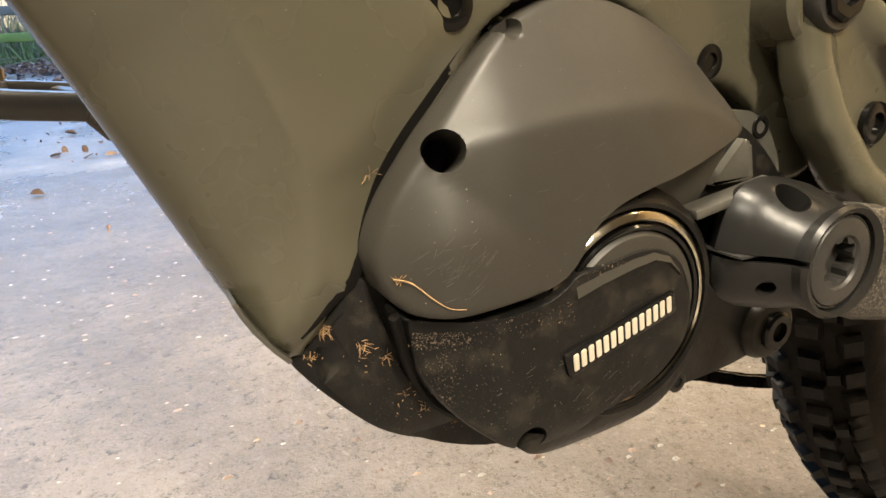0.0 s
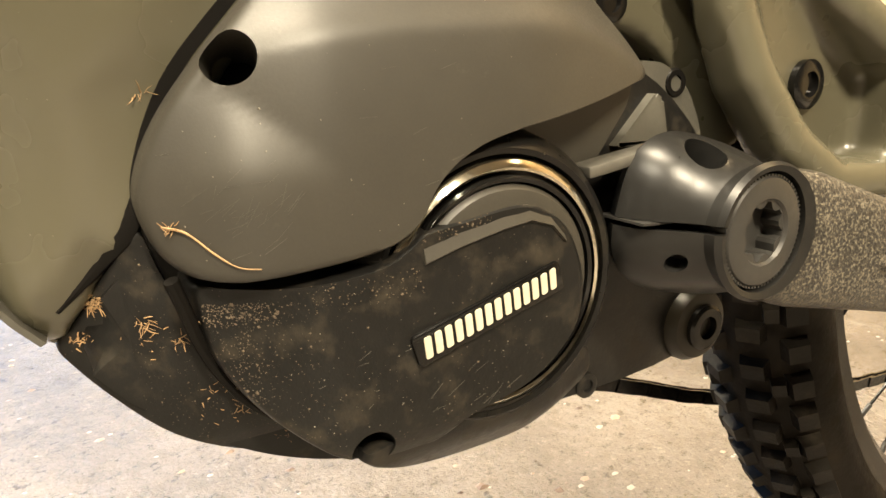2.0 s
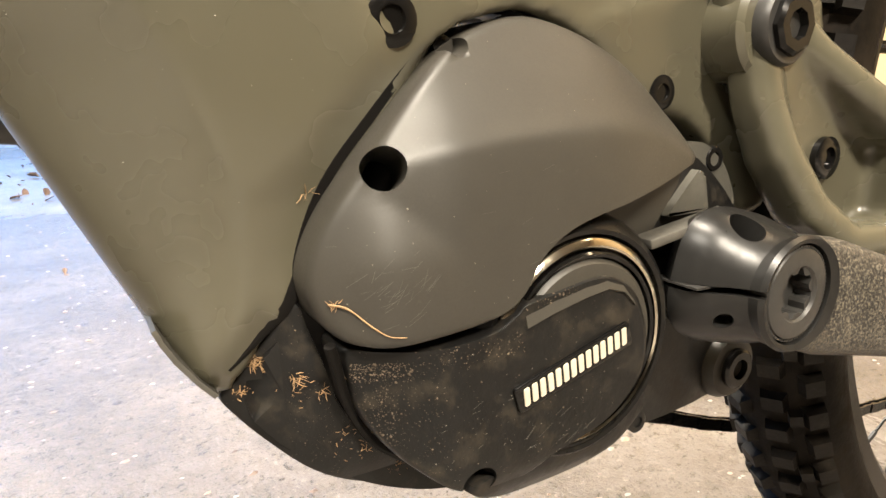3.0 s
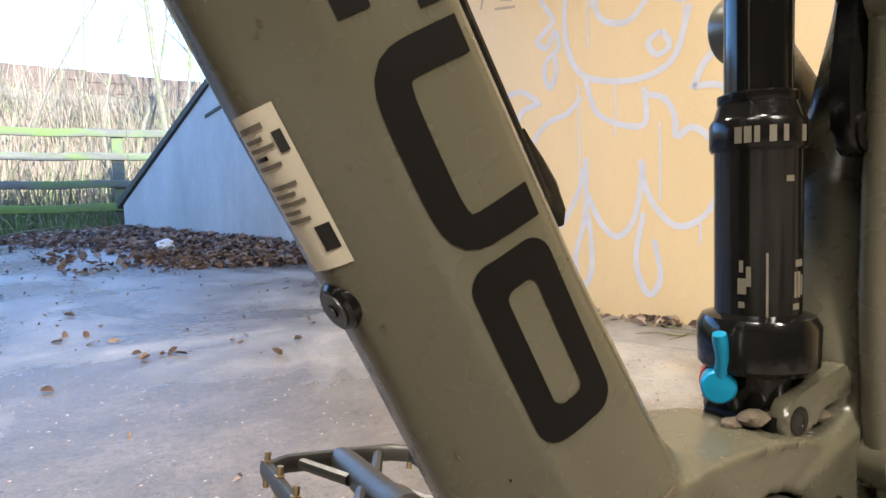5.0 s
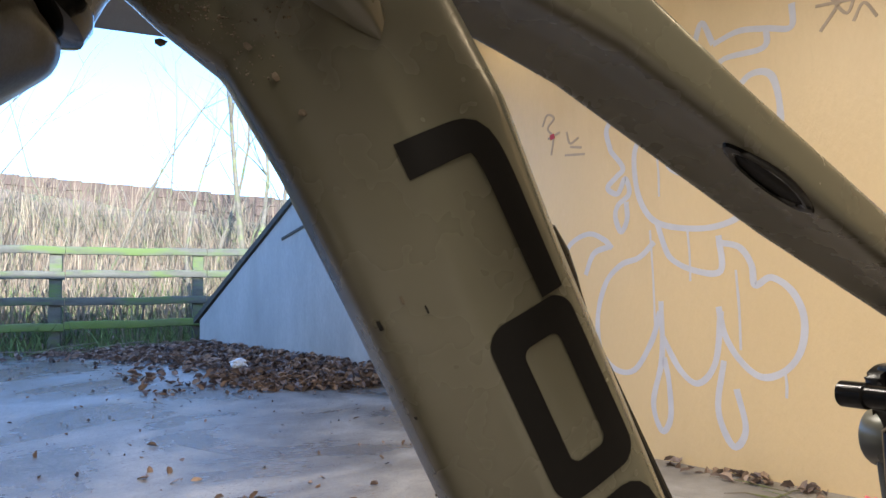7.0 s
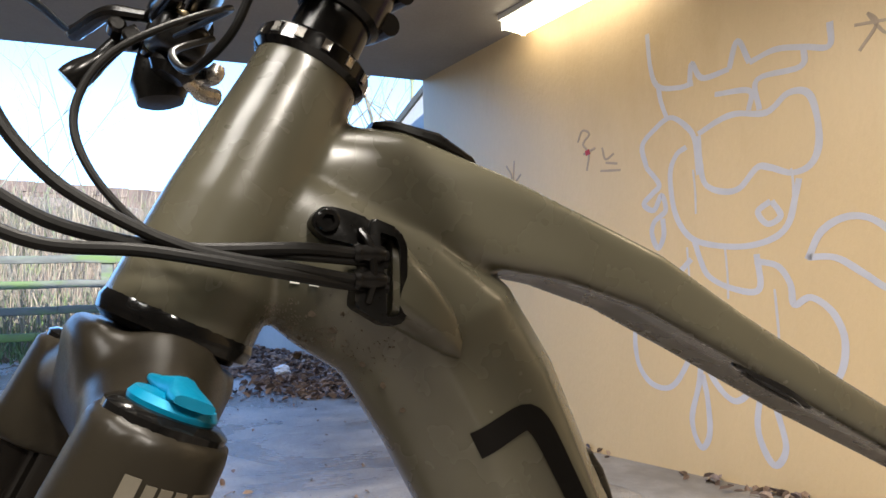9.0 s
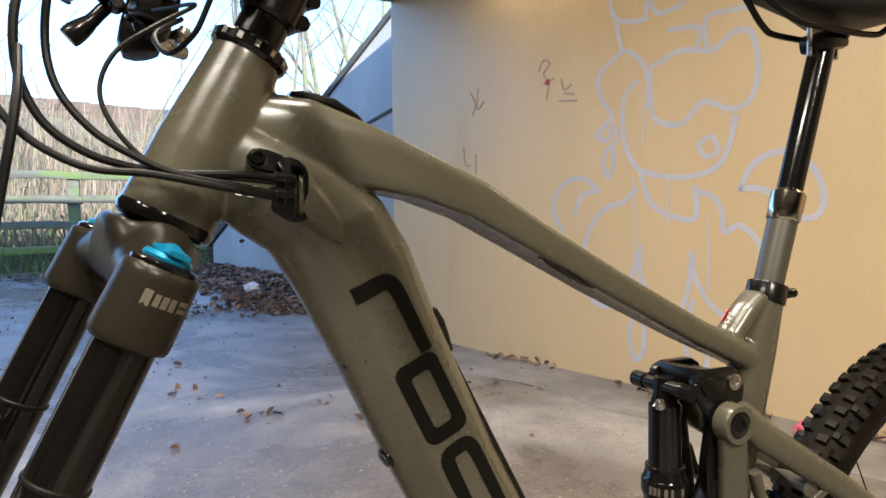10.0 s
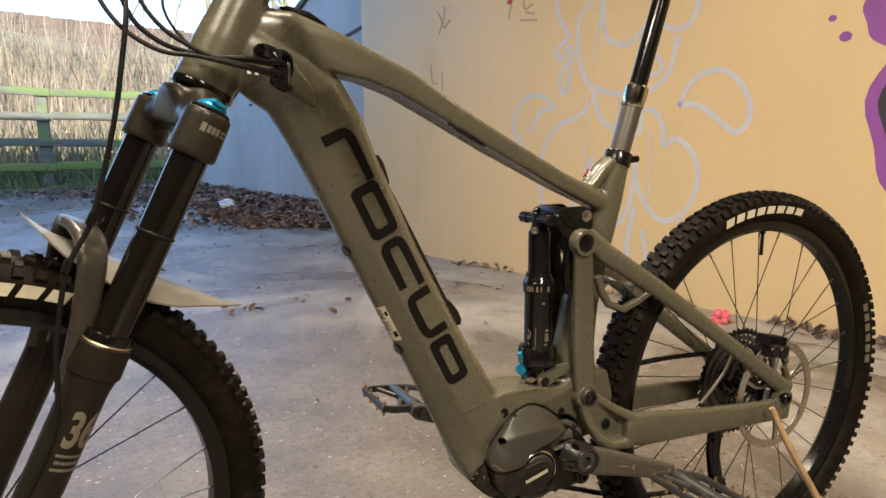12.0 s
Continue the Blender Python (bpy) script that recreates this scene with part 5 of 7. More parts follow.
for s in (-1, 1):
    bm = stay([(0.017, 0.041 * s, 0.692), (0.020, 0.040 * s, 0.655), (0.0245, 0.037 * s, 0.60), (0.0275, 0.035 * s, 0.53), (0.033, 0.034 * s, 0.46), (0.0355, 0.034 * s, 0.432)], [(0.0165, 0.0075), (0.0170, 0.008), (0.0185, 0.0085), (0.0195, 0.009), (0.0185, 0.009), (0.017, 0.008)], 3.0)
    strut = part("rear_strut", bm, OLIVE, bike)
    turned("pivot_boss", (0.0165, 0.036 * s, 0.681), Y * s, [(0, 0.0205), (0.014, 0.0205), (0.0165, 0.019), (0.0165, 0.014), (0.013, 0.0135)], OLIVE, strut)
    bolt(strut, (0.0165, 0.0505 * s, 0.681), 0.0125, BLACK, 0.0015, (0, s, 0), "pivot_bolt", 24)
    turned("pivot_boss", (0.0355, 0.021 * s, 0.438), Y * s, [(0, 0.021), (0.020, 0.020), (0.022, 0.018)], OLIVE, strut)
    turned("pivot_washer", (0.0355, 0.0425 * s, 0.438), Y * s, [(0, 0.0142), (0.004, 0.0142), (0.006, 0.013), (0.006, 0.010)], STEEL if s > 0 else CAPMETAL, strut)
    bolt(strut, (0.0355, 0.0475 * s, 0.438), 0.0108, ANODIZED, 0.004, (0, s, 0), "pivot_bolt", 8)
    turned("pivot_spacer", (0.0355, 0.0155 * s, 0.438), Y * s, [(0, 0.0230), (0.006, 0.0230)], BLACK, strut)
    # brace that loops from strut to seatstay
    bm = stay([(0.044, 0.046 * s, 0.628), (0.052, 0.045 * s, 0.604), (0.068, 0.044 * s, 0.582), (0.098, 0.044 * s, 0.570), (0.125, 0.047 * s, 0.582), (0.150, 0.050 * s, 0.598)], [(0.006, 0.006)] * 6, 2.6)
    part("brace", bm, OLIVE, bike)
    bolt(bike_frame, (0.069, 0.046 * s, 0.3885), 0.0085, BLACK, 0.002, (0, s, 0))
    # axle end and dropout
    turned("dropout", (0.463, 0.060 * s, 0.366), Y * s, [(0, 0.019), (0.016, 0.018), (0.018, 0.015)], OLIVE, bike)
    turned("axle_end", (0.456, 0.074 * s, 0.370), Y * s, [(0, 0.0105), (0.010, 0.0105), (0.012, 0.009), (0.012, 0.005), (0.006, 0.0045)], BLACK, bike)
bm = stay([(0.125, -0.05, 0.60), (0.128, 0, 0.603), (0.125, 0.05, 0.60)], [(0.010, 0.012)] * 3)
part("stay_bridge", bm, OLIVE, bike)

# rocker link plates
for s in (-1, 1):
    bm = bmesh.new()
    slab(bm, rounded([(-0.024, 0.722), (-0.020, 0.728), (-0.008, 0.733), (0.034, 0.733), (0.044, 0.720), (0.042, 0.700), (0.022, 0.676), (0.014, 0.640), (0.021, 0.608), (0.008, 0.597), (-0.006, 0.607), (-0.008, 0.640), (0.000, 0.682), (-0.012, 0.702), (-0.022, 0.706)], 0.006), 0.023 * s, 0.033 * s, 0.003, 2)
    rocker = part("rocker_link", bm, PLASTIC, bike, "black forged rocker link")
    for c, r in (((0.030, 0.719), 0.0085), ((0.008, 0.612), 0.0105)):
        bolt(rocker, (c[0], 0.033 * s, c[1]), r, STEEL if c[1] > 0.7 else ANODIZED, 0.002, (0, s, 0))
    bm = bmesh.new()
    slab(bm, rounded([(-0.018, 0.722), (-0.008, 0.728), (0.018, 0.720), (0.010, 0.702), (-0.010, 0.709)], 0.004), 0.0325 * s, 0.035 * s, 0.0008)
    part("link_face", bm, ANODIZED, rocker)
turned("shock_bolt", (-0.034, -0.040, 0.715), Y, [(0, 0.0075), (0.003, 0.0085), (0.016, 0.0085), (0.0165, 0.007), (0.0635, 0.007), (0.064, 0.0085), (0.080, 0.0085)], ANODIZED, bike)
bm = bmesh.new()
block(bm, (0.008, 0, 0.722), (0.05, 0.06, 0.016), Matrix.Rotation(radians(10), 4, "Y"), 0.004)
part("link_bridge", bm, PLASTIC, bike)

SX = -0.031
shock = turned("rear_shock", (SX, 0, 0.462), (0, 0, 1), [(0, 0.012), (0.006, 0.016), (0.026, 0.018), (0.029, 0.0275), (0.032, 0.0298), (0.052, 0.0303), (0.057, 0.0275), (0.059, 0.0213), (0.142, 0.0213), (0.144, 0.0225), (0.158, 0.0227), (0.160, 0.0213), (0.166, 0.0195), (0.170, 0.0165), (0.234, 0.0165), (0.236, 0.014), (0.244, 0.012), (0.262, 0.010)], BLACK, bike, "glossy black air shock with white print", 40)
turned("shock_collar", (SX, 0, 0.604), (0, 0, 1), [(0, 0.0227), (0.002, 0.0237), (0.014, 0.0237), (0.016, 0.0227)], ANODIZED, shock)
turned("shock_collar", (SX, 0, 0.628), (0, 0, 1), [(0, 0.0192), (0.001, 0.0198), (0.005, 0.0198), (0.006, 0.0175)], ANODIZED, shock)
turned("valve_cap", (-0.046, -0.010, 0.696), (-0.2, -0.1, 1), [(0, 0.005), (0.004, 0.0052), (0.008, 0.004)], STEEL, shock, seg=16)
turned("lower_eye", (SX - 0.005, -0.020, 0.462), Y, [(0, 0.012), (0.04, 0.012)], ANODIZED, shock)
turned("dial", (-0.044, 0.0135, 0.484), (-0.8, -0.6, 0), [(0, 0.0100), (0.009, 0.0100), (0.010, 0.0080), (0.017, 0.0080)], RED, shock, "red anodised dial")
turned("knob", (-0.0525, 0.0075, 0.484), (-0.8, -0.6, 0), [(0, 0.0092), (0.010, 0.0088), (0.0115, 0.0076), (0.012, 0.003)], BLUE, shock, "blue anodised knob", 24)
rod("knob_lever", smooth_path([(-0.0575, 0.0030, 0.487), (-0.0610, -0.0010, 0.499), (-0.0655, -0.0025, 0.513)], 4), [0.0046, 0.0042, 0.0038, 0.0035, 0.0033, 0.0034, 0.0036, 0.0038, 0.0034], BLUE, shock)


def round_mark(name, a0, a1, z0, z1, r, material, parent, cx=SX, lean=0.0):
    """A small printed bar wrapped round the shock; angles in degrees from -x towards -y."""
    bm = bmesh.new()
    n = max(2, int((a1 - a0) / 6) + 1)
    loops = []
    for i in range(n):
        a = radians(a0 + (a1 - a0) * i / (n - 1))
        d = Vector((-math.cos(a), -math.sin(a), 0))
        c = Vector((cx, 0, 0))
        loops.append([c + d * (r - 0.0006) + Vector((0, 0, z0 + lean * i)), c + d * (r + 0.0004) + Vector((0, 0, z0 + lean * i)), c + d * (r + 0.0004) + Vector((0, 0, z1 + lean * i)), c + d * (r - 0.0006) + Vector((0, 0, z1 + lean * i))])
    rings(bm, loops)
    return part(name, bm, material, parent)


for a0, a1, z0, z1 in ((10, 18, 0.525, 0.528), (9, 20, 0.532, 0.540), (11, 16, 0.543, 0.549), (20, 26, 0.536, 0.546), (44, 47, 0.520, 0.553), (82, 94, 0.524, 0.527), (84, 88, 0.530, 0.543), (90, 96, 0.530, 0.543), (98, 103, 0.531, 0.541), (86, 102, 0.5455, 0.549), (70, 82, 0.588, 0.591)):
    round_mark("print_bar", a0, a1, z0, z1, 0.0213, GREYPRINT, shock)
round_mark("print_bar", 30, 62, 0.494, 0.499, 0.0267, GREYPRINT, shock)
for i, (a0, a1) in enumerate(((8, 16), (19, 27), (30, 36), (46, 54), (62, 68), (88, 96))):
    round_mark("print_bar", a0, a1, 0.6075, 0.6155, 0.0237, GREYPRINT, shock)
# lugs on the frame that hold the shock
for s in (-1, 1):
    bm = bmesh.new()
    slab(bm, rounded([(-0.046, 0.466), (-0.0425, 0.477), (-0.033, 0.481), (-0.010, 0.487), (0.012, 0.491), (0.018, 0.474), (-0.006, 0.472), (-0.020, 0.468), (-0.024, 0.458), (-0.040, 0.456)], 0.005), 0.014 * s, 0.0245 * s, 0.003)
    lug = part("shock_lug", bm, OLIVE, bike_frame)
    bolt(lug, (-0.0335, 0.0245 * s, 0.4680), 0.0075, ANODIZED, 0.0005, (0, s, 0))
for c, r in (((-0.052, -0.012, 0.470), 0.008), ((-0.012, -0.014, 0.468), 0.009), ((-0.006, -0.018, 0.464), 0.006), ((-0.060, -0.006, 0.467), 0.006)):
    b2 = bmesh.new()
    bmesh.ops.create_icosphere(b2, subdivisions=2, radius=r)
    for w in b2.verts:
        w.co = Vector(c) + Vector((w.co.x * 1.3, w.co.y, w.co.z * 0.6)) * (0.9 + 0.25 * noise.noise(w.co * 300))
    part("mud_clod", b2, MUD, bike_frame)

# ---- seat post and saddle ----
P0, P1 = Vector((0.112, 0, 0.790)), Vector((0.2035, 0, 1.078))
PA = (P1 - P0).normalized()
post = turned("seat_post", P0, PA, [(-0.03, 0.0158), (0.098, 0.0158)], POSTGREY, bike, "grey dropper seat post with a polished black upper tube")
turned("post_tube", P0, PA, [(0.05, 0.0138), (0.305, 0.0138)], BLACK, post)
turned("post_collar", P0, PA, [(0.096, 0.0165), (0.098, 0.0178), (0.108, 0.0178), (0.110, 0.0182), (0.128, 0.0182), (0.131, 0.0160), (0.132, 0.014)], CHROME, post, "polished post collar")
turned("seat_clamp", P0, PA, [(0.002, 0.0198), (0.003, 0.0215), (0.022, 0.0215), (0.0235, 0.0205), (0.0235, 0.0165)], ANODIZED, post)
turned("clamp_bolt", P0 + PA * 0.011 + Vector((0.019, -0.008, 0)), (1, -0.25, 0.1), [(0, 0.0055), (0.012, 0.0055), (0.014, 0.0045)], BLACK, post, seg=16)
head = P1 + PA * 0.006
bm = bmesh.new()
block(bm, head + Vector((0.002, 0, 0.004)), (0.046, 0.034, 0.022), Matrix.Rotation(radians(-10), 4, "Y"), 0.006)
part("post_head", bm, ANODIZED, post)
for sx in (-0.022, 0.022):
    rod("head_bolt", [head + Vector((sx, 0, -0.014)), head + Vector((sx, 0, 0.022))], 0.0032, STEEL, post, seg=10)

saddle_bm = bmesh.new()
loops = []
for x, hw, z, th in ((-0.135, 0.006, 0.058, 0.010), (-0.130, 0.017, 0.062, 0.018), (-0.09, 0.021, 0.064, 0.024), (-0.03, 0.030, 0.062, 0.028), (0.03, 0.050, 0.060, 0.030), (0.08, 0.066, 0.064, 0.030), (0.118, 0.068, 0.068, 0.026), (0.138, 0.052, 0.070, 0.018), (0.142, 0.03, 0.070, 0.010)):
    c = head + Vector((x, 0, z - th * 0.5))
    loops.append(superloop(c, (0, 0, 1), Y, th * 0.62, hw, 3.0, 24))
rings(saddle_bm, loops)
saddle = part("saddle", saddle_bm, SADDLE, bike, "black padded saddle")
for s in (-1, 1):
    rod("saddle_rail", smooth_path([head + Vector(v) for v in ((-0.115, 0.008 * s, 0.042), (-0.075, 0.018 * s, 0.018), (-0.045, 0.022 * s, 0.012), (0.05, 0.022 * s, 0.012), (0.075, 0.026 * s, 0.020), (0.105, 0.034 * s, 0.046))], 6), 0.0036, ANODIZED, saddle)

# ---- details of the main frame ----
turned("headset_cup", HEAD_TOP + STEER_AXIS * 0.004, -STEER_AXIS, [(0, 0.0265), (0.003, 0.0290), (0.010, 0.0290), (0.012, 0.0270), (0.015, 0.0215)], BLACK, bike_frame)
for i in range(14):
    a = 2 * math.pi * i / 14
    u = STEER_AXIS.orthogonal().normalized()
    v = STEER_AXIS.cross(u)
    d = u * math.cos(a) + v * math.sin(a)
    bm = bmesh.new()
    turn = Matrix((d, STEER_AXIS.cross(d), STEER_AXIS)).transposed()
    block(bm, HEAD_TOP - STEER_AXIS * 0.0030 + d * 0.0289, (0.0012, 0.0036, 0.0048), turn.to_4x4(), 0.0003)
    part("cup_mark", bm, STEEL, bike_frame)
turned("lower_cup", HEAD_LOW - STEER_AXIS * 0.004, STEER_AXIS, [(0, 0.0335), (0.004, 0.0350), (0.009, 0.0345), (0.012, 0.030)], BLACK, bike_frame)
# cable entry guide: a black mouth with a screw ear, and the olive scoop that carries the cables into the tube
bm = bmesh.new()
loops = []
for f, top, low, out in ((0.0, (-0.4085, 0.9290), (-0.4105, 0.8860), 0.0085), (0.18, (-0.4020, 0.9235), (-0.4060, 0.8835), 0.0100), (0.45, (-0.3920, 0.9110), (-0.3960, 0.8775), 0.0088), (0.75, (-0.3800, 0.8930), (-0.3850, 0.8715), 0.0052), (1.0, (-0.3755, 0.8785), (-0.3775, 0.8690), 0.0008)):
    loop = []
    for k in range(13):
        g = k / 12
        x, z = top[0] + (low[0] - top[0]) * g, top[1] + (low[1] - top[1]) * g
        loop.append(clad(x, z, 0.0) + Vector((0, -out * min(1.0, math.sin(math.pi * (0.04 + 0.92 * g)) * 1.5), 0)))
    loops.append(loop + [Vector((p.x, -0.012, p.z)) for p in (loop[-1], loop[6], loop[0])])
rings(bm, loops)
guide = part("cable_guide", bm, OLIVE, bike_frame, "olive moulded scoop with a black cable mouth", crease=50)
bm = slab(bmesh.new(), rounded([(-0.4190, 0.9330), (-0.4065, 0.9280), (-0.4030, 0.9200), (-0.4045, 0.8870), (-0.4130, 0.8850), (-0.4275, 0.8945), (-0.4270, 0.9020), (-0.4215, 0.9150)], 0.0025), -0.0425, -0.018, 0.0014, 3)
bay = slab(bmesh.new(), rounded([(-0.4155, 0.9265), (-0.4080, 0.9240), (-0.4062, 0.9180), (-0.4075, 0.8900), (-0.4130, 0.8890), (-0.4140, 0.9100)], 0.0015), -0.06, -0.030)
part("cable_mouth", cut(bm, bay), PLASTIC, guide, "black plastic cable mouth", crease=30)
bm = slab(bmesh.new(), rounded([(-0.4455, 0.9310), (-0.4400, 0.9385), (-0.4290, 0.9365), (-0.4170, 0.9320), (-0.4190, 0.9190), (-0.4290, 0.9220), (-0.4400, 0.9245)], 0.004), -0.0385, -0.018, 0.0016, 3)
part("screw_ear", bm, PLASTIC, guide)
bolt(guide, (-0.4375, -0.0385, 0.9315), 0.0052, ANODIZED, 0.0022)
for z in (0.9170, 0.9060):
    turned("cable_ferrule", (-0.4280, -0.0435, z), (1, 0.10, -0.05), [(0, 0.0036), (0.002, 0.0046), (0.004, 0.0040), (0.007, 0.0046), (0.012, 0.0040), (0.014, 0.0034)], ANODIZED, guide, seg=16)
rod("mouth_rib", smooth_path([(-0.4235, -0.040, 0.9275), (-0.4205, -0.0445, 0.9200), (-0.4195, -0.045, 0.9060), (-0.4215, -0.042, 0.8960)], 5), 0.0018, ANODIZED, guide, "", 10)
for u, z in ((-0.452, 0.9135), (-0.444, 0.911), (-0.439, 0.9105), (-0.449, 0.907), (-0.441, 0.9055)):
    bm = bmesh.new()
    p = clad(u, z, 0.0004)
    block(bm, p, (0.0042, 0.0006, 0.0030), Matrix.Rotation(0.15, 4, "Y"))
    part("frame_print", bm, WHITE, bike_frame, smooth=False)
# rubber strip with end stops on top of the down tube
strip_pts = [Vector((-0.293, 0, 0.7985)) + (Vector((-0.182, 0, 0.5835)) - Vector((-0.293, 0, 0.7985))) * f for f in (0, 0.25, 0.5, 0.75, 1)]
bm = bmesh.new()
tvec = (strip_pts[-1] - strip_pts[0]).normalized()
nvec = Vector((-tvec.z, 0, tvec.x))
if nvec.x < 0:
    nvec = -nvec
rings(bm, [superloop(p + nvec * 0.0008, nvec, Y, 0.0034, 0.013, 3, 16) for p in strip_pts])
rail = part("accessory_rail", bm, PLASTIC, bike_frame, "black plastic rail on the down tube")
for p, k in ((strip_pts[0], 1), (strip_pts[-1], -1)):
    bm = bmesh.new()
    rings(bm, [superloop(p + tvec * k * t0 + nvec * 0.0035, nvec, Y, h, 0.011, 3, 16) for t0, h in ((-0.014, 0.002), (-0.010, 0.0075), (0.002, 0.009), (0.014, 0.007), (0.028, 0.003))])
    part("rail_end", bm, PLASTIC, rail)
# studs and label on the underside edge of the down tube
for x, z, r in ((-0.3345, 0.6905, 0.0092), (-0.2650, 0.5495, 0.0092)):
    n = Vector((-0.885, -0.17, -0.43)).normalized()
    hit = FRAME_TREE.ray_cast(Vector((x, -0.004, z)) + n * 0.06, -n)
    p = hit[0] if hit[0] else Vector((x, -0.02, z))
    turned("frame_stud", p - n * 0.0045, n, [(0, r), (0.005, r), (0.0065, r * 0.85), (0.0065, r * 0.6), (0.005, r * 0.56), (0.005, r * 0.3), (0.008, r * 0.26)], BLACK, bike_frame, "", 28)
    turned("stud_ring", p + n * 0.0009, n, [(0, r * 0.74), (0.0018, r * 0.72), (0.0018, r * 0.62)], CAPMETAL, bike_frame, "", 28)


def on_edge(u, w, lift=0.0005):
    """A place on the lower front bevel of the down tube: u along it, w round it in degrees."""
    c = Vector((-0.3655, 0, 0.836)) + TU * u + TV * 0.004
    d = -TV * math.cos(radians(w)) - Y * math.sin(radians(w))
    hit = FRAME_TREE.ray_cast(c + d * 0.2, -d)
    return (hit[0] + hit[1] * lift) if hit[0] else c


def edge_patch(name, u0, u1, w0, w1, lift, material, parent, n=8, k=6):
    bm = bmesh.new()
    grid = [[bm.verts.new(on_edge(u0 + (u1 - u0) * i / n, w0 + (w1 - w0) * j / k, lift)) for j in range(k + 1)] for i in range(n + 1)]
    for a, b in zip(grid, grid[1:]):
        for j in range(k):
            bm.faces.new((a[j], a[j + 1], b[j + 1], b[j]))
    return part(name, bm, material, parent, crease=80)


sticker = edge_patch("sticker", 0.232, 0.287, 2, 28, 0.0005, LABEL, bike_frame, 10, 6)
for u, w, du, dw in ((0.236, 5, 0.002, 14), (0.240, 5, 0.0014, 11), (0.2430, 5, 0.0014, 15), (0.2460, 5, 0.0014, 9), (0.2490, 5, 0.0014, 14), (0.256, 5, 0.0014, 16), (0.259, 5, 0.0014, 13), (0.262, 5, 0.0014, 16), (0.265, 5, 0.0014, 11), (0.268, 5, 0.0014, 14), (0.240, 21, 0.007, 5), (0.272, 18, 0.009, 8)):
    edge_patch("sticker_bar", u, u + du, w, w + dw, 0.0008, GREYPRINT if dw > 9 else BLACK, sticker, 2, 3)
rng = random.Random(11)
for i in range(16):
    u, w = rng.uniform(0.02, 0.40), rng.uniform(0, 60)
    edge_patch("paint_chip", u, u + rng.uniform(0.001, 0.004), w, w + rng.uniform(1, 3), 0.0004, MUD if i % 3 else BLACK, bike_frame, 1, 1)
# port on the underside of the top tube, and cap on top of it
def under_tube(u, v, lift):
    """A place on the underside of the top tube: u along it, v across."""
    down = Vector((-0.464, -0.04, -0.885)).normalized()
    along = Vector((0.886, 0, -0.464))
    p = Vector((-0.163, -0.017, 0.840)) + along * u + down.cross(along) * v
    hit = FRAME_TREE.ray_cast(p + down * 0.05, -down)
    return (hit[0] + down * lift) if hit[0] else p


for nm, rows, m, lb in (("cable_port", ((1.16, -0.0006), (1.1, 0.0016), (0.98, 0.0024), (0.86, 0.0018), (0.80, 0.0004)), BLACK, "black oval port under the top tube"), ("port_plug", ((0.84, 0.0), (0.80, 0.0008), (0.5, 0.0010), (0.1, 0.0010)), DECAL, "")):
    bm = bmesh.new()
    loops = [[under_tube(0.030 * k * math.cos(a), 0.0082 * k * math.sin(a), lift) for a in [2 * math.pi * i / 32 for i in range(32)]] for k, lift in rows]
    rings(bm, loops, cap=(nm == "port_plug"))
    part(nm, bm, m, bike_frame, lb)
bm = bmesh.new()
rings(bm, [superloop((x, 0, z), (0.26, 0, 0.96), Y, h, w, 3, 18) for x, z, h, w in ((-0.408, 0.984, 0.002, 0.010), (-0.400, 0.983, 0.004, 0.014), (-0.375, 0.977, 0.005, 0.015), (-0.356, 0.968, 0.003, 0.012), (-0.348, 0.963, 0.001, 0.006))])
part("top_cap", bm, PLASTIC, bike_frame, "black display cap on the top tube")
bm = bmesh.new()
for k, (x, z) in enumerate(((0.051, 0.777), (0.054, 0.781), (0.057, 0.785))):
    p = clad(x, z, 0.0006)
    block(bm, p, (0.006, 0.0006, 0.0035), Matrix.Rotation(radians(-45), 4, "Y"))
part("frame_badge", bm, RED, bike_frame, smooth=False)
bm = bmesh.new()
for x, z in ((0.053, 0.775), (0.057, 0.779), (0.061, 0.782)):
    block(bm, clad(x, z, 0.0006), (0.003, 0.0006, 0.006), Matrix.Rotation(radians(-35), 4, "Y"))
part("frame_badge", bm, WHITE, bike_frame, smooth=False)
for x, z in ((-0.40, 0.846), (-0.445, 0.872), (-0.432, 0.884), (-0.418, 0.868), (-0.441, 0.892), (-0.409, 0.858)):
    p = clad(x, z, 0.0003)
    bm = bmesh.new()
    bmesh.ops.create_icosphere(bm, subdivisions=1, radius=0.0016)
    for w in bm.verts:
        w.co = p + Vector((w.co.x * 1.4, w.co.y * 0.3, w.co.z)) * (1 + 0.5 * noise.noise(w.co * 900 + p * 50))
    part("mud_spot", bm, MUD, bike_frame)


# ---- fork print, mudguard, stem, bars and cables ----
LEG = CROWN + LEG_OFF - Y * 0.0745


def leg_mark(name, a0, a1, d0, d1, r, material):
    """A printed bar on the near fork leg; angles in degrees from the rear side towards -y."""
    bm = bmesh.new()
    n = max(2, int((a1 - a0) / 8) + 1)
    loops = []
    for i in range(n):
        a = radians(a0 + (a1 - a0) * i / (n - 1))
        d = -FORWARD * math.cos(a) - Y * math.sin(a)
        loops.append([LEG + d * rr + STEER_AXIS * dd for rr, dd in ((r - 0.0008, d0), (r + 0.00012, d0), (r + 0.00012, d1), (r - 0.0008, d1))])
    rings(bm, loops)
    return part(name, steered(bm), material, fork)


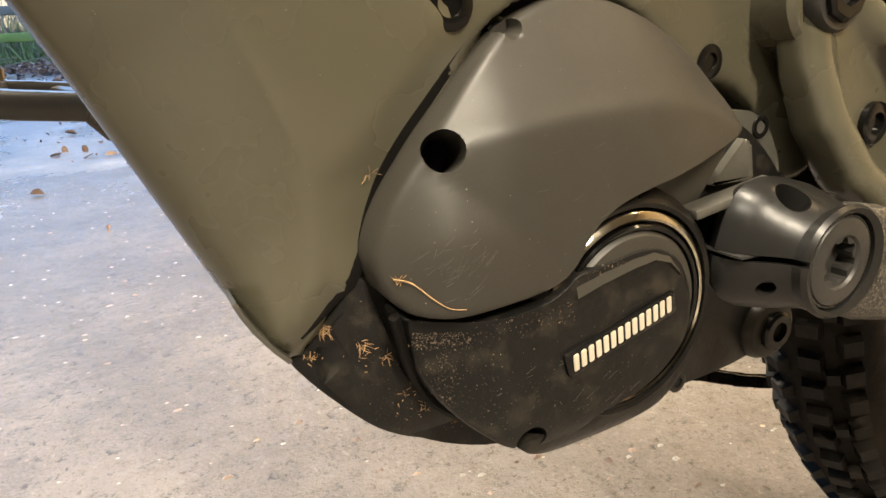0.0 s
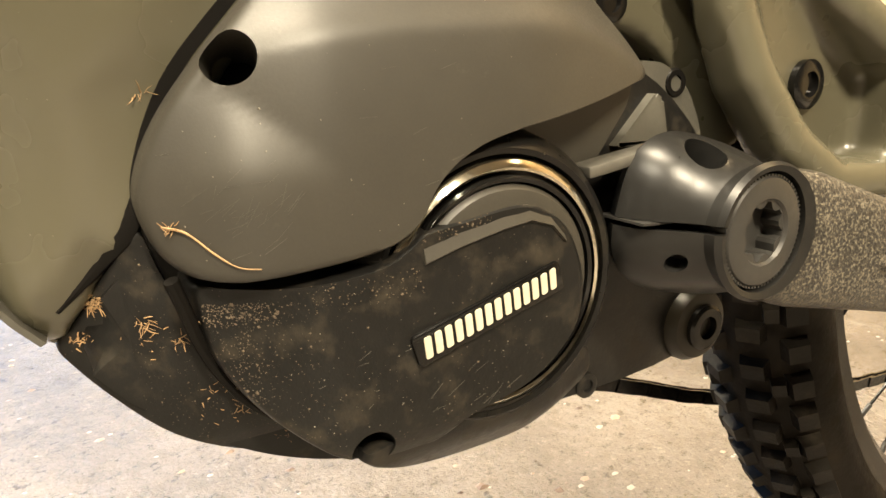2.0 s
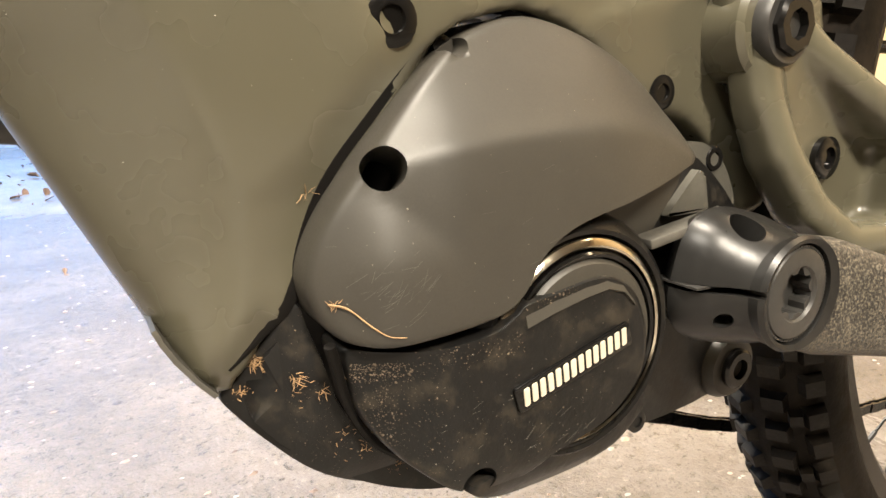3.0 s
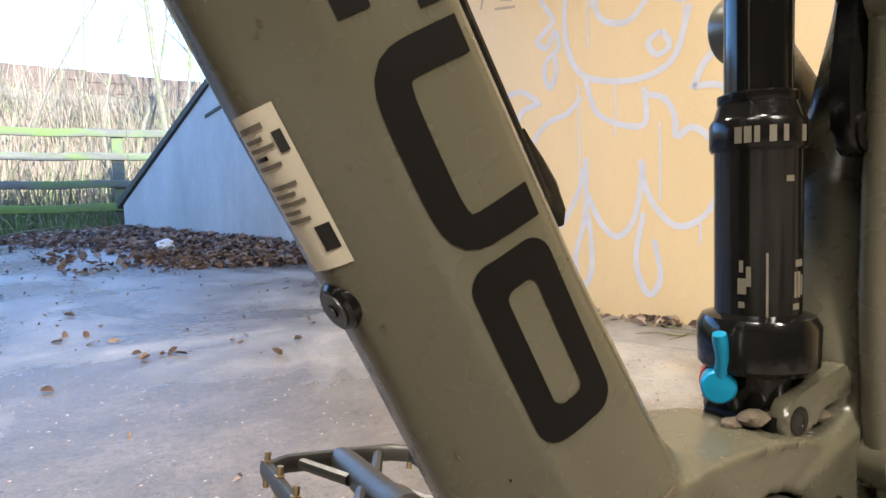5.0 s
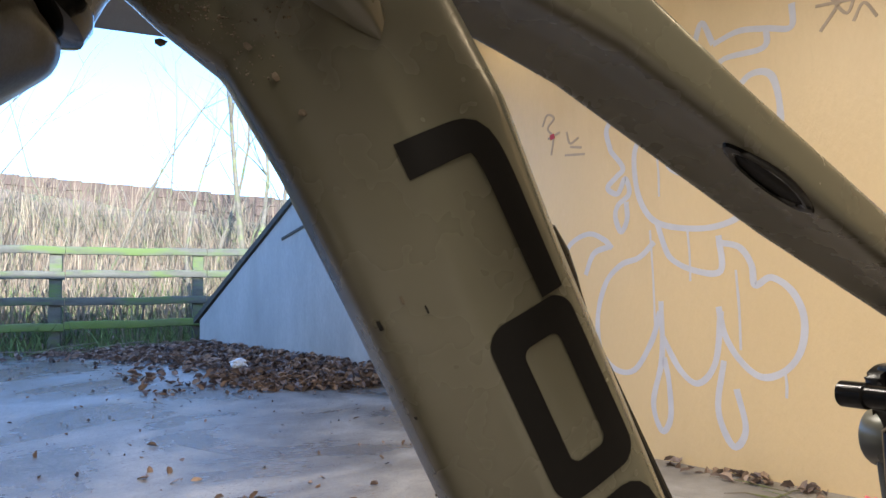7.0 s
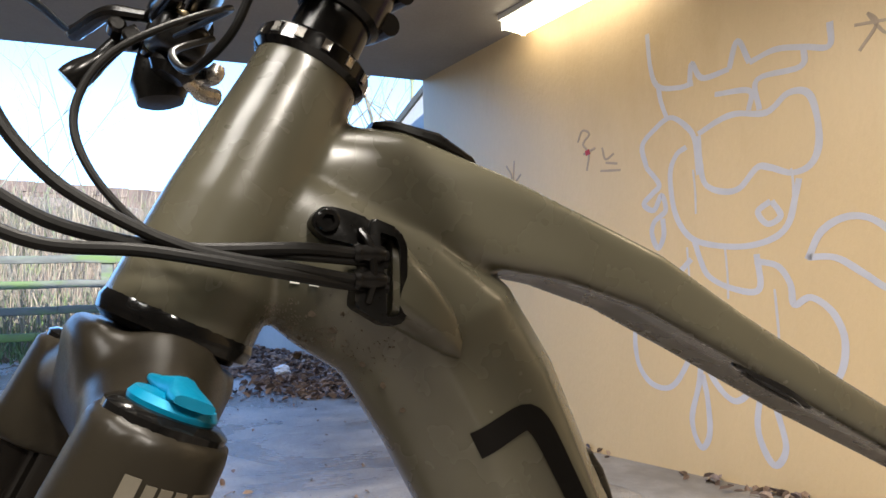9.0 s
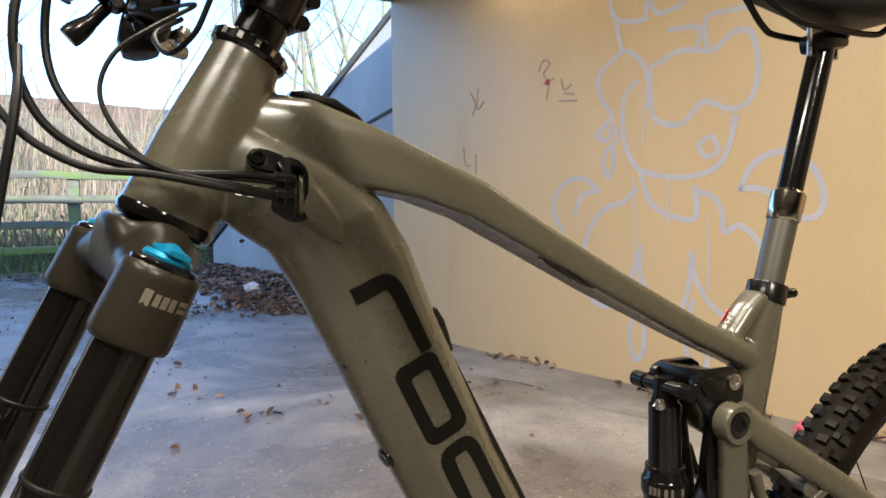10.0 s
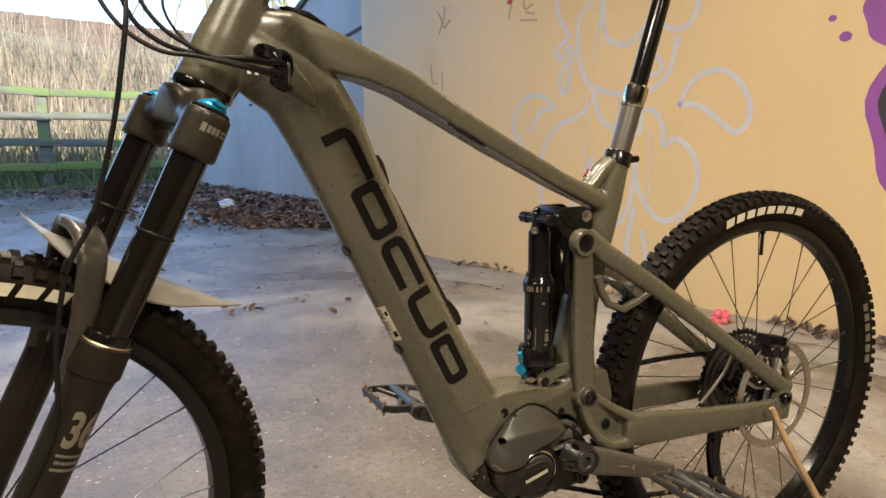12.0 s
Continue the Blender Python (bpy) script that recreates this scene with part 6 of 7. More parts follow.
for a0, a1, d0, d1 in ((70, 79, 0.031, 0.0385), (82, 91, 0.031, 0.0385), (94, 102, 0.031, 0.0385), (106, 118, 0.0300, 0.0395), (44, 64, 0.0310, 0.0340), (42, 64, 0.0355, 0.0385)):
    leg_mark("print_bar", a0, a1, d0, d1, 0.0243, GREYPRINT)
for a0, a1, d0, d1 in ((30, 112, 0.386, 0.3885), (96, 109, 0.393, 0.396), (80, 93, 0.393, 0.396), (64, 77, 0.393, 0.396), (36, 60, 0.393, 0.396), (30, 112, 0.4005, 0.403), (84, 110, 0.438, 0.450), (64, 82, 0.446, 0.466)):
    leg_mark("print_bar", a0, a1, d0, d1, 0.0222, GREYPRINT)


def leg_number(text, a0, a1, d0, d1, r):
    """Printed figures wrapped round the near fork leg."""
    curve = bpy.data.curves.new("figures", "FONT")
    curve.body, curve.extrude, curve.offset = text, 0.02, 0.03
    holder = bpy.data.objects.new("figures", curve)
    bpy.context.scene.collection.objects.link(holder)
    bpy.context.view_layer.update()
    me = bpy.data.meshes.new_from_object(holder.evaluated_get(bpy.context.evaluated_depsgraph_get()))
    bpy.data.objects.remove(holder)
    bm = bmesh.new()
    bm.from_mesh(me)
    bpy.data.meshes.remove(me)
    bmesh.ops.remove_doubles(bm, verts=bm.verts, dist=0.0001)
    bmesh.ops.subdivide_edges(bm, edges=[e for e in bm.edges if e.calc_length() > 0.12], cuts=2)
    xs, ys = [v.co.x for v in bm.verts], [v.co.y for v in bm.verts]
    x0, x1, y0, y1 = min(xs), max(xs), min(ys), max(ys)
    for v in bm.verts:
        a = radians(a0 + (a1 - a0) * (v.co.x - x0) / (x1 - x0))
        d = -FORWARD * math.cos(a) - Y * math.sin(a)
        down = d1 + (d0 - d1) * (v.co.y - y0) / (y1 - y0)
        v.co = LEG + d * (r + (0.0002 if v.co.z > 0 else -0.001)) + STEER_AXIS * down
    return part("leg_number", steered(bm), GREYPRINT, fork, "pale grey printed number", smooth=False)


leg_number("36", 112, 34, 0.340, 0.379, 0.0222)


def build_mudguard():
    """Thin plastic guard over the front tyre: a tongue behind the arch, flared wings ahead of it."""
    bm = bmesh.new()
    loops = []
    rows = ((36.5, 0.425, 0.001, 0.0), (38, 0.419, 0.008, 0.001), (40, 0.412, 0.016, 0.003), (44, 0.402, 0.027, 0.008), (48, 0.394, 0.036, 0.013), (53, 0.389, 0.043, 0.016), (58, 0.388, 0.045, 0.016), (64, 0.390, 0.045, 0.012), (69, 0.394, 0.047, 0.006), (72.5, 0.402, 0.050, 0.0))
    for deg, r, w, droop in rows:
        t = radians(deg)
        out = Vector((math.cos(t), 0, math.sin(t)))
        loop = []
        for k in range(-6, 7):
            f = k / 6
            loop.append(AXLE + out * (r - droop * f * f * 1.4) + Y * w * f)
        thick = [p - out * 0.0022 for p in loop[::-1]]
        loops.append(loop + thick)
    rings(bm, loops[:7])
    guard = part("mudguard", steered(bm), GUARD, bike, "grey plastic mudguard over the front tyre")
    bm = bmesh.new()
    rings(bm, [[p + Y * 0.0001 for p in loop] for loop in loops[6:]])
    part("guard_wing", steered(bm), GUARD, guard, "flared front of the mudguard")


build_mudguard()
# stem, bars
TOP = HEAD_TOP - STEER_AXIS * 0.018
stem = turned("stem", TOP, -STEER_AXIS, [(-0.006, 0.0185), (0.012, 0.0185), (0.0122, 0.0181), (0.013, 0.0181), (0.0132, 0.0187), (0.028, 0.0187)], ANODIZED, bike, "black alloy stem on spacers", xf=steered)
CLAMP = TOP - STEER_AXIS * 0.036
BAR = CLAMP + FORWARD * 0.046 - STEER_AXIS * 0.004
bm = bmesh.new()
lathe(bm, CLAMP + STEER_AXIS * 0.024, -STEER_AXIS, [(0, 0.020), (0.003, 0.0225), (0.042, 0.0225), (0.045, 0.020)], 28)
b2 = bmesh.new()
rings(b2, [superloop(CLAMP + FORWARD * f - STEER_AXIS * 0.003, STEER_AXIS, Y, a, b, 3.2, 20) for f, a, b in ((0.0, 0.019, 0.020), (0.02, 0.018, 0.020), (0.036, 0.020, 0.024), (0.058, 0.020, 0.025), (0.066, 0.014, 0.022))])
join(bm, b2)
for s in (-1, 1):
    b2 = bmesh.new()
    lathe(b2, CLAMP + STEER_AXIS * (0.012 if s > 0 else -0.008) - FORWARD * 0.022 - Y * 0.012, Y, [(0, 0.006), (0.024, 0.006)], 14)
    join(bm, b2)
part("stem_body", steered(bm), ANODIZED, stem)
bar_pts = []
for y, up, back in ((-0.385, 0.026, -0.046), (-0.24, 0.022, -0.022), (-0.15, 0.016, -0.008), (-0.06, 0.0, 0), (0.06, 0.0, 0), (0.15, 0.016, -0.008), (0.24, 0.022, -0.022), (0.385, 0.026, -0.046)):
    bar_pts.append(BAR + Y * y - STEER_AXIS * up + FORWARD * back)
bars = rod("handlebar", smooth_path(bar_pts, 5), [0.0112] * 36, ANODIZED, bike, "black handlebar", 18, steered)
for s in (-1, 1):
    g0, g1 = (bar_pts[0], bar_pts[1]) if s < 0 else (bar_pts[-1], bar_pts[-2])
    rod("grip", [g0, g0.lerp(g1, 0.9)], 0.0158, RUBBER, bars, "", 18, steered)
    # brake lever body, clamp and blade
    c = bar_pts[1 if s < 0 else -2] + Y * 0.016 * s
    inw = -Y * s
    turned("lever_clamp", c - inw * 0.004, inw, [(0, 0.0165), (0.012, 0.0165)], ANODIZED, bars, xf=steered)
    bm = bmesh.new()
    tube(bm, smooth_path([c + FORWARD * 0.018 + STEER_AXIS * 0.008, c + FORWARD * 0.026 + STEER_AXIS * 0.012 + inw * 0.03, c + FORWARD * 0.028 + STEER_AXIS * 0.012 + inw * 0.075], 4), [0.011, 0.011, 0.011, 0.011, 0.010, 0.010, 0.009, 0.009, 0.008], 14)
    lever = part("brake_lever", steered(bm), ANODIZED, bars, "black brake lever")
    rod("lever_blade", smooth_path([c + FORWARD * 0.030 + STEER_AXIS * 0.014, c + FORWARD * 0.052 + STEER_AXIS * 0.022 - inw * 0.02, c + FORWARD * 0.060 + STEER_AXIS * 0.030 - inw * 0.06, c + FORWARD * 0.064 + STEER_AXIS * 0.034 - inw * 0.085], 4), [0.005, 0.005, 0.0055, 0.006, 0.006, 0.006, 0.0065, 0.0065, 0.0065, 0.0065, 0.0065, 0.007, 0.0065], ANODIZED, lever, "", 10, steered)
    # shifter or remote pod below the bar
    bm = bmesh.new()
    block(bm, c + STEER_AXIS * 0.030 + inw * 0.040 + FORWARD * 0.008, (0.038, 0.046, 0.026), Matrix.Rotation(radians(20), 4, "Y"), 0.008, 3)
    pod = part("shifter", steered(bm), PLASTIC, bars, "black shifter pod under the bar")
    bm = bmesh.new()
    lathe(bm, c + STEER_AXIS * 0.034 + inw * 0.030, STEER_AXIS, [(0, 0.016), (0.006, 0.0175), (0.016, 0.017), (0.022, 0.012)], 20)
    part("shifter_housing", steered(bm), ANODIZED, pod)
    rod("thumb_paddle", smooth_path([c + STEER_AXIS * 0.046 + inw * 0.036, c + STEER_AXIS * 0.052 - FORWARD * 0.022 + inw * 0.028, c + STEER_AXIS * 0.046 - FORWARD * 0.040 + inw * 0.022], 4), [0.005] * 5 + [0.007] * 4, STEEL if s > 0 else ANODIZED, pod, "", 10, steered)
    bm = bmesh.new()
    block(bm, c + STEER_AXIS * 0.018 + inw * 0.052 + FORWARD * 0.014, (0.010, 0.012, 0.010), None, 0.003)
    part("adjuster", steered(bm), BRASS, pod)

# controls at the far grip, under the bar
far = [(-0.578, 0.25, 1.075), (-0.568, 0.25, 1.084), (-0.557, 0.25, 1.094), (-0.541, 0.25, 1.112), (-0.528, 0.25, 1.120)]
rod("lever_blade", smooth_path(far, 3), [0.0105, 0.0112, 0.0112, 0.0108, 0.010, 0.009, 0.0075, 0.007, 0.007, 0.007, 0.007, 0.008, 0.008], ANODIZED, bars, "", 14)
bm = bmesh.new()
rings(bm, [superloop(Vector((-0.511, 0.25, 1.080)) + Vector((0.002, 0, 0.040)) * f, (1, 0, 0.15), Y, a, b, 2.6, 18) for f, a, b in ((-0.48, 0.010, 0.012), (-0.40, 0.018, 0.020), (0.0, 0.024, 0.024), (0.5, 0.021, 0.022), (0.95, 0.016, 0.018), (1.3, 0.014, 0.016))])
pod = part("shifter", bm, PLASTIC, bars, "black shifter under the far grip")
rod("thumb_paddle", smooth_path([(-0.492, 0.245, 1.092), (-0.484, 0.235, 1.082), (-0.472, 0.23, 1.084), (-0.468, 0.228, 1.092)], 4), [0.004, 0.004, 0.005, 0.006, 0.0065, 0.007, 0.0075, 0.008, 0.008, 0.0075, 0.007, 0.006, 0.005], STEEL, pod, "worn metal thumb paddle", 10)
for c2, r2 in (((-0.5205, 0.235, 1.098), 0.006), ((-0.534, 0.24, 1.108), 0.0075), ((-0.498, 0.24, 1.104), 0.0065), ((-0.545, 0.245, 1.118), 0.007)):
    turned("control_screw", c2, (0.2, -1, 0.1), [(0, r2), (0.012, r2), (0.014, r2 * 0.7)], ANODIZED, pod, "", 14)

# cables: from the guide on the frame forward, round and up to the bar
cables = ((0.0027, ((-0.412, -0.040, 0.9160), (-0.428, -0.0435, 0.9170), (-0.452, -0.0505, 0.9185), (-0.490, -0.052, 0.918), (-0.515, -0.052, 0.921), (-0.543, -0.055, 0.930), (-0.566, -0.056, 0.950), (-0.577, -0.055, 0.985), (-0.572, -0.050, 1.030), (-0.545, -0.030, 1.075), (-0.52, 0.02, 1.085))),
          (0.0025, ((-0.412, -0.040, 0.9050), (-0.428, -0.0435, 0.9060), (-0.455, -0.0525, 0.9105), (-0.490, -0.0555, 0.917), (-0.517, -0.055, 0.929), (-0.540, -0.054, 0.945), (-0.558, -0.050, 0.972), (-0.562, -0.045, 1.010), (-0.550, -0.06, 1.060), (-0.52, -0.14, 1.100))),
          (0.0017, ((-0.412, -0.040, 0.9120), (-0.428, -0.043, 0.9135), (-0.455, -0.0495, 0.9155), (-0.488, -0.046, 0.9185), (-0.508, -0.043, 0.926), (-0.528, -0.035, 0.950), (-0.535, -0.025, 0.975), (-0.525, -0.015, 1.002), (-0.500, 0.0, 1.026), (-0.470, 0.05, 1.060), (-0.50, 0.16, 1.085))),
          (0.0025, ((-0.412, -0.040, 0.9020), (-0.428, -0.042, 0.9035), (-0.46, -0.055, 0.9085), (-0.505, -0.060, 0.9165), (-0.545, -0.060, 0.921), (-0.580, -0.056, 0.945), (-0.600, -0.045, 0.985), (-0.598, -0.02, 1.03), (-0.575, 0.06, 1.06), (-0.57, 0.18, 1.09))),
          (0.0026, ((-0.575, -0.055, 0.99), (-0.572, -0.085, 0.955), (-0.580, -0.093, 0.900), (-0.592, -0.095, 0.840), (-0.616, -0.096, 0.756), (-0.640, -0.098, 0.710), (-0.655, -0.098, 0.640), (-0.665, -0.096, 0.55), (-0.715, -0.092, 0.45), (-0.745, -0.085, 0.40))))
for r, pts in cables:
    rod("cable", smooth_path(pts, 8), r, CABLE, bike, "black cable housing", 10)
rod("hose_loop", smooth_path([(-0.478, 0.10, 1.062), (-0.500, 0.06, 1.036), (-0.492, 0.02, 1.012), (-0.476, -0.005, 1.020), (-0.466, -0.012, 1.040), (-0.455, -0.02, 1.07)], 6), 0.0021, CABLE, bike, "", 10)
for c in ((-0.640, -0.098, 0.712), (-0.616, -0.096, 0.756)):
    turned("hose_clip", Vector(c), (-0.4, 0, -0.9), [(-0.006, 0.0045), (0.006, 0.0045)], ANODIZED, fork, seg=14)

# front tyre print and rear tyre print: plain pale bars on the side walls
def wall_mark(wheel, c, xf, deg, wide, r0, r1, lean=0.0, material=CREAM):
    bm = bmesh.new()
    loops = []
    n = 4
    for i in range(n):
        f = i / (n - 1)
        loop = []
        for r, back in ((r0, 0), (r1, 0), (r1, 1), (r0, 1)):
            a = radians(deg + wide * f + lean * (r - r0) / (r1 - r0))
            h = (r - 0.337) / 0.0285
            y = -0.0295 * math.sqrt(max(0.05, 1 - h * h)) - (0.0006 if not back else -0.0012)
            loop.append(c + Vector((r * math.cos(a), y, r * math.sin(a))))
        loops.append(loop)
    rings(bm, loops)
    part("tyre_print", xf(bm), material, wheel)


for i in range(8):
    wall_mark(rear_wheel, REAR, still, 111 - i * 4.45 - 3.4, 3.3, 0.331, 0.344, -0.8)
for i in range(5):
    wall_mark(rear_wheel, REAR, still, -8 - i * 3.0, 2.0, 0.303, 0.312, 0, GREYPRINT)
for i in range(6):
    wall_mark(rear_wheel, REAR, still, 20 - i * 4.0, 2.8, 0.326, 0.336, 0, GREYPRINT)
for i in range(8):
    wall_mark(front_wheel, AXLE, steered, 92 - i * 4.45, 3.3, 0.331, 0.344, -0.8)
for i in range(3):
    wall_mark(front_wheel, AXLE, steered, 8 - i * 5.5, 4.0, 0.302, 0.312, 0, GREYPRINT)
rod("valve", [REAR + Vector((0.014, 0, 0.298)), REAR + Vector((0.0135, 0, 0.250))], 0.0032, CABLE, rear_wheel, "", 10)
turned("valve_nut", REAR + Vector((0.0137, 0, 0.296)), (0, 0, -1), [(0, 0.0055), (0.006, 0.0055), (0.007, 0.003)], ANODIZED, rear_wheel, "", 12)
rod("valve", [AXLE + Vector((-0.13, 0, 0.27)), AXLE + Vector((-0.108, 0, 0.224))], 0.0032, CABLE, front_wheel, "", 10, steered)
turned("fork_axle", AXLE - Y * 0.092, Y, [(0, 0.011), (0.184, 0.011)], ANODIZED, fork, xf=steered)
bm = bmesh.new()
block(bm, AXLE + Vector((0.045, -0.065, 0.075)), (0.05, 0.03, 0.035), Matrix.Rotation(radians(35), 4, "Y"), 0.006)
part("brake_caliper", steered(bm), ANODIZED, bike, "black front brake caliper")


# ---- drivetrain on the far side ----
def sprocket(radius, y, teeth, material, parent, thick=0.0018):
    bm = bmesh.new()
    n = teeth * 4
    loops = []
    outer = []
    for i in range(n):
        a = 2 * math.pi * i / n
        r = radius + (0.0022 if i % 4 in (0, 1) else -0.0018)
        outer.append((REAR.x + r * math.cos(a), REAR.z + r * math.sin(a)))
    inner = [(REAR.x + (radius - 0.010) * math.cos(2 * math.pi * i / n), REAR.z + (radius - 0.010) * math.sin(2 * math.pi * i / n)) for i in range(n)]
    rings(bm, [[Vector((x, yy, z)) for x, z in loop] for loop, yy in ((inner, y), (outer, y), (outer, y + thick), (inner, y + thick))], closed=True)
    part("sprocket", bm, material, parent, smooth=False)


turned("cassette", REAR + Y * 0.020, Y, [(0, 0.020), (0.036, 0.018), (0.040, 0.014)], ANODIZED, rear_wheel, "dark toothed cassette")
for k, teeth in enumerate((51, 45, 39, 33, 28, 24, 21, 18, 16, 14, 12, 10)):
    sprocket(teeth * 0.0127 / (2 * math.pi), 0.022 + 0.0032 * k, teeth, CAPMETAL if k % 2 else ANODIZED, rear_wheel)


def chain(pts, n):
    path = smooth_path(pts, 10)
    ln = [0.0]
    for a, b in zip(path, path[1:]):
        ln.append(ln[-1] + (b - a).length)
    bm = bmesh.new()
    count = int(ln[-1] / 0.0127)
    for i in range(count):
        s = (i + 0.5) * 0.0127
        k = next(j for j in range(len(ln) - 1) if ln[j + 1] >= s)
        f = (s - ln[k]) / max(1e-9, ln[k + 1] - ln[k])
        p = path[k].lerp(path[k + 1], f)
        t = (path[k + 1] - path[k]).normalized()
        turn = Matrix((t, Y, t.cross(Y))).transposed().to_4x4()
        w = 0.0052 if i % 2 else 0.0036
        for s2 in (-1, 1):
            block(bm, p + Y * w * 0.5 * s2, (0.0150, 0.0011, 0.0078), turn, 0)
        block(bm, p, (0.007, w, 0.006), turn, 0)
    return tagged(part("chain", bm, ANODIZED, bike, "dark dusty chain", smooth=False), kind="stuff")


chain([(-0.01, 0.046, 0.432), (0.12, 0.045, 0.434), (0.28, 0.044, 0.436), (0.40, 0.043, 0.428), (0.456, 0.043, 0.420)], 0)
chain([(-0.03, 0.046, 0.274), (0.0885, 0.046, 0.227), (0.148, 0.046, 0.203), (0.25, 0.050, 0.170), (0.40, 0.052, 0.145), (0.452, 0.052, 0.125)], 0)
bm = bmesh.new()
lathe(bm, (-0.006, 0.046, 0.356), Y, [(0, 0.030), (0, 0.072), (0.002, 0.072), (0.002, 0.030)], 72)
part("chainring", bm, ANODIZED, bike, "black chainring")
mech = part("rear_derailleur", stay([(0.462, 0.078, 0.345), (0.470, 0.085, 0.318), (0.452, 0.082, 0.285), (0.440, 0.072, 0.262)], [(0.016, 0.008), (0.018, 0.012), (0.020, 0.013), (0.014, 0.010)]), ANODIZED, bike, "dark rear derailleur")
for y in (0.045, 0.060):
    bm = stay([(0.440, y, 0.262), (0.436, y, 0.21), (0.448, y, 0.155), (0.462, y, 0.125)], [(0.013, 0.0012), (0.011, 0.0012), (0.012, 0.0012), (0.013, 0.0012)])
    part("cage", bm, ANODIZED, mech)
for c in ((0.444, 0.0525, 0.250), (0.460, 0.0525, 0.134)):
    bm = bmesh.new()
    n = 44
    lp = [(c[0] + (0.0205 if i % 4 < 2 else 0.0175) * math.cos(2 * math.pi * i / n), c[2] + (0.0205 if i % 4 < 2 else 0.0175) * math.sin(2 * math.pi * i / n)) for i in range(n)]
    slab(bm, lp, c[1] - 0.0015, c[1] + 0.0015)
    part("jockey_wheel", bm, PLASTIC, mech, smooth=False)
rod("mech_cable", smooth_path([(0.30, 0.062, 0.36), (0.40, 0.085, 0.33), (0.49, 0.095, 0.35), (0.505, 0.09, 0.39), (0.48, 0.085, 0.40), (0.47, 0.084, 0.36)], 6), 0.0024, CABLE, mech, "", 8)
rod("sensor_wire", smooth_path([(0.362, -0.046, 0.462), (0.367, -0.034, 0.452), (0.352, -0.030, 0.420), (0.322, -0.031, 0.394), (0.286, -0.040, 0.378)], 6), 0.0028, GREYPRINT, bike, "thin grey sensor wire", 8)
# rear brake caliper
bm = bmesh.new()
block(bm, (0.440, -0.060, 0.458), (0.058, 0.030, 0.026), Matrix.Rotation(radians(12), 4, "Y"), 0.007, 3)
b2 = bmesh.new()
lathe(b2, (0.448, -0.078, 0.456), Y, [(0, 0.010), (0.004, 0.0125), (0.03, 0.0125)], 20)
join(bm, b2)
b2 = bmesh.new()
lathe(b2, (0.424, -0.077, 0.461), Y, [(0, 0.008), (0.004, 0.0105), (0.03, 0.0105)], 20)
join(bm, b2)
caliper = part("brake_caliper", bm, ANODIZED, bike, "black rear brake caliper with finned pads")
for k in range(6):
    bm = bmesh.new()
    block(bm, (0.412 + 0.009 * k, -0.060, 0.482 - 0.002 * k), (0.0022, 0.026, 0.018), Matrix.Rotation(radians(12), 4, "Y"), 0.0005)
    part("cooling_fin", bm, ANODIZED, caliper, smooth=False)
rod("brake_hose", smooth_path([(0.395, -0.062, 0.470), (0.360, -0.066, 0.480), (0.345, -0.064, 0.455), (0.33, -0.060, 0.42)], 6), 0.0025, CABLE, caliper, "", 8)
bm = bmesh.new()
for z0, x0 in ((0.448, 0.470), (0.400, 0.485)):
    block(bm, (x0, -0.058, z0), (0.012, 0.010, 0.05), Matrix.Rotation(radians(-25), 4, "Y"), 0.003)
part("caliper_mount", bm, OLIVE, bike)


# ---- things outside and on the floor ----
solid("stick", tube(bmesh.new(), smooth_path([(0.400, -0.094, 0.368), (0.424, -0.112, 0.305), (0.484, -0.15, 0.18), (0.530, -0.18, 0.085), (0.568, -0.205, 0.0)], 4), [0.0052, 0.0056, 0.0054, 0.0058, 0.0060, 0.0057, 0.0061, 0.0064, 0.0062, 0.0066, 0.0064, 0.0068, 0.0070, 0.0067, 0.0070, 0.0072, 0.0072], 12), STICK, "bare brown stick propping up the bike", "stick")


def fence_post(x):
    bm = bmesh.new()
    g = ground_height(x, 8.6)
    block(bm, (x, 8.62, g + 0.60), (0.13, 0.12, 1.24), None, 0.012)
    return part("post", bm, TIMBER, fence)


fence = thing("fence", "mossy four-rail timber fence", "fence")
for k in range(-4, 2):
    fence_post(0.215 + 1.575 * k)
for z in (1.535, 1.235, 0.925, 0.63):
    for k in range(-3, 2):
        bm = bmesh.new()
        x1 = 0.215 + 1.575 * k + 0.10
        wob = 0.012 * math.sin(k * 7.3 + z * 11)
        rings(bm, [superloop((x1 - 1.575 * f, 8.545, z + wob + 0.008 * math.sin(f * 9 + k)), (0, 0, 1), Y, 0.048, 0.02, 4, 10) for f in (0, 0.25, 0.5, 0.75, 0.995)])
        part("rail", bm, MOSS if z < 0.7 else TIMBER, fence)


def bank_height(x, y):
    """The grassy bank beyond the fence."""
    f = min(1.0, max(0.0, (y - 8.9) / 5.0))
    return 0.36 + 2.35 * f * f * (3 - 2 * f) * (1 - 0.035 * (x - 1)) + 0.10 * noise.noise(Vector((x * 0.9, y * 0.9, 0)))


bm = bmesh.new()
xs, ys = [v * 0.45 for v in range(-50, 40)], [8.75 + 0.35 * v for v in range(17)]
grid = [[bm.verts.new((x, y, bank_height(x, y) - (0.12 if y < 8.8 else 0))) for x in xs] for y in ys]
for a, b in zip(grid, grid[1:]):
    for i in range(len(xs) - 1):
        bm.faces.new((a[i], a[i + 1], b[i + 1], b[i]))
solid("bank", bm, BANK, "steep bank of rough grass and dead bracken", kind="structure")

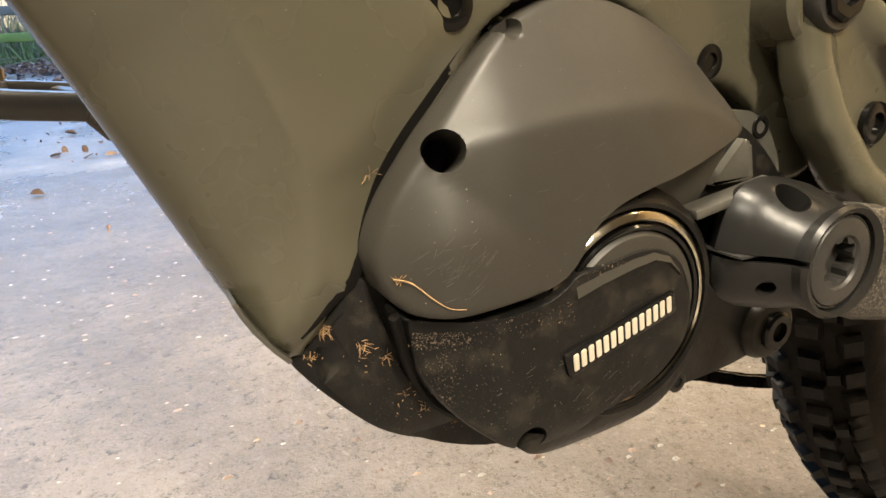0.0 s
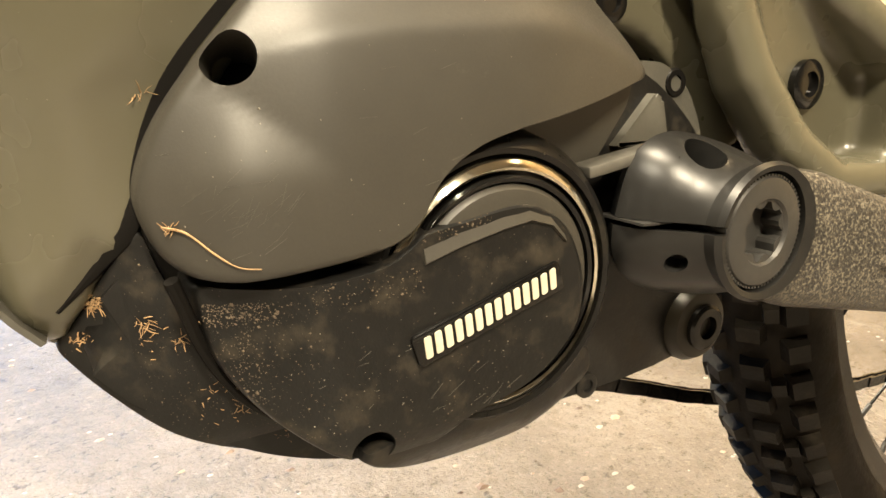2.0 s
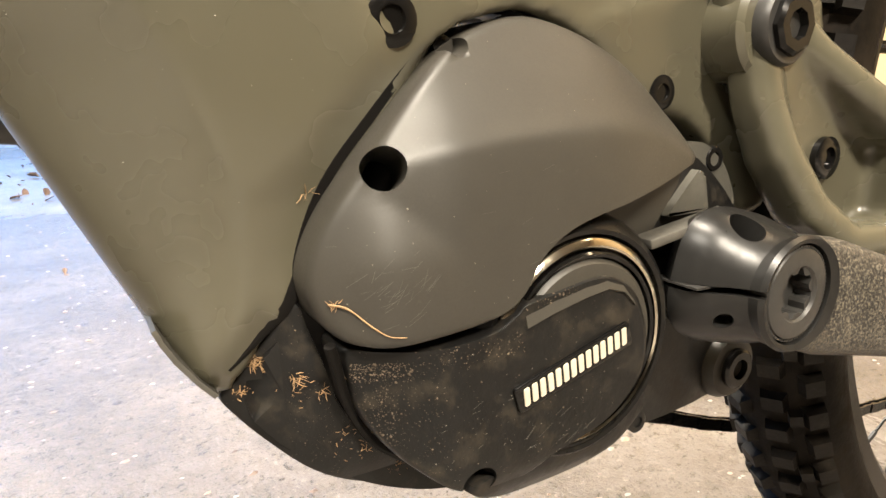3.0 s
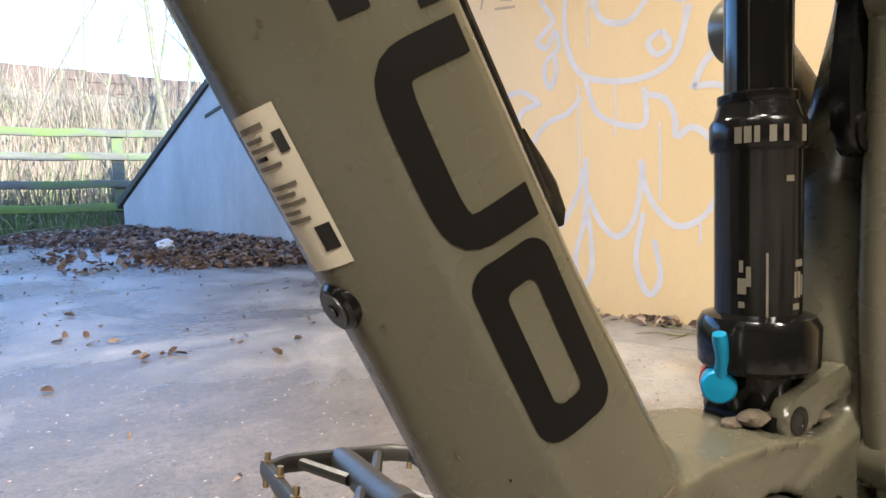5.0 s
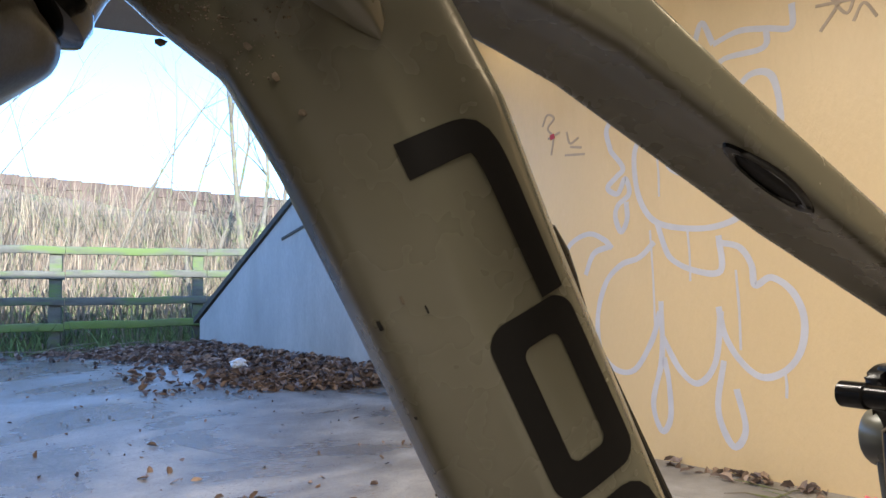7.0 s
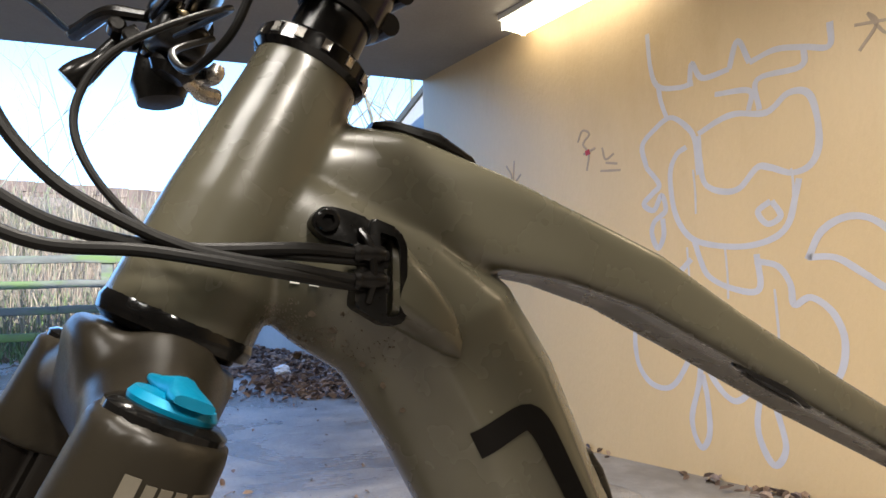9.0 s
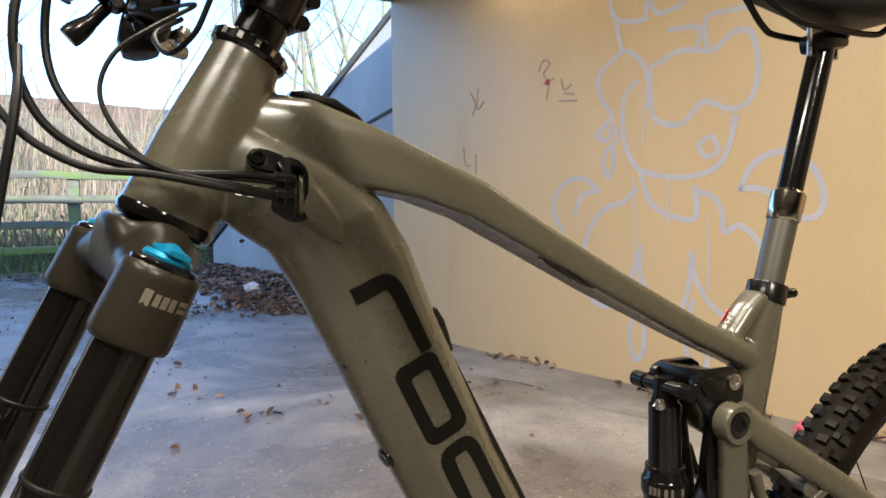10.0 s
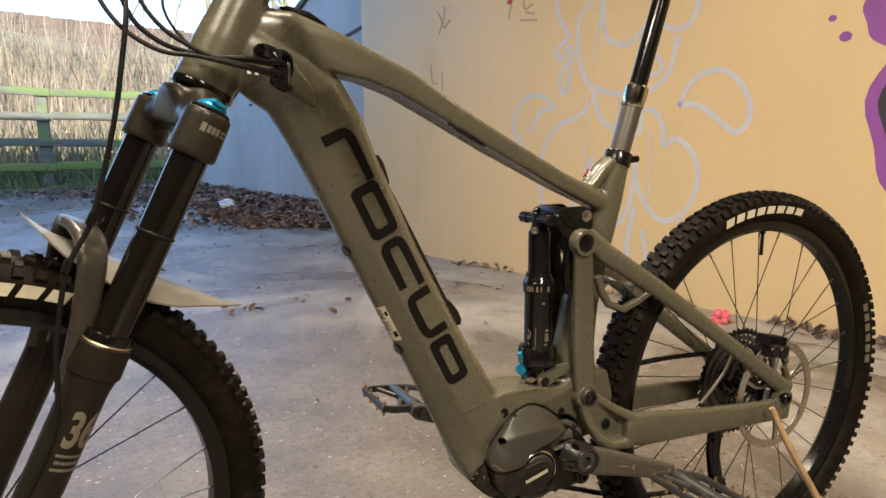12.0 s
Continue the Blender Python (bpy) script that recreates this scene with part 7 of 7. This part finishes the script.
parapet = thing("stone_wall", "long dark stone wall along the top of the bank", "wall")
rng = random.Random(8)
for row in range(4):
    x = -16.0 + 0.3 * (row % 2)
    while x < 9:
        w = rng.uniform(0.35, 0.75)
        bm = bmesh.new()
        z = 2.55 + 0.20 * row - 0.045 * (x - 1)
        block(bm, (x + w / 2, 14.3 + rng.uniform(-0.02, 0.02), z), (w + 0.004, 0.4, 0.203), None, 0.006)
        part("stone", bm, STONE, parapet, smooth=False)
        x += w


def stalks(name, count, area, tall, material, label, seed, lean=0.25, wide=0.004, lo=None):
    """Many thin blades over an area (x0, x1, y0, y1)."""
    r = random.Random(seed)
    vs, fs = [], []
    for i in range(count):
        x, y = r.uniform(area[0], area[1]), r.uniform(area[2], area[3])
        z = (bank_height(x, y) if y > 8.75 else ground_height(x, y)) - 0.02
        h = r.uniform(*tall)
        dx, dy = r.gauss(0, lean) * h, r.gauss(0, lean) * h
        w = wide * r.uniform(0.6, 1.5)
        a = r.uniform(0, math.pi)
        cx, cy = math.cos(a) * w, math.sin(a) * w
        k = len(vs)
        vs += [(x - cx, y - cy, z), (x + cx, y + cy, z), (x - cy, y + cx, z), (x + dx * 0.4 - cx, y + dy * 0.4 - cy, z + h * 0.6), (x + dx * 0.4 + cx, y + dy * 0.4 + cy, z + h * 0.6), (x + dx * 0.4 - cy, y + dy * 0.4 + cx, z + h * 0.6), (x + dx, y + dy, z + h)]
        fs += [(k, k + 1, k + 4, k + 3), (k + 1, k + 2, k + 5, k + 4), (k + 2, k, k + 3, k + 5), (k + 3, k + 4, k + 6), (k + 4, k + 5, k + 6), (k + 5, k + 3, k + 6)]
    me = bpy.data.meshes.new(name)
    me.from_pydata(vs, [], fs)
    me.materials.append(material)
    return tagged(new(name, me), label, "grass", kind="stuff")


stalks("dry_stalks", 3000, (-7, 3.5, 8.85, 12.6), (0.35, 1.15), GRASSDRY, "tall dry grass stalks on the bank", 21, 0.16, 0.0055)
stalks("bramble_stems", 2600, (-7, 3.5, 8.85, 12.6), (0.4, 1.1), BARK, "thin brown bramble stems", 22, 0.4, 0.006)
stalks("green_grass", 5200, (-7, 3.0, 8.35, 10.6), (0.06, 0.44), GRASS, "short green grass along the fence", 23, 0.45, 0.006)


def bare_tree(x, y, tall, r0, seed, lean=(0, 0)):
    """A leafless tree: tapered trunk, forked limbs and twigs."""
    r = random.Random(seed)
    z = bank_height(x, y) if y > 8.75 else ground_height(x, y)
    tree = thing("tree", "slender leafless tree with bare upright branches", "tree", "bare trees", (x, y, z - 0.05))

    def limb(bm, p, d, length, rad, depth):
        pts, q, dd = [p], p, d
        n = 5
        for i in range(n):
            dd = (dd + Vector((r.gauss(0, 0.16), r.gauss(0, 0.16), 0.05))).normalized()
            q = q + dd * length / n
            pts.append(q)
        tube(bm, pts, [rad * (1 - 0.75 * i / n) for i in range(n + 1)], 7 if depth < 2 else 4)
        return pts, dd

    trunk = bmesh.new()
    pts, d = limb(trunk, Vector((0, 0, 0)), Vector((lean[0], lean[1], 1)).normalized(), tall, r0, 0)
    part("trunk", trunk, BARK, tree)
    crown = bmesh.new()
    for i in range(1, 6):
        for k in range(2 if i > 2 else 1):
            a = r.uniform(0, 2 * math.pi)
            out = Vector((math.cos(a), math.sin(a), r.uniform(0.6, 1.6))).normalized()
            b, bd = limb(crown, pts[i], out, tall * r.uniform(0.22, 0.42), r0 * 0.26, 1)
            for m in (2, 4, 5):
                for s in range(2):
                    a2 = r.uniform(0, 2 * math.pi)
                    o2 = (bd + Vector((math.cos(a2), math.sin(a2), 0.3)) * 0.8).normalized()
                    limb(crown, b[m], o2, tall * r.uniform(0.08, 0.18), r0 * 0.08, 2)
    part("crown", crown, BARK, tree)
    return tree


for i, (x, y, h, rad, lean) in enumerate(((0.30, 9.4, 3.2, 0.035, (0.10, 0)), (0.75, 9.6, 4.6, 0.055, (0.35, 0.1)), (1.05, 10.2, 5.0, 0.06, (-0.05, 0)), (0.55, 10.8, 4.4, 0.04, (0.02, 0.05)), (1.9, 9.4, 5.2, 0.07, (0.06, 0)), (2.6, 9.0, 5.6, 0.08, (0.08, 0)), (2.3, 10.5, 5.5, 0.06, (-0.1, 0)),
                                       (3.3, 9.6, 5.5, 0.07, (0, 0)), (1.45, 9.3, 4.8, 0.04, (0.08, 0)), (2.05, 9.8, 5.0, 0.045, (-0.12, 0)), (2.9, 10.2, 5.2, 0.05, (-0.15, 0)), (-0.5, 11.5, 3.4, 0.018, (0.12, 0)), (-1.1, 10.4, 4.2, 0.024, (0.42, 0)), (-1.7, 11.8, 3.2, 0.016, (0.03, 0)), (-2.3, 10.9, 3.4, 0.018, (-0.05, 0)), (-2.9, 12.2, 3.4, 0.018, (0.05, 0)), (-0.1, 12.6, 3.0, 0.016, (0.05, 0)), (-3.6, 11.2, 3.6, 0.02, (0.1, 0)))):
    bare_tree(x, y, h, rad, 40 + i, lean)


# ---- fallen leaves ----
def leaves(name, spots, label, seed, size=(0.045, 0.105), category="leaves"):
    """Curled leaf shapes at given places (x, y, z), as one heap."""
    r = random.Random(seed)
    vs, fs = [], []
    for x, y, z in spots:
        s = r.uniform(*size)
        w = s * r.uniform(0.35, 0.6)
        m = Euler((r.gauss(0, 0.45), r.gauss(0, 0.45), r.uniform(0, 6.28))).to_matrix()
        curl = r.uniform(0.05, 0.4) * s
        base = [(-s / 2, 0, 0), (-s * 0.2, -w / 2, curl), (s * 0.2, -w * 0.42, curl), (s / 2, 0, curl * 0.3), (s * 0.2, w * 0.42, curl), (-s * 0.2, w / 2, curl), (-s * 0.2, 0, 0), (s * 0.2, 0, 0)]
        k = len(vs)
        vs += [tuple(Vector((x, y, z)) + m @ Vector(b)) for b in base]
        fs += [(k, k + 1, k + 6), (k + 1, k + 2, k + 7, k + 6), (k + 2, k + 3, k + 7), (k + 3, k + 4, k + 7), (k + 4, k + 5, k + 6, k + 7), (k + 5, k, k + 6)]
    me = bpy.data.meshes.new(name)
    me.from_pydata(vs, [], fs)
    me.materials.append(LEAF)
    return tagged(new(name, me), label, category, kind="stuff")


rng = random.Random(9)
WA, WB = Vector((1.95, 4.85)), Vector((0.22, 8.29))
spots = []
while len(spots) < 5600:
    f = rng.random()
    p = WA.lerp(WB, f)
    along = (WB - WA).normalized()
    off = rng.random() ** 1.25 * (1.25 + 0.35 * math.sin(f * 7 + 1) + 0.5 * f)
    if rng.random() < 0.16:
        off *= rng.uniform(1.0, 1.9)
    x, y = p.x + along.y * -off - 0.03, p.y - along.x * -off * -1 - 0.25 * off
    if y < 4.45 and x > 1.1:
        continue
    edge = max(0.0, 1 - off / 1.6)
    spots.append((x, y, ground_height(x, y) + 0.008 + rng.random() * 0.11 * edge))
leaves("leaf_pile", spots, "drift of brown dead leaves against the wing wall", 31)
spots = []
for i in range(520):
    s = rng.uniform(1.2, 6.0)
    off = abs(rng.gauss(0, 0.06)) + 0.01
    if math.sin(s * 5.3) + 0.6 * math.sin(s * 11 + 1) < -0.2 + rng.random() * 0.9 - 0.45:
        continue
    if s < 2.6 and rng.random() < 0.6:
        continue
    p = on_wall(s, 0, off)
    spots.append((p.x, p.y, 0.006 + rng.random() * 0.035))
leaves("wall_leaves", spots, "dead leaves and grit drifted along the wall foot", 32, (0.03, 0.07))
spots = []
for i in range(420):
    x, y = rng.uniform(-2.8, 1.6), 1.0 + 7.2 * rng.random() ** 0.45
    spots.append((x, y, ground_height(x, y) + 0.006))
for x, y in ((0.315, 2.604), (-0.074, 1.167), (0.62, 2.2), (0.95, 2.05), (0.9, 3.2), (1.2, 2.6), (0.75, 1.5), (1.35, 1.35), (0.2, 3.3), (-0.4, 3.6)):
    for k in range(2):
        spots.append((x + rng.gauss(0, 0.03), y + rng.gauss(0, 0.02), 0.008))
leaves("leaf_crumbs", spots, "crumbs of dead leaf scattered on the floor", 33, (0.014, 0.045))
spots = []
for i in range(18):
    x, y = rng.uniform(-1.2, 1.5), rng.uniform(2.2, 5.2)
    for k in range(rng.choice((1, 1, 2, 3))):
        spots.append((x + rng.gauss(0, 0.04), y + rng.gauss(0, 0.03), ground_height(x, y) + 0.008))
leaves("scattered_leaves", spots, "single dead leaves scattered on the floor", 35, (0.03, 0.07))


def grit(name, count, material, label, seed, lo, hi):
    """Small flat chips lying on the floor."""
    r = random.Random(seed)
    vs, fs = [], []
    for i in range(count):
        x, y = r.uniform(-1.6, 1.7), 0.1 + 5.0 * r.random() ** 1.4
        if on_wall(0, 0).x < x - 0.25 * (4.4 - y) - 0.1:
            continue
        k, n = len(vs), r.choice((4, 5, 6))
        size, turn, tall = r.uniform(lo, hi), r.uniform(0, 6.28), r.uniform(0.15, 0.4)
        z = ground_height(x, y)
        for j in range(n):
            a = turn + 6.283 * j / n
            rad = size * r.uniform(0.5, 1.0)
            vs.append((x + rad * math.cos(a), y + rad * math.sin(a) * 0.7, z))
        vs.append((x, y, z + size * tall))
        fs += [(k + j, k + (j + 1) % n, k + n) for j in range(n)]
    me = bpy.data.meshes.new(name)
    me.from_pydata(vs, [], fs)
    me.materials.append(material)
    return tagged(new(name, me), label, "grit", kind="stuff")


grit("pale_grit", 1500, CEILING, "pale stone chips strewn over the floor", 51, 0.0015, 0.007)
grit("dark_grit", 1600, LEAF, "crumbs of leaf and soil strewn over the floor", 52, 0.002, 0.009)


def crumple(name, c, size, material, label, category, seed):
    r = random.Random(seed)
    bm = bmesh.new()
    bmesh.ops.create_icosphere(bm, subdivisions=3, radius=1)
    for w in bm.verts:
        w.co = Vector((w.co.x * size[0], w.co.y * size[1], w.co.z * size[2])) * (1 + 0.5 * noise.noise(w.co * 1.7 + Vector((seed, 0, 0))) + 0.25 * noise.noise(w.co * 5)) + Vector(c)
    return solid(name, bm, material, label, category, smooth=False)


crumple("paper_litter", (0.405, 6.25, ground_height(0.4, 6.25) + 0.09), (0.085, 0.05, 0.045), PAPER, "crumpled white paper lying on the leaves", "litter", 3)
crumple("sweet_wrapper", (1.87, 1.235, 0.035), (0.045, 0.04, 0.035), PINKLITTER, "crumpled pink wrapper beside the wall", "litter", 6)
r = random.Random(5)
for k in range(7):
    a = r.uniform(0, 3.14)
    c = on_wall(r.uniform(2.6, 4.2), 0.012, r.uniform(0.12, 0.30))
    d = Vector((math.cos(a), math.sin(a), 0.05)) * r.uniform(0.08, 0.2)
    solid("twig", tube(bmesh.new(), [c - d, c + d * 0.2 + Vector((0, 0, 0.01)), c + d], [0.004, 0.003, 0.0015], 6), BARK, "thin dead twig on the floor by the wall", "twig", group="twigs on the floor")
for k in range(5):
    c = Vector((-1.9 + 0.5 * k, 8.1 + 0.1 * (k % 2), ground_height(0, 8.1) + 0.03))
    d = Vector((0.5, r.uniform(-0.15, 0.15), r.uniform(0.02, 0.12)))
    solid("twig", tube(bmesh.new(), smooth_path([c - d, c + Vector((0, 0, 0.05)), c + d], 4), 0.007, 6), BARK, "thin dead branch lying by the fence", "twig", group="twigs on the floor")


# ---- paint on the wall ----
def spray(pts, width, material, name="spray_line", closed=False):
    """A sprayed line on the wall along (s, z) points."""
    path = smooth_path([Vector((s, z, 0)) for s, z in pts], 7)
    bm = bmesh.new()
    lift = 0.0008 + 0.00004 * len(graffiti.children)
    loops = []
    for i, p in enumerate(path):
        t = (path[min(i + 1, len(path) - 1)] - path[max(i - 1, 0)]).normalized()
        n = Vector((-t.y, t.x, 0)) * width * 0.5 * (1 + 0.18 * noise.noise(p * 9))
        a, b = p + n, p - n
        loops.append([on_wall(a.x, a.y, 0.0002), on_wall(a.x, a.y, lift), on_wall(b.x, b.y, lift), on_wall(b.x, b.y, 0.0002)])
    rings(bm, loops)
    return part(name, bm, material, graffiti)


graffiti = thing("wall_graffiti", "pale blue sprayed loops and drips on the cream wall", "graffiti")
for line in ([(2.14, 2.27), (2.15, 2.08), (2.19, 1.97), (2.31, 1.93), (2.39, 1.93)],
             [(2.37, 1.93), (2.39, 2.03), (2.44, 1.94), (2.58, 1.94)], [(2.58, 1.94), (2.63, 2.06), (2.68, 1.94)], [(2.68, 1.94), (2.80, 1.96), (2.92, 1.93), (3.02, 1.90), (3.03, 2.00)],
             [(2.71, 1.71), (2.71, 1.85), (2.90, 1.85), (2.92, 1.93)], [(2.19, 1.97), (2.20, 1.89), (2.23, 1.79)], [(2.50, 1.84), (2.67, 1.81), (2.66, 1.72)]):
    spray(line, 0.026, CHALK)
for line in ([(2.40, 1.67), (2.51, 1.71), (2.60, 1.72), (2.74, 1.69), (2.84, 1.75), (2.92, 1.73), (2.95, 1.63), (2.95, 1.50), (2.91, 1.42), (2.83, 1.40), (2.74, 1.44), (2.68, 1.45), (2.59, 1.37), (2.50, 1.37), (2.42, 1.42), (2.40, 1.53), (2.40, 1.66)],
             [(2.09, 1.56), (2.07, 1.68), (2.15, 1.75), (2.25, 1.79), (2.34, 1.72), (2.38, 1.64), (2.39, 1.47)],
             [(2.09, 1.56), (2.16, 1.46), (2.12, 1.42), (2.06, 1.37), (2.12, 1.33), (2.17, 1.40), (2.19, 1.32), (2.12, 1.27), (2.10, 1.21), (2.13, 1.13), (2.17, 1.19), (2.17, 1.28)]):
    spray(line, 0.028, CHALK)
for line in ([(2.33, 1.62), (2.27, 1.59), (2.23, 1.50), (2.24, 1.32), (2.30, 1.19), (2.40, 1.13), (2.58, 1.10), (2.72, 1.12), (2.80, 1.18), (2.84, 1.30), (2.86, 1.37)],
             [(2.73, 1.29), (2.67, 1.25), (2.71, 1.19), (2.77, 1.22), (2.735, 1.29)], [(2.34, 1.16), (2.37, 1.05), (2.41, 0.97), (2.52, 0.91), (2.65, 0.90), (2.65, 1.06)],
             [(1.81, 0.83), (1.73, 0.96), (1.79, 1.09), (1.92, 1.14), (2.02, 1.10), (2.07, 1.05)], [(1.89, 0.92), (1.95, 1.03), (2.05, 1.06)],
             [(2.32, 1.06), (2.23, 0.99), (2.12, 0.96), (2.02, 0.87), (1.96, 0.70), (1.97, 0.53), (2.05, 0.43), (2.17, 0.43), (2.28, 0.58), (2.33, 0.72)]):
    spray(line, 0.028, CHALK)
for line in ([(2.34, 0.77), (2.33, 0.50), (2.27, 0.28), (2.31, 0.15), (2.36, 0.22), (2.36, 0.39), (2.34, 0.50)], [(2.34, 0.60), (2.42, 0.45), (2.51, 0.39), (2.60, 0.49), (2.64, 0.72)],
             [(2.64, 1.03), (2.74, 1.00), (2.79, 0.92), (2.80, 0.83), (2.87, 0.86), (2.95, 0.80), (2.99, 0.69), (2.97, 0.56), (2.90, 0.47), (2.80, 0.44), (2.71, 0.51), (2.65, 0.62), (2.63, 0.74)]):
    spray(line, 0.028, CHALK)
for line in ([(2.64, 0.50), (2.60, 0.28), (2.66, 0.13), (2.72, 0.21), (2.69, 0.38)],
             [(2.87, 1.02), (2.93, 1.13), (3.02, 1.18), (3.11, 1.17), (3.19, 1.10), (3.23, 1.00), (3.22, 0.92), (3.16, 0.89), (3.08, 0.95), (2.98, 1.02), (2.87, 1.03)]):
    spray(line, 0.028, CHALK)
for s0, z0, z1 in ((2.30, 1.12, 0.62), (2.50, 1.10, 0.86), (2.72, 0.9, 0.55), (2.83, 1.42, 1.30), (2.36, 1.50, 1.28), (2.90, 0.48, 0.36)):
    spray([(s0, z0), (s0 + 0.004, (z0 + z1) / 2), (s0, z1)], 0.010, CHALK, "drip")
for line in ([(1.62, 1.80), (1.66, 1.86), (1.71, 1.83), (1.66, 1.78), (1.70, 1.72), (1.68, 1.62)], [(1.66, 1.72), (1.75, 1.74)], [(1.80, 1.73), (1.82, 1.66), (1.88, 1.68)], [(1.82, 1.64), (1.90, 1.62)], [(1.78, 1.60), (1.92, 1.58)],
             [(0.98, 1.78), (1.03, 1.70), (1.00, 1.62)], [(1.06, 1.80), (1.05, 1.66), (1.12, 1.70)], [(0.90, 1.42), (0.92, 1.30), (0.98, 1.28)], [(1.03, 1.36), (1.03, 1.22)], [(0.55, 1.35), (0.57, 1.22)], [(0.62, 1.36), (0.63, 1.20)], [(3.13, 1.84), (3.20, 1.93), (3.17, 1.98), (3.23, 1.88), (3.27, 1.97)], [(3.12, 1.95), (3.30, 1.92)], [(3.25, 1.84), (3.29, 1.90), (3.33, 1.83)]):
    spray(line, 0.012, DARKSPRAY, "scribble")
spray([(1.69, 1.74), (1.695, 1.71)], 0.03, RED, "red_blot")
paint = thing("purple_graffiti", "purple sprayed shape with round blots on the wall", "graffiti")


def blot(s, z, rs, rz, name="blot", material=PURPLE, lift=0.0012):
    bm = bmesh.new()
    loop = [(s + rs * math.cos(2 * math.pi * i / 48) * (1 + 0.05 * math.sin(i * 0.9)), z + rz * math.sin(2 * math.pi * i / 48)) for i in range(48)]
    rings(bm, [[on_wall(a, b, 0.0002) for a, b in loop], [on_wall(a, b, lift) for a, b in loop]])
    part(name, bm, material, paint)


blot(4.08, 0.94, 0.37, 0.44, "outline")
blot(4.08, 0.95, 0.325, 0.345, "dark_filling", DARKPAINT, 0.0022)
blot(3.83, 1.35, 0.165, 0.16, "outline_lobe", PURPLE, 0.0017)
for s, z, r0 in ((3.55, 1.345, 0.016), (3.605, 1.265, 0.024), (3.50, 1.47, 0.012), (3.60, 1.46, 0.02)):
    blot(s, z, r0, r0 * 0.85)
